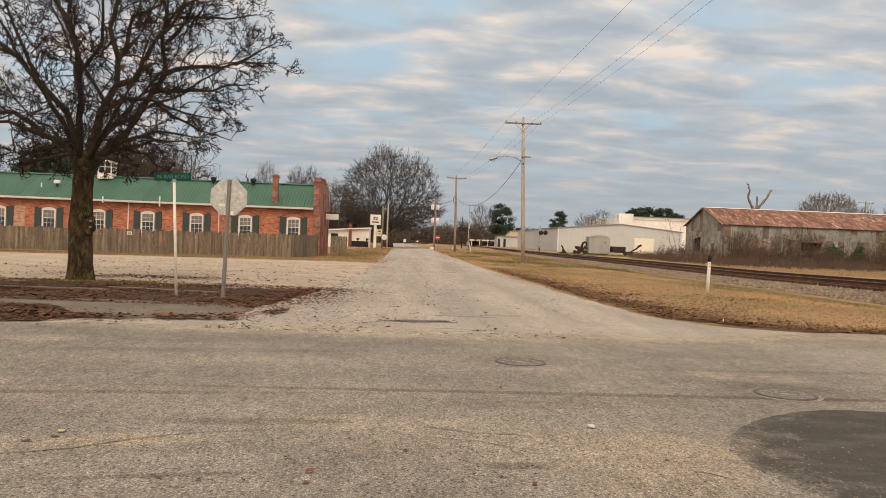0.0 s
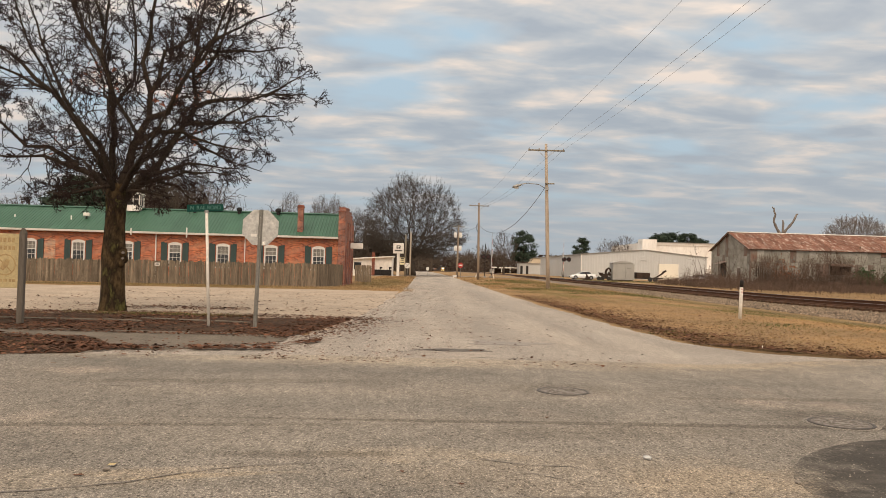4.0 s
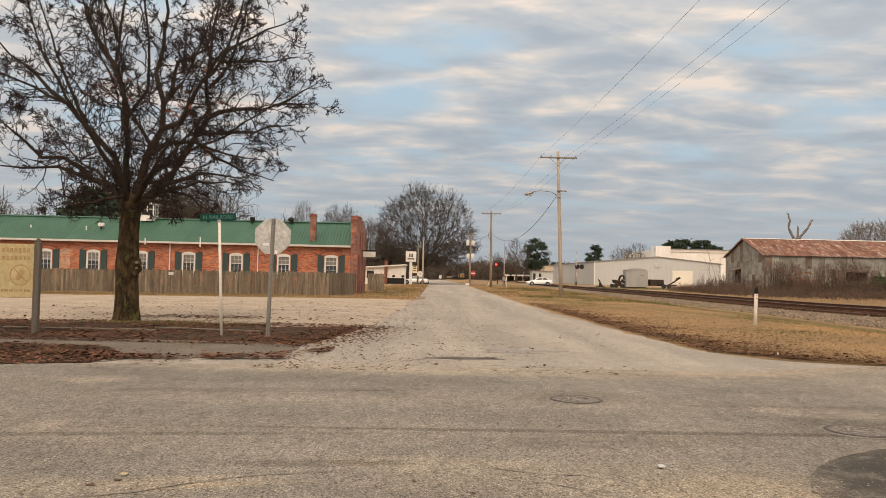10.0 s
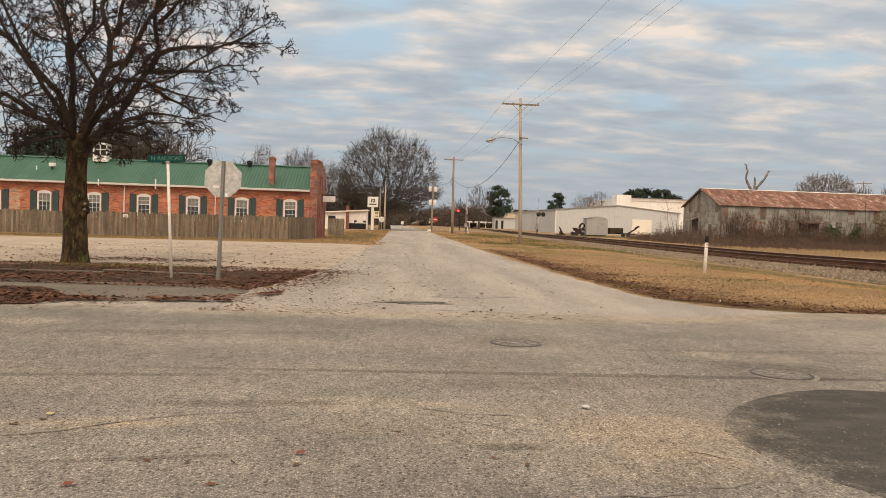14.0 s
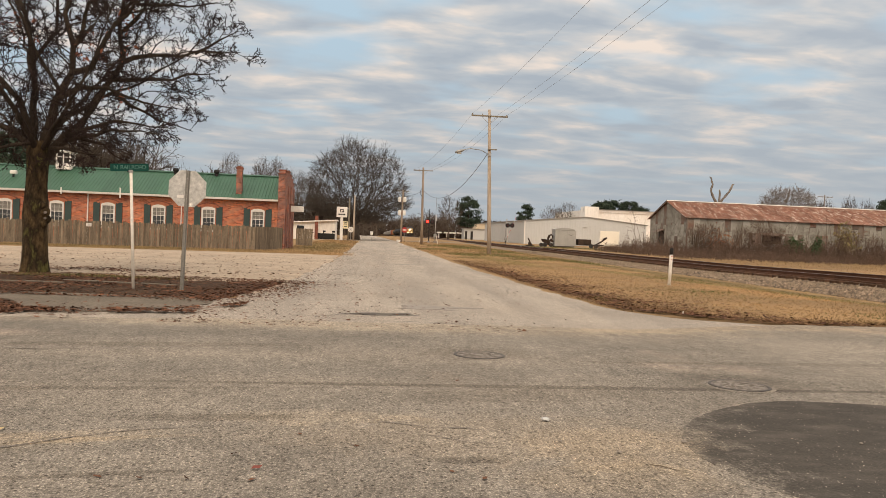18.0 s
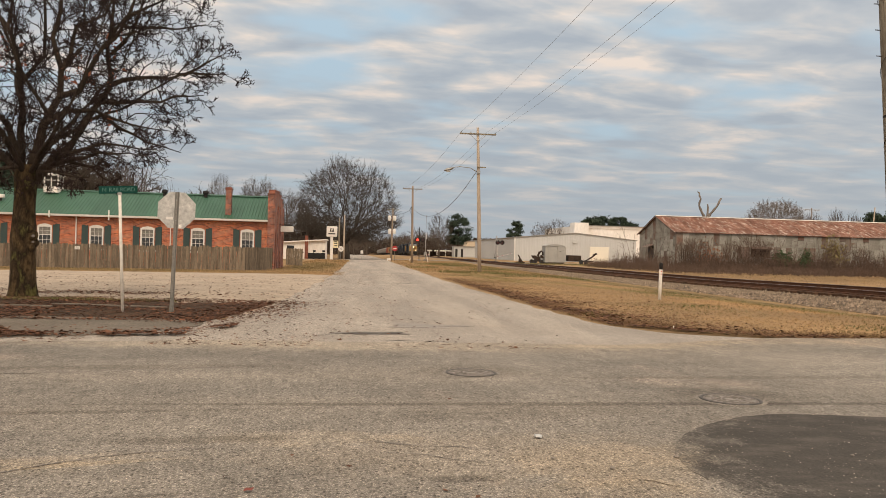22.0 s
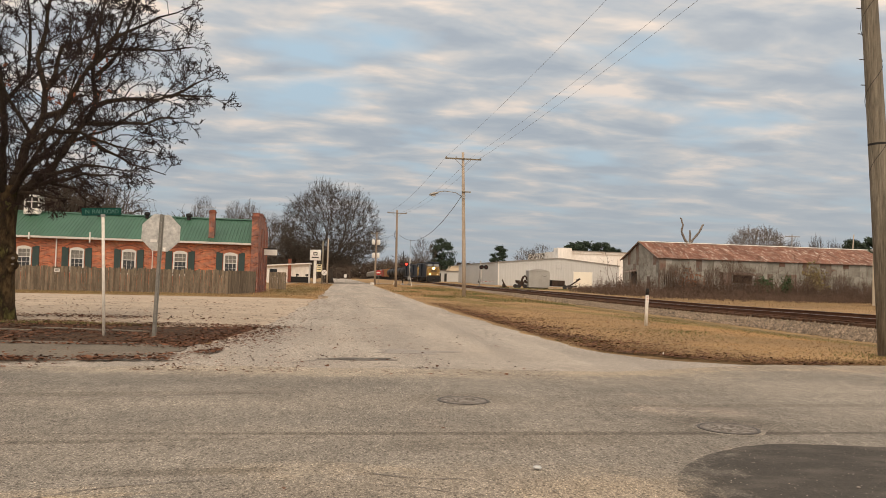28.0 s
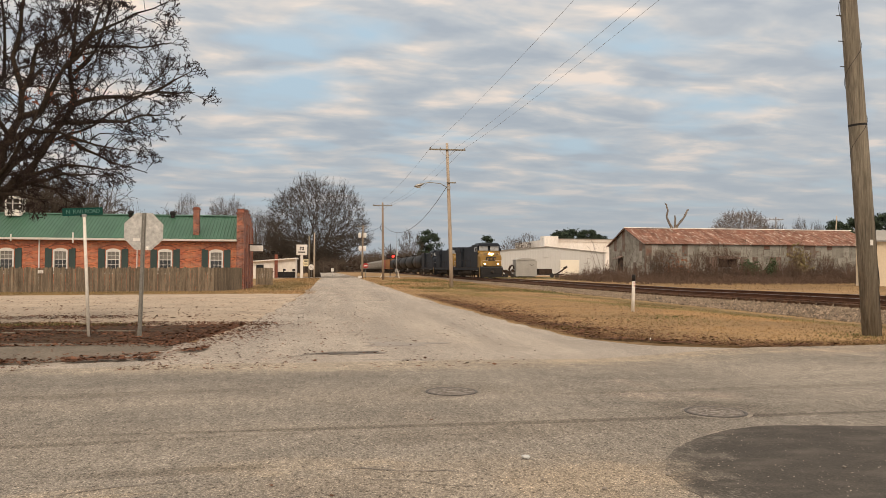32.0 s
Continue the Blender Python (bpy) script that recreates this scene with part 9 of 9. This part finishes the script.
def cover():
    rng = np.random.RandomState(15)
    # thick litter in the bed, thinner over the lot and the road
    n = 20000
    xs = -2.15 - 13 * rng.rand(n) ** 0.9
    lo = np.interp(xs, [-16, -5.0, -3.3, -2.9, -2.5, -2.1], [15.75, 15.65, 15.9, 15.7, 17.2, 20.5])
    hi = np.interp(xs, [-16, -12, -7, -4.5, -2.5], [21.4, 21.4, 22.6, 22.4, 22.0])
    ys = lo + (hi - lo) * rng.rand(n) ** 1.15
    keep = (rng.rand(n) < 0.35 + 0.65 * (np.sin(xs * 1.3 + np.sin(ys)) * np.cos(ys * 1.1) > -0.25)) & (np.hypot(xs + 8.95, ys - 22.3) > 0.5)
    scatter_leaves("leaf_litter", xs[keep], ys[keep], 0.028, 0.02, 0.046, M_LEAF, "thick brown fallen leaves on the corner bed", 1)
    n = 700
    xs, ys = rng.normal(-7.6, 1.5, n), 24.6 + rng.normal(0, 0.55, n)
    scatter_leaves("drifted_leaves", xs, ys, 0.02, 0.025, 0.06, M_LEAF, "dark leaves drifted together on the gravel", 24)
    n = 1500
    c = rng.rand(n)
    xs, ys = -9.3 + 4.0 * c + rng.normal(0, 0.6, n), 20.9 + 0.9 * rng.rand(n)
    keep = np.hypot(xs + 8.95, ys - 22.3) > 0.45
    blades("base_grass", xs[keep], ys[keep], 0.03, 0.09, M_GREENBLADE, "thin green grass round the foot of the tree", 25)
    n = 2200
    xs, ys = rng.uniform(-15, -1.5, n), 21 + 20 * rng.rand(n) ** 2.2
    scatter_leaves("lot_leaves", xs, ys, 0.02, 0.025, 0.055, M_LEAF, "fallen leaves thinning out over the gravel", 2)
    n = 2600
    ys = 12 + 50 * rng.rand(n) ** 1.6
    xs = np.interp(ys, [12, 20, 45], [-3.0, -2.0, -1.3]) + np.where(rng.rand(n) < 0.6, rng.exponential(1.5, n), 6.2 * rng.rand(n))
    k = xs < 4.6
    scatter_leaves("road_leaves", xs[k], ys[k], 0.025, 0.018, 0.036, M_LEAF, "scattered fallen leaves on the road", 3)
    n = 6500
    xs = rng.uniform(-14, -5.2, n)
    lo, hi = np.interp(xs, [-14, -6.4, -5.6, -4.85], [11.6, 11.7, 12.1, 13.2]), np.interp(xs, [-14, -8, -6.5, -5.4, -4.85], [15.05, 15.05, 14.8, 13.4, 13.2])
    scatter_leaves("bank_leaves", xs, lo + (hi - lo) * rng.rand(n), 0.036, 0.02, 0.048, M_LEAF, "matted brown leaves beside the street", 14)
    n = 2600
    xs, ys = rng.uniform(-14, -6.2, n), rng.uniform(12.3, 14.6, n)
    k = np.sin(xs * 1.4 + np.sin(ys * 2.2)) + rng.normal(0, 0.4, n) > 0.2
    blades("bank_grass", xs[k], ys[k], 0.02, 0.06, M_GREENBLADE, "thin green grass among the matted leaves", 33)
    n = 2200
    xs = -8.2 + 6.1 * rng.rand(n) ** 0.8
    ys = np.interp(xs, [-8.2, -5.0, -4, -3, -2.1], [13.2, 13.0, 13.2, 13.9, 15.0]) + rng.normal(0, 0.24, n) * np.where(rng.rand(n) < 0.25, 3.2, 0.8)
    k = rng.rand(n) < 0.25 + 0.75 * (np.sin(xs * 2.3) + np.sin(xs * 5.1 + ys * 3) > 0.1)
    scatter_leaves("apron_leaves", xs[k], ys[k], 0.045, 0.02, 0.05, M_LEAF, "leaves caught along the concrete apron", 4)
    n = 1500
    xs = rng.uniform(-8.0, -2.7, n)
    ys = 13.25 + 0.11 * np.sin(xs * 1.7) + rng.normal(0, 0.10, n)
    k = np.sin(xs * 1.9 + 1.0) + np.sin(xs * 4.7) > -0.3
    scatter_leaves("drift_leaves", xs[k], ys[k], 0.045, 0.02, 0.05, M_LEAF, "a drift of leaves along the broken apron edge", 32)
    n = 2000
    ys = 15.3 + 6.9 * rng.rand(n)
    xs = np.interp(ys, [15.5, 16.2, 17.6, 20.5, 22], [-3.2, -2.9, -2.5, -2.1, -2.0]) + rng.normal(0.1, 0.55, n)
    scatter_leaves("edge_leaves", xs, ys, 0.034, 0.018, 0.042, M_LEAF, "leaves blown out from the bed onto the road", 31)
    n = 11500
    ys = 14.2 + 30 * rng.rand(n) ** 1.5
    xs = np.interp(ys, [14.5, 16.4, 21, 48], [8.0, 5.6, 5.3, 4.9]) + rng.gamma(1.35, 0.8, n)
    k = (xs < 14) & (ys > np.interp(xs, [5.4, 6.5, 9, 14], [16.0, 14.35, 14.2, 14.3]))
    scatter_leaves("verge_leaves", xs[k], ys[k], 0.03, 0.016, 0.04, M_VERGELEAF, "brown leaves gathered along the verge", 5)
    r2 = np.random.RandomState(77)
    n = 3800
    ys = 14.4 + 22 * r2.rand(n) ** 1.7
    xs = np.interp(ys, [14.5, 16.4, 21, 48], [7.6, 5.6, 5.3, 4.9]) + r2.gamma(1.5, 0.7, n)
    k = (xs < 14) & (ys > np.interp(xs, [5.4, 6.5, 9, 14], [16.2, 14.5, 14.3, 14.4])) & (np.sin(xs * 2.1 + ys * 1.3) + np.sin(xs * 0.9 - ys * 2.3) + r2.normal(0, 0.7, n) > -0.2)
    scatter_leaves("curled_leaves", xs[k], ys[k], 0.035, 0.028, 0.058, M_LEAF, "dark curled leaves strewn over the verge grass", 15)
    xs = np.array([-2.48, -0.69, -0.51, 0.08, -0.32, -1.38, -1.14, -0.88, -0.92, 0.87, 0.68, 1.06])
    ys = np.array([5.42, 5.15, 4.64, 5.38, 5.68, 4.68, 4.65, 4.65, 4.28, 4.71, 4.84, 7.80])
    scatter_leaves("street_leaves", xs, ys, 0.032, 0.022, 0.034, M_LEAF, "few curled brown leaves on the street", 6)
    for x, y, m, lab in ((-0.51, 4.855, M_REDLEAF, "single curled red leaf on the street"), (-1.646, 4.24, M_REDLEAF, "small red leaf on the street"), (-2.36, 5.67, M_BOARD, "small pale yellow leaf on the street")):
        lf = thing("fallen_leaf", pose(x, y, 0.042, 8, -6, 20), lab, "leaf")
        part("blade", Shape().add([(-0.034, 0, 0), (-0.014, 0.02, 0.01), (0.02, 0.017, 0.004), (0.04, 0, 0.012), (0.014, -0.019, 0.004), (-0.017, -0.018, 0.01)], [(0, 1, 5), (1, 2, 4, 5), (2, 3, 4)]), m, lf)
    tw = thing("fallen_twig", pose(2.09, 4.95, 0.04, 0, 0, -42), "thin dry twig on the street", "twig")
    part("stem", Shape().tube([(-0.1, 0, 0), (-0.03, 0.008, 0.004), (0.05, -0.004, 0.003), (0.1, 0.004, 0.002)], [0.003, 0.004, 0.003, 0.002], 5), M_FENCE, tw)
    # grass: tan tufts on the verge, greener in places
    n = 60000
    ys = 14.6 + 62 * rng.rand(n) ** 1.5
    xs = 4.9 + 14.4 * rng.rand(n)
    edge = np.interp(ys, [14.5, 16.4, 21, 25, 37, 95], [9.0, 5.55, 5.3, 5.15, 4.85, 4.85])
    keep = (xs > edge + rng.exponential(0.12, n)) & (rng.rand(n) < np.interp(xs, [17.2, 19.0], [1.0, 0.4])) & (ys > np.interp(xs, [5.4, 6.5, 9, 17], [16.2, 14.9, 14.6, 14.75]))
    blades("verge_grass", xs[keep], ys[keep], 0.012, 0.036, M_BLADE, "short tan winter grass on the verge", 7)
    n = 5000
    cx = rng.choice(18, n)
    pts = np.stack([rng.uniform(6, 15, 18), 15 + 50 * rng.rand(18)], 1)
    pts[:4] = [(12.4, 16.6), (12.9, 16.4), (10.5, 58), (9.0, 46)]
    rad = rng.uniform(0.35, 1.3, 18)
    xs = pts[cx, 0] + rng.normal(0, 1, n) * rad[cx]
    ys = pts[cx, 1] + rng.normal(0, 1, n) * rad[cx] * 1.3
    keep = (xs > np.interp(ys, [14.5, 16.4, 21, 37], [9.0, 5.6, 5.4, 5.0])) & (ys > 15.0)
    blades("green_grass", xs[keep], ys[keep], 0.02, 0.06, M_GREENBLADE, "greener tufts of grass on the verge", 8)
    n = 26000
    ys = 60 + 75 * rng.rand(n)
    xs = 5.0 + 12.5 * rng.rand(n)
    keep = np.sin(xs * 1.1 + np.sin(ys * 0.5)) * np.cos(ys * 0.33 + xs * 0.4) > -0.35
    blades("railside_grass", xs[keep], ys[keep], 0.04, 0.11, M_BLADE, "dry tan grass between the road and the track", 21)
    n = 5000
    c = rng.choice(14, n)
    px, py = rng.uniform(6, 15, 14), rng.uniform(45, 110, 14)
    blades("railside_weeds", px[c] + rng.normal(0, 1.0, n), py[c] + rng.normal(0, 1.8, n), 0.08, 0.22, M_GREENBLADE, "green weeds on the railway verge", 22)
    n = 14000
    xs, ys = rng.uniform(-26, -0.7, n), rng.uniform(45.2, 52.2, n)
    keep = ys > 46.2 + 0.06 * (xs + 1)
    blades("strip_grass", xs[keep], ys[keep], 0.03, 0.08, M_BLADE, "tan grass strip in front of the fence", 9)
    n = 9000
    xs, ys = rng.uniform(-6.0, -1.1, n), rng.uniform(52, 118, n)
    blades("roadside_grass", xs, ys, 0.06, 0.14, M_BLADE, "dry grass beside the brick building", 10)
    n = 16000
    xs, ys = rng.uniform(25, 78, n), rng.uniform(36, 92, n)
    blades("far_grass", xs, ys, 0.04, 0.11, M_BLADE, "dry grass between the track and the barn", 11)
    n = 3000
    xs, ys = 26 + 18 * rng.rand(n), rng.uniform(118, 136, n)
    blades("crossing_grass", xs, ys, 0.08, 0.2, M_GREENBLADE, "green grass near the cabinet", 12)
    # loose chippings on the worn asphalt
    n = 9000
    xs, ys = rng.uniform(-5.5, 8.5, n), 4.3 + 8.5 * rng.rand(n) ** 1.4
    size = rng.uniform(0.003, 0.009, n)
    base = np.array([(1, 0, 0), (-0.5, 0.87, 0), (-0.5, -0.87, 0), (0.1, 0, 0.7)])
    pts = base[None] * size[:, None, None] * rng.uniform(0.6, 1.3, (n, 4, 3))
    v = pts + np.stack([xs, ys, np.full(n, 0.034)], -1)[:, None]
    f = (np.array([(0, 1, 3), (1, 2, 3), (2, 0, 3)])[None] + np.arange(n)[:, None, None] * 4).reshape(-1, 3)
    tagged(raw("street_chippings", v.reshape(-1, 3), f, M_STREET), "loose pale stone chippings on the street", "gravel", kind="stuff")
    n = 190
    a, q = rng.uniform(0, 6.28, n), np.sqrt(rng.rand(n))
    xs, ys = 4.6 + 2.0 * q * np.cos(a), 5.7 + 1.5 * q * np.sin(a)
    size = 0.002 + 0.006 * rng.rand(n) ** 3
    pts = base[None] * size[:, None, None] * rng.uniform(0.6, 1.3, (n, 4, 3))
    v = pts + np.stack([xs, ys, np.full(n, 0.037)], -1)[:, None]
    f = (np.array([(0, 1, 3), (1, 2, 3), (2, 0, 3)])[None] + np.arange(n)[:, None, None] * 4).reshape(-1, 3)
    tagged(raw("patch_chippings", v.reshape(-1, 3), f, M_LOT), "pale grit lying on the dark asphalt patch", "gravel", kind="stuff")
    # pebbles and litter
    for x, y, s, lab in ((1.586, 6.19, 0.03, "white pebble on the street"), (1.547, 5.565, 0.014, "small pebble on the street"), (2.485, 5.585, 0.018, "small pale pebble on the street"), (3.9, 5.62, 0.014, "small pebble on the street"), (-2.35, 5.55, 0.025, "small dark pebble on the street"), (1.9, 5.3, 0.016, "small pebble on the street")):
        p = thing("pebble", pose(x, y, 0.034), lab, "stone", "loose stones on the street")
        rr = [[(s * (1 + rng.normal(0, 0.12)) * math.sin(b) * math.cos(a) * 1.2, s * (1 + rng.normal(0, 0.12)) * math.sin(b) * math.sin(a), s * 0.75 * (1 - math.cos(b)) * 0.7) for a in np.linspace(0, 6.283, 8, endpoint=False)] for b in np.linspace(0.2, math.pi - 0.2, 5)]
        part("stone", Shape().loft(rr), M_LAMPGLASS if s > 0.026 else M_CONC, p)
    for x, y, w in ((-7.8, 13.4, 0.06), (14.0, 15.6, 0.07), (13.3, 15.4, 0.06), (6.7, 15.6, 0.014)):
        p = thing("litter_scrap", pose(x, y, float(gz(x, y)) + 0.06, 8, 10, 30 * x), "crumpled white scrap of litter", "litter", "scraps of litter")
        part("paper", Shape().add([(-w, -w * 0.6, 0), (w, -w * 0.5, 0.02), (w * 0.9, w * 0.5, -0.01), (-w * 0.8, w * 0.6, 0.03), (0, 0, 0.05)], [(0, 1, 4), (1, 2, 4), (2, 3, 4), (3, 0, 4)]), M_WHITE, p)


def blades(name, xs, ys, lo, hi, material, label, seed):
    rng = np.random.RandomState(seed)
    n = len(xs)
    h = rng.uniform(lo, hi, n)
    w = rng.uniform(0.006, 0.016, n) * (1 + h * 6)
    a = rng.uniform(0, 6.28, n)
    lean = rng.normal(0, 0.7, (n, 2)) * h[:, None]
    z = gz(xs, ys)
    c, s = np.cos(a) * w, np.sin(a) * w
    v = np.stack([np.stack([xs - c, ys - s, z], 1), np.stack([xs + c, ys + s, z], 1), np.stack([xs + lean[:, 0], ys + lean[:, 1], z + h], 1)], 1)
    f = np.arange(n * 3).reshape(n, 3)
    tagged(raw(name, v.reshape(-1, 3), f, material), label, "grass", kind="stuff")


def edging():
    for x, y, turn, count in ((-5.7, 19.2, -11.5, 3), (-9.2, 18.6, 3.0, 4)):
        e = thing("edging_strip", pose(x, y, 0.03, 0, 0, turn), "half-buried concrete edging in the leaf bed", "edging", "edging in the leaf bed")
        for k in range(count):
            part("edging_block", Shape().box((-0.98 + 0.98 * k, 0, 0.01), (0.9, 0.06, 0.05), pose(0, 0, 0, 0, 0.6 * k - 0.6, 0), 0.012), M_APRON, e)


edging()
cover()


# ---- what moves ----
def motions():
    front = lambda t: 99.3 + (32 - t) * 19.3
    for ob, back, length in train:
        rows = []
        for k in range(17):
            t = k * 2.0
            y = front(t) + back
            head = math.degrees(math.atan2(-(track_x(y + 5) - track_x(y - 5)), 10))
            tip = math.degrees(math.atan2(track_z(y + 5) - track_z(y - 5), 10))
            rows.append((t, pose(track_x(y), y, track_z(y), tip, 0, head)))
        walk(ob, rows)
    road = lambda x: pose(x, 139.2, float(gz(x, 140)) + 0.05)
    walk(car_a, [(t, road(x)) for t, x in ((0, 56.0), (2.5, 39.4), (4, 28.9), (7, 14.2), (8, 7.9), (9, 1.95), (10, -3.6), (12, -16), (16, -45), (22, -90), (32, -170))])
    walk(car_b, [(t, road(x)) for t, x in ((0, 76.0), (2, 62.0), (4, 49.6), (7, 33.2), (8, 28.6), (9, 23.9), (11, 12.3), (12, 4.3), (13, -3.6), (15, -18), (20, -55), (26, -105), (32, -160))])
    # the gates come down ahead of the train
    hinge = lambda turn, a: pose(0.1, 0.1, 1.1, 0, 0, turn) @ pose(0, 0, 0, 0, a, 0)
    walk(gate_a, [(0, hinge(80, 0)), (12.0, hinge(80, 0)), (13.0, hinge(80, 12)), (15.0, hinge(80, 50)), (16.6, hinge(80, 84)), (17.5, hinge(80, 88)), (32, hinge(80, 88))])
    walk(gate_b, [(0, hinge(50, 0)), (15.6, hinge(50, 0)), (16.6, hinge(50, 18)), (18.0, hinge(50, 38)), (20.0, hinge(50, 60)), (22.5, hinge(50, 86)), (23.5, hinge(50, 88)), (32, hinge(50, 88))])
    # the two lamps flash in turn once the crossing wakes; each lens shows its lit or its dark side
    half, wake = 0.6685, 7.355
    for lens, first in ((lens_a, 0), (lens_b, 1)):
        at = lens.matrix_basis.translation.copy()
        face = lambda a: pose(at.x, at.y, at.z, 0, 0, a)
        rows, turn, k = [(0, face(0)), (wake - 0.05, face(0))], 0, 0
        lit = False
        while wake + half * k < 31.9:
            want = k % 2 == first
            if want != lit:
                lit = want
                t = wake + half * k
                rows += [(t + 0.034 * j, face(turn + 60 * j)) for j in range(4)]
                turn += 180
            k += 1
            if wake + half * k < 31.9 and rows[-1][0] < wake + half * k - 0.1:
                rows.append((wake + half * k - 0.04, face(turn)))
        rows.append((32, face(turn)))
        walk(lens, rows)


motions()
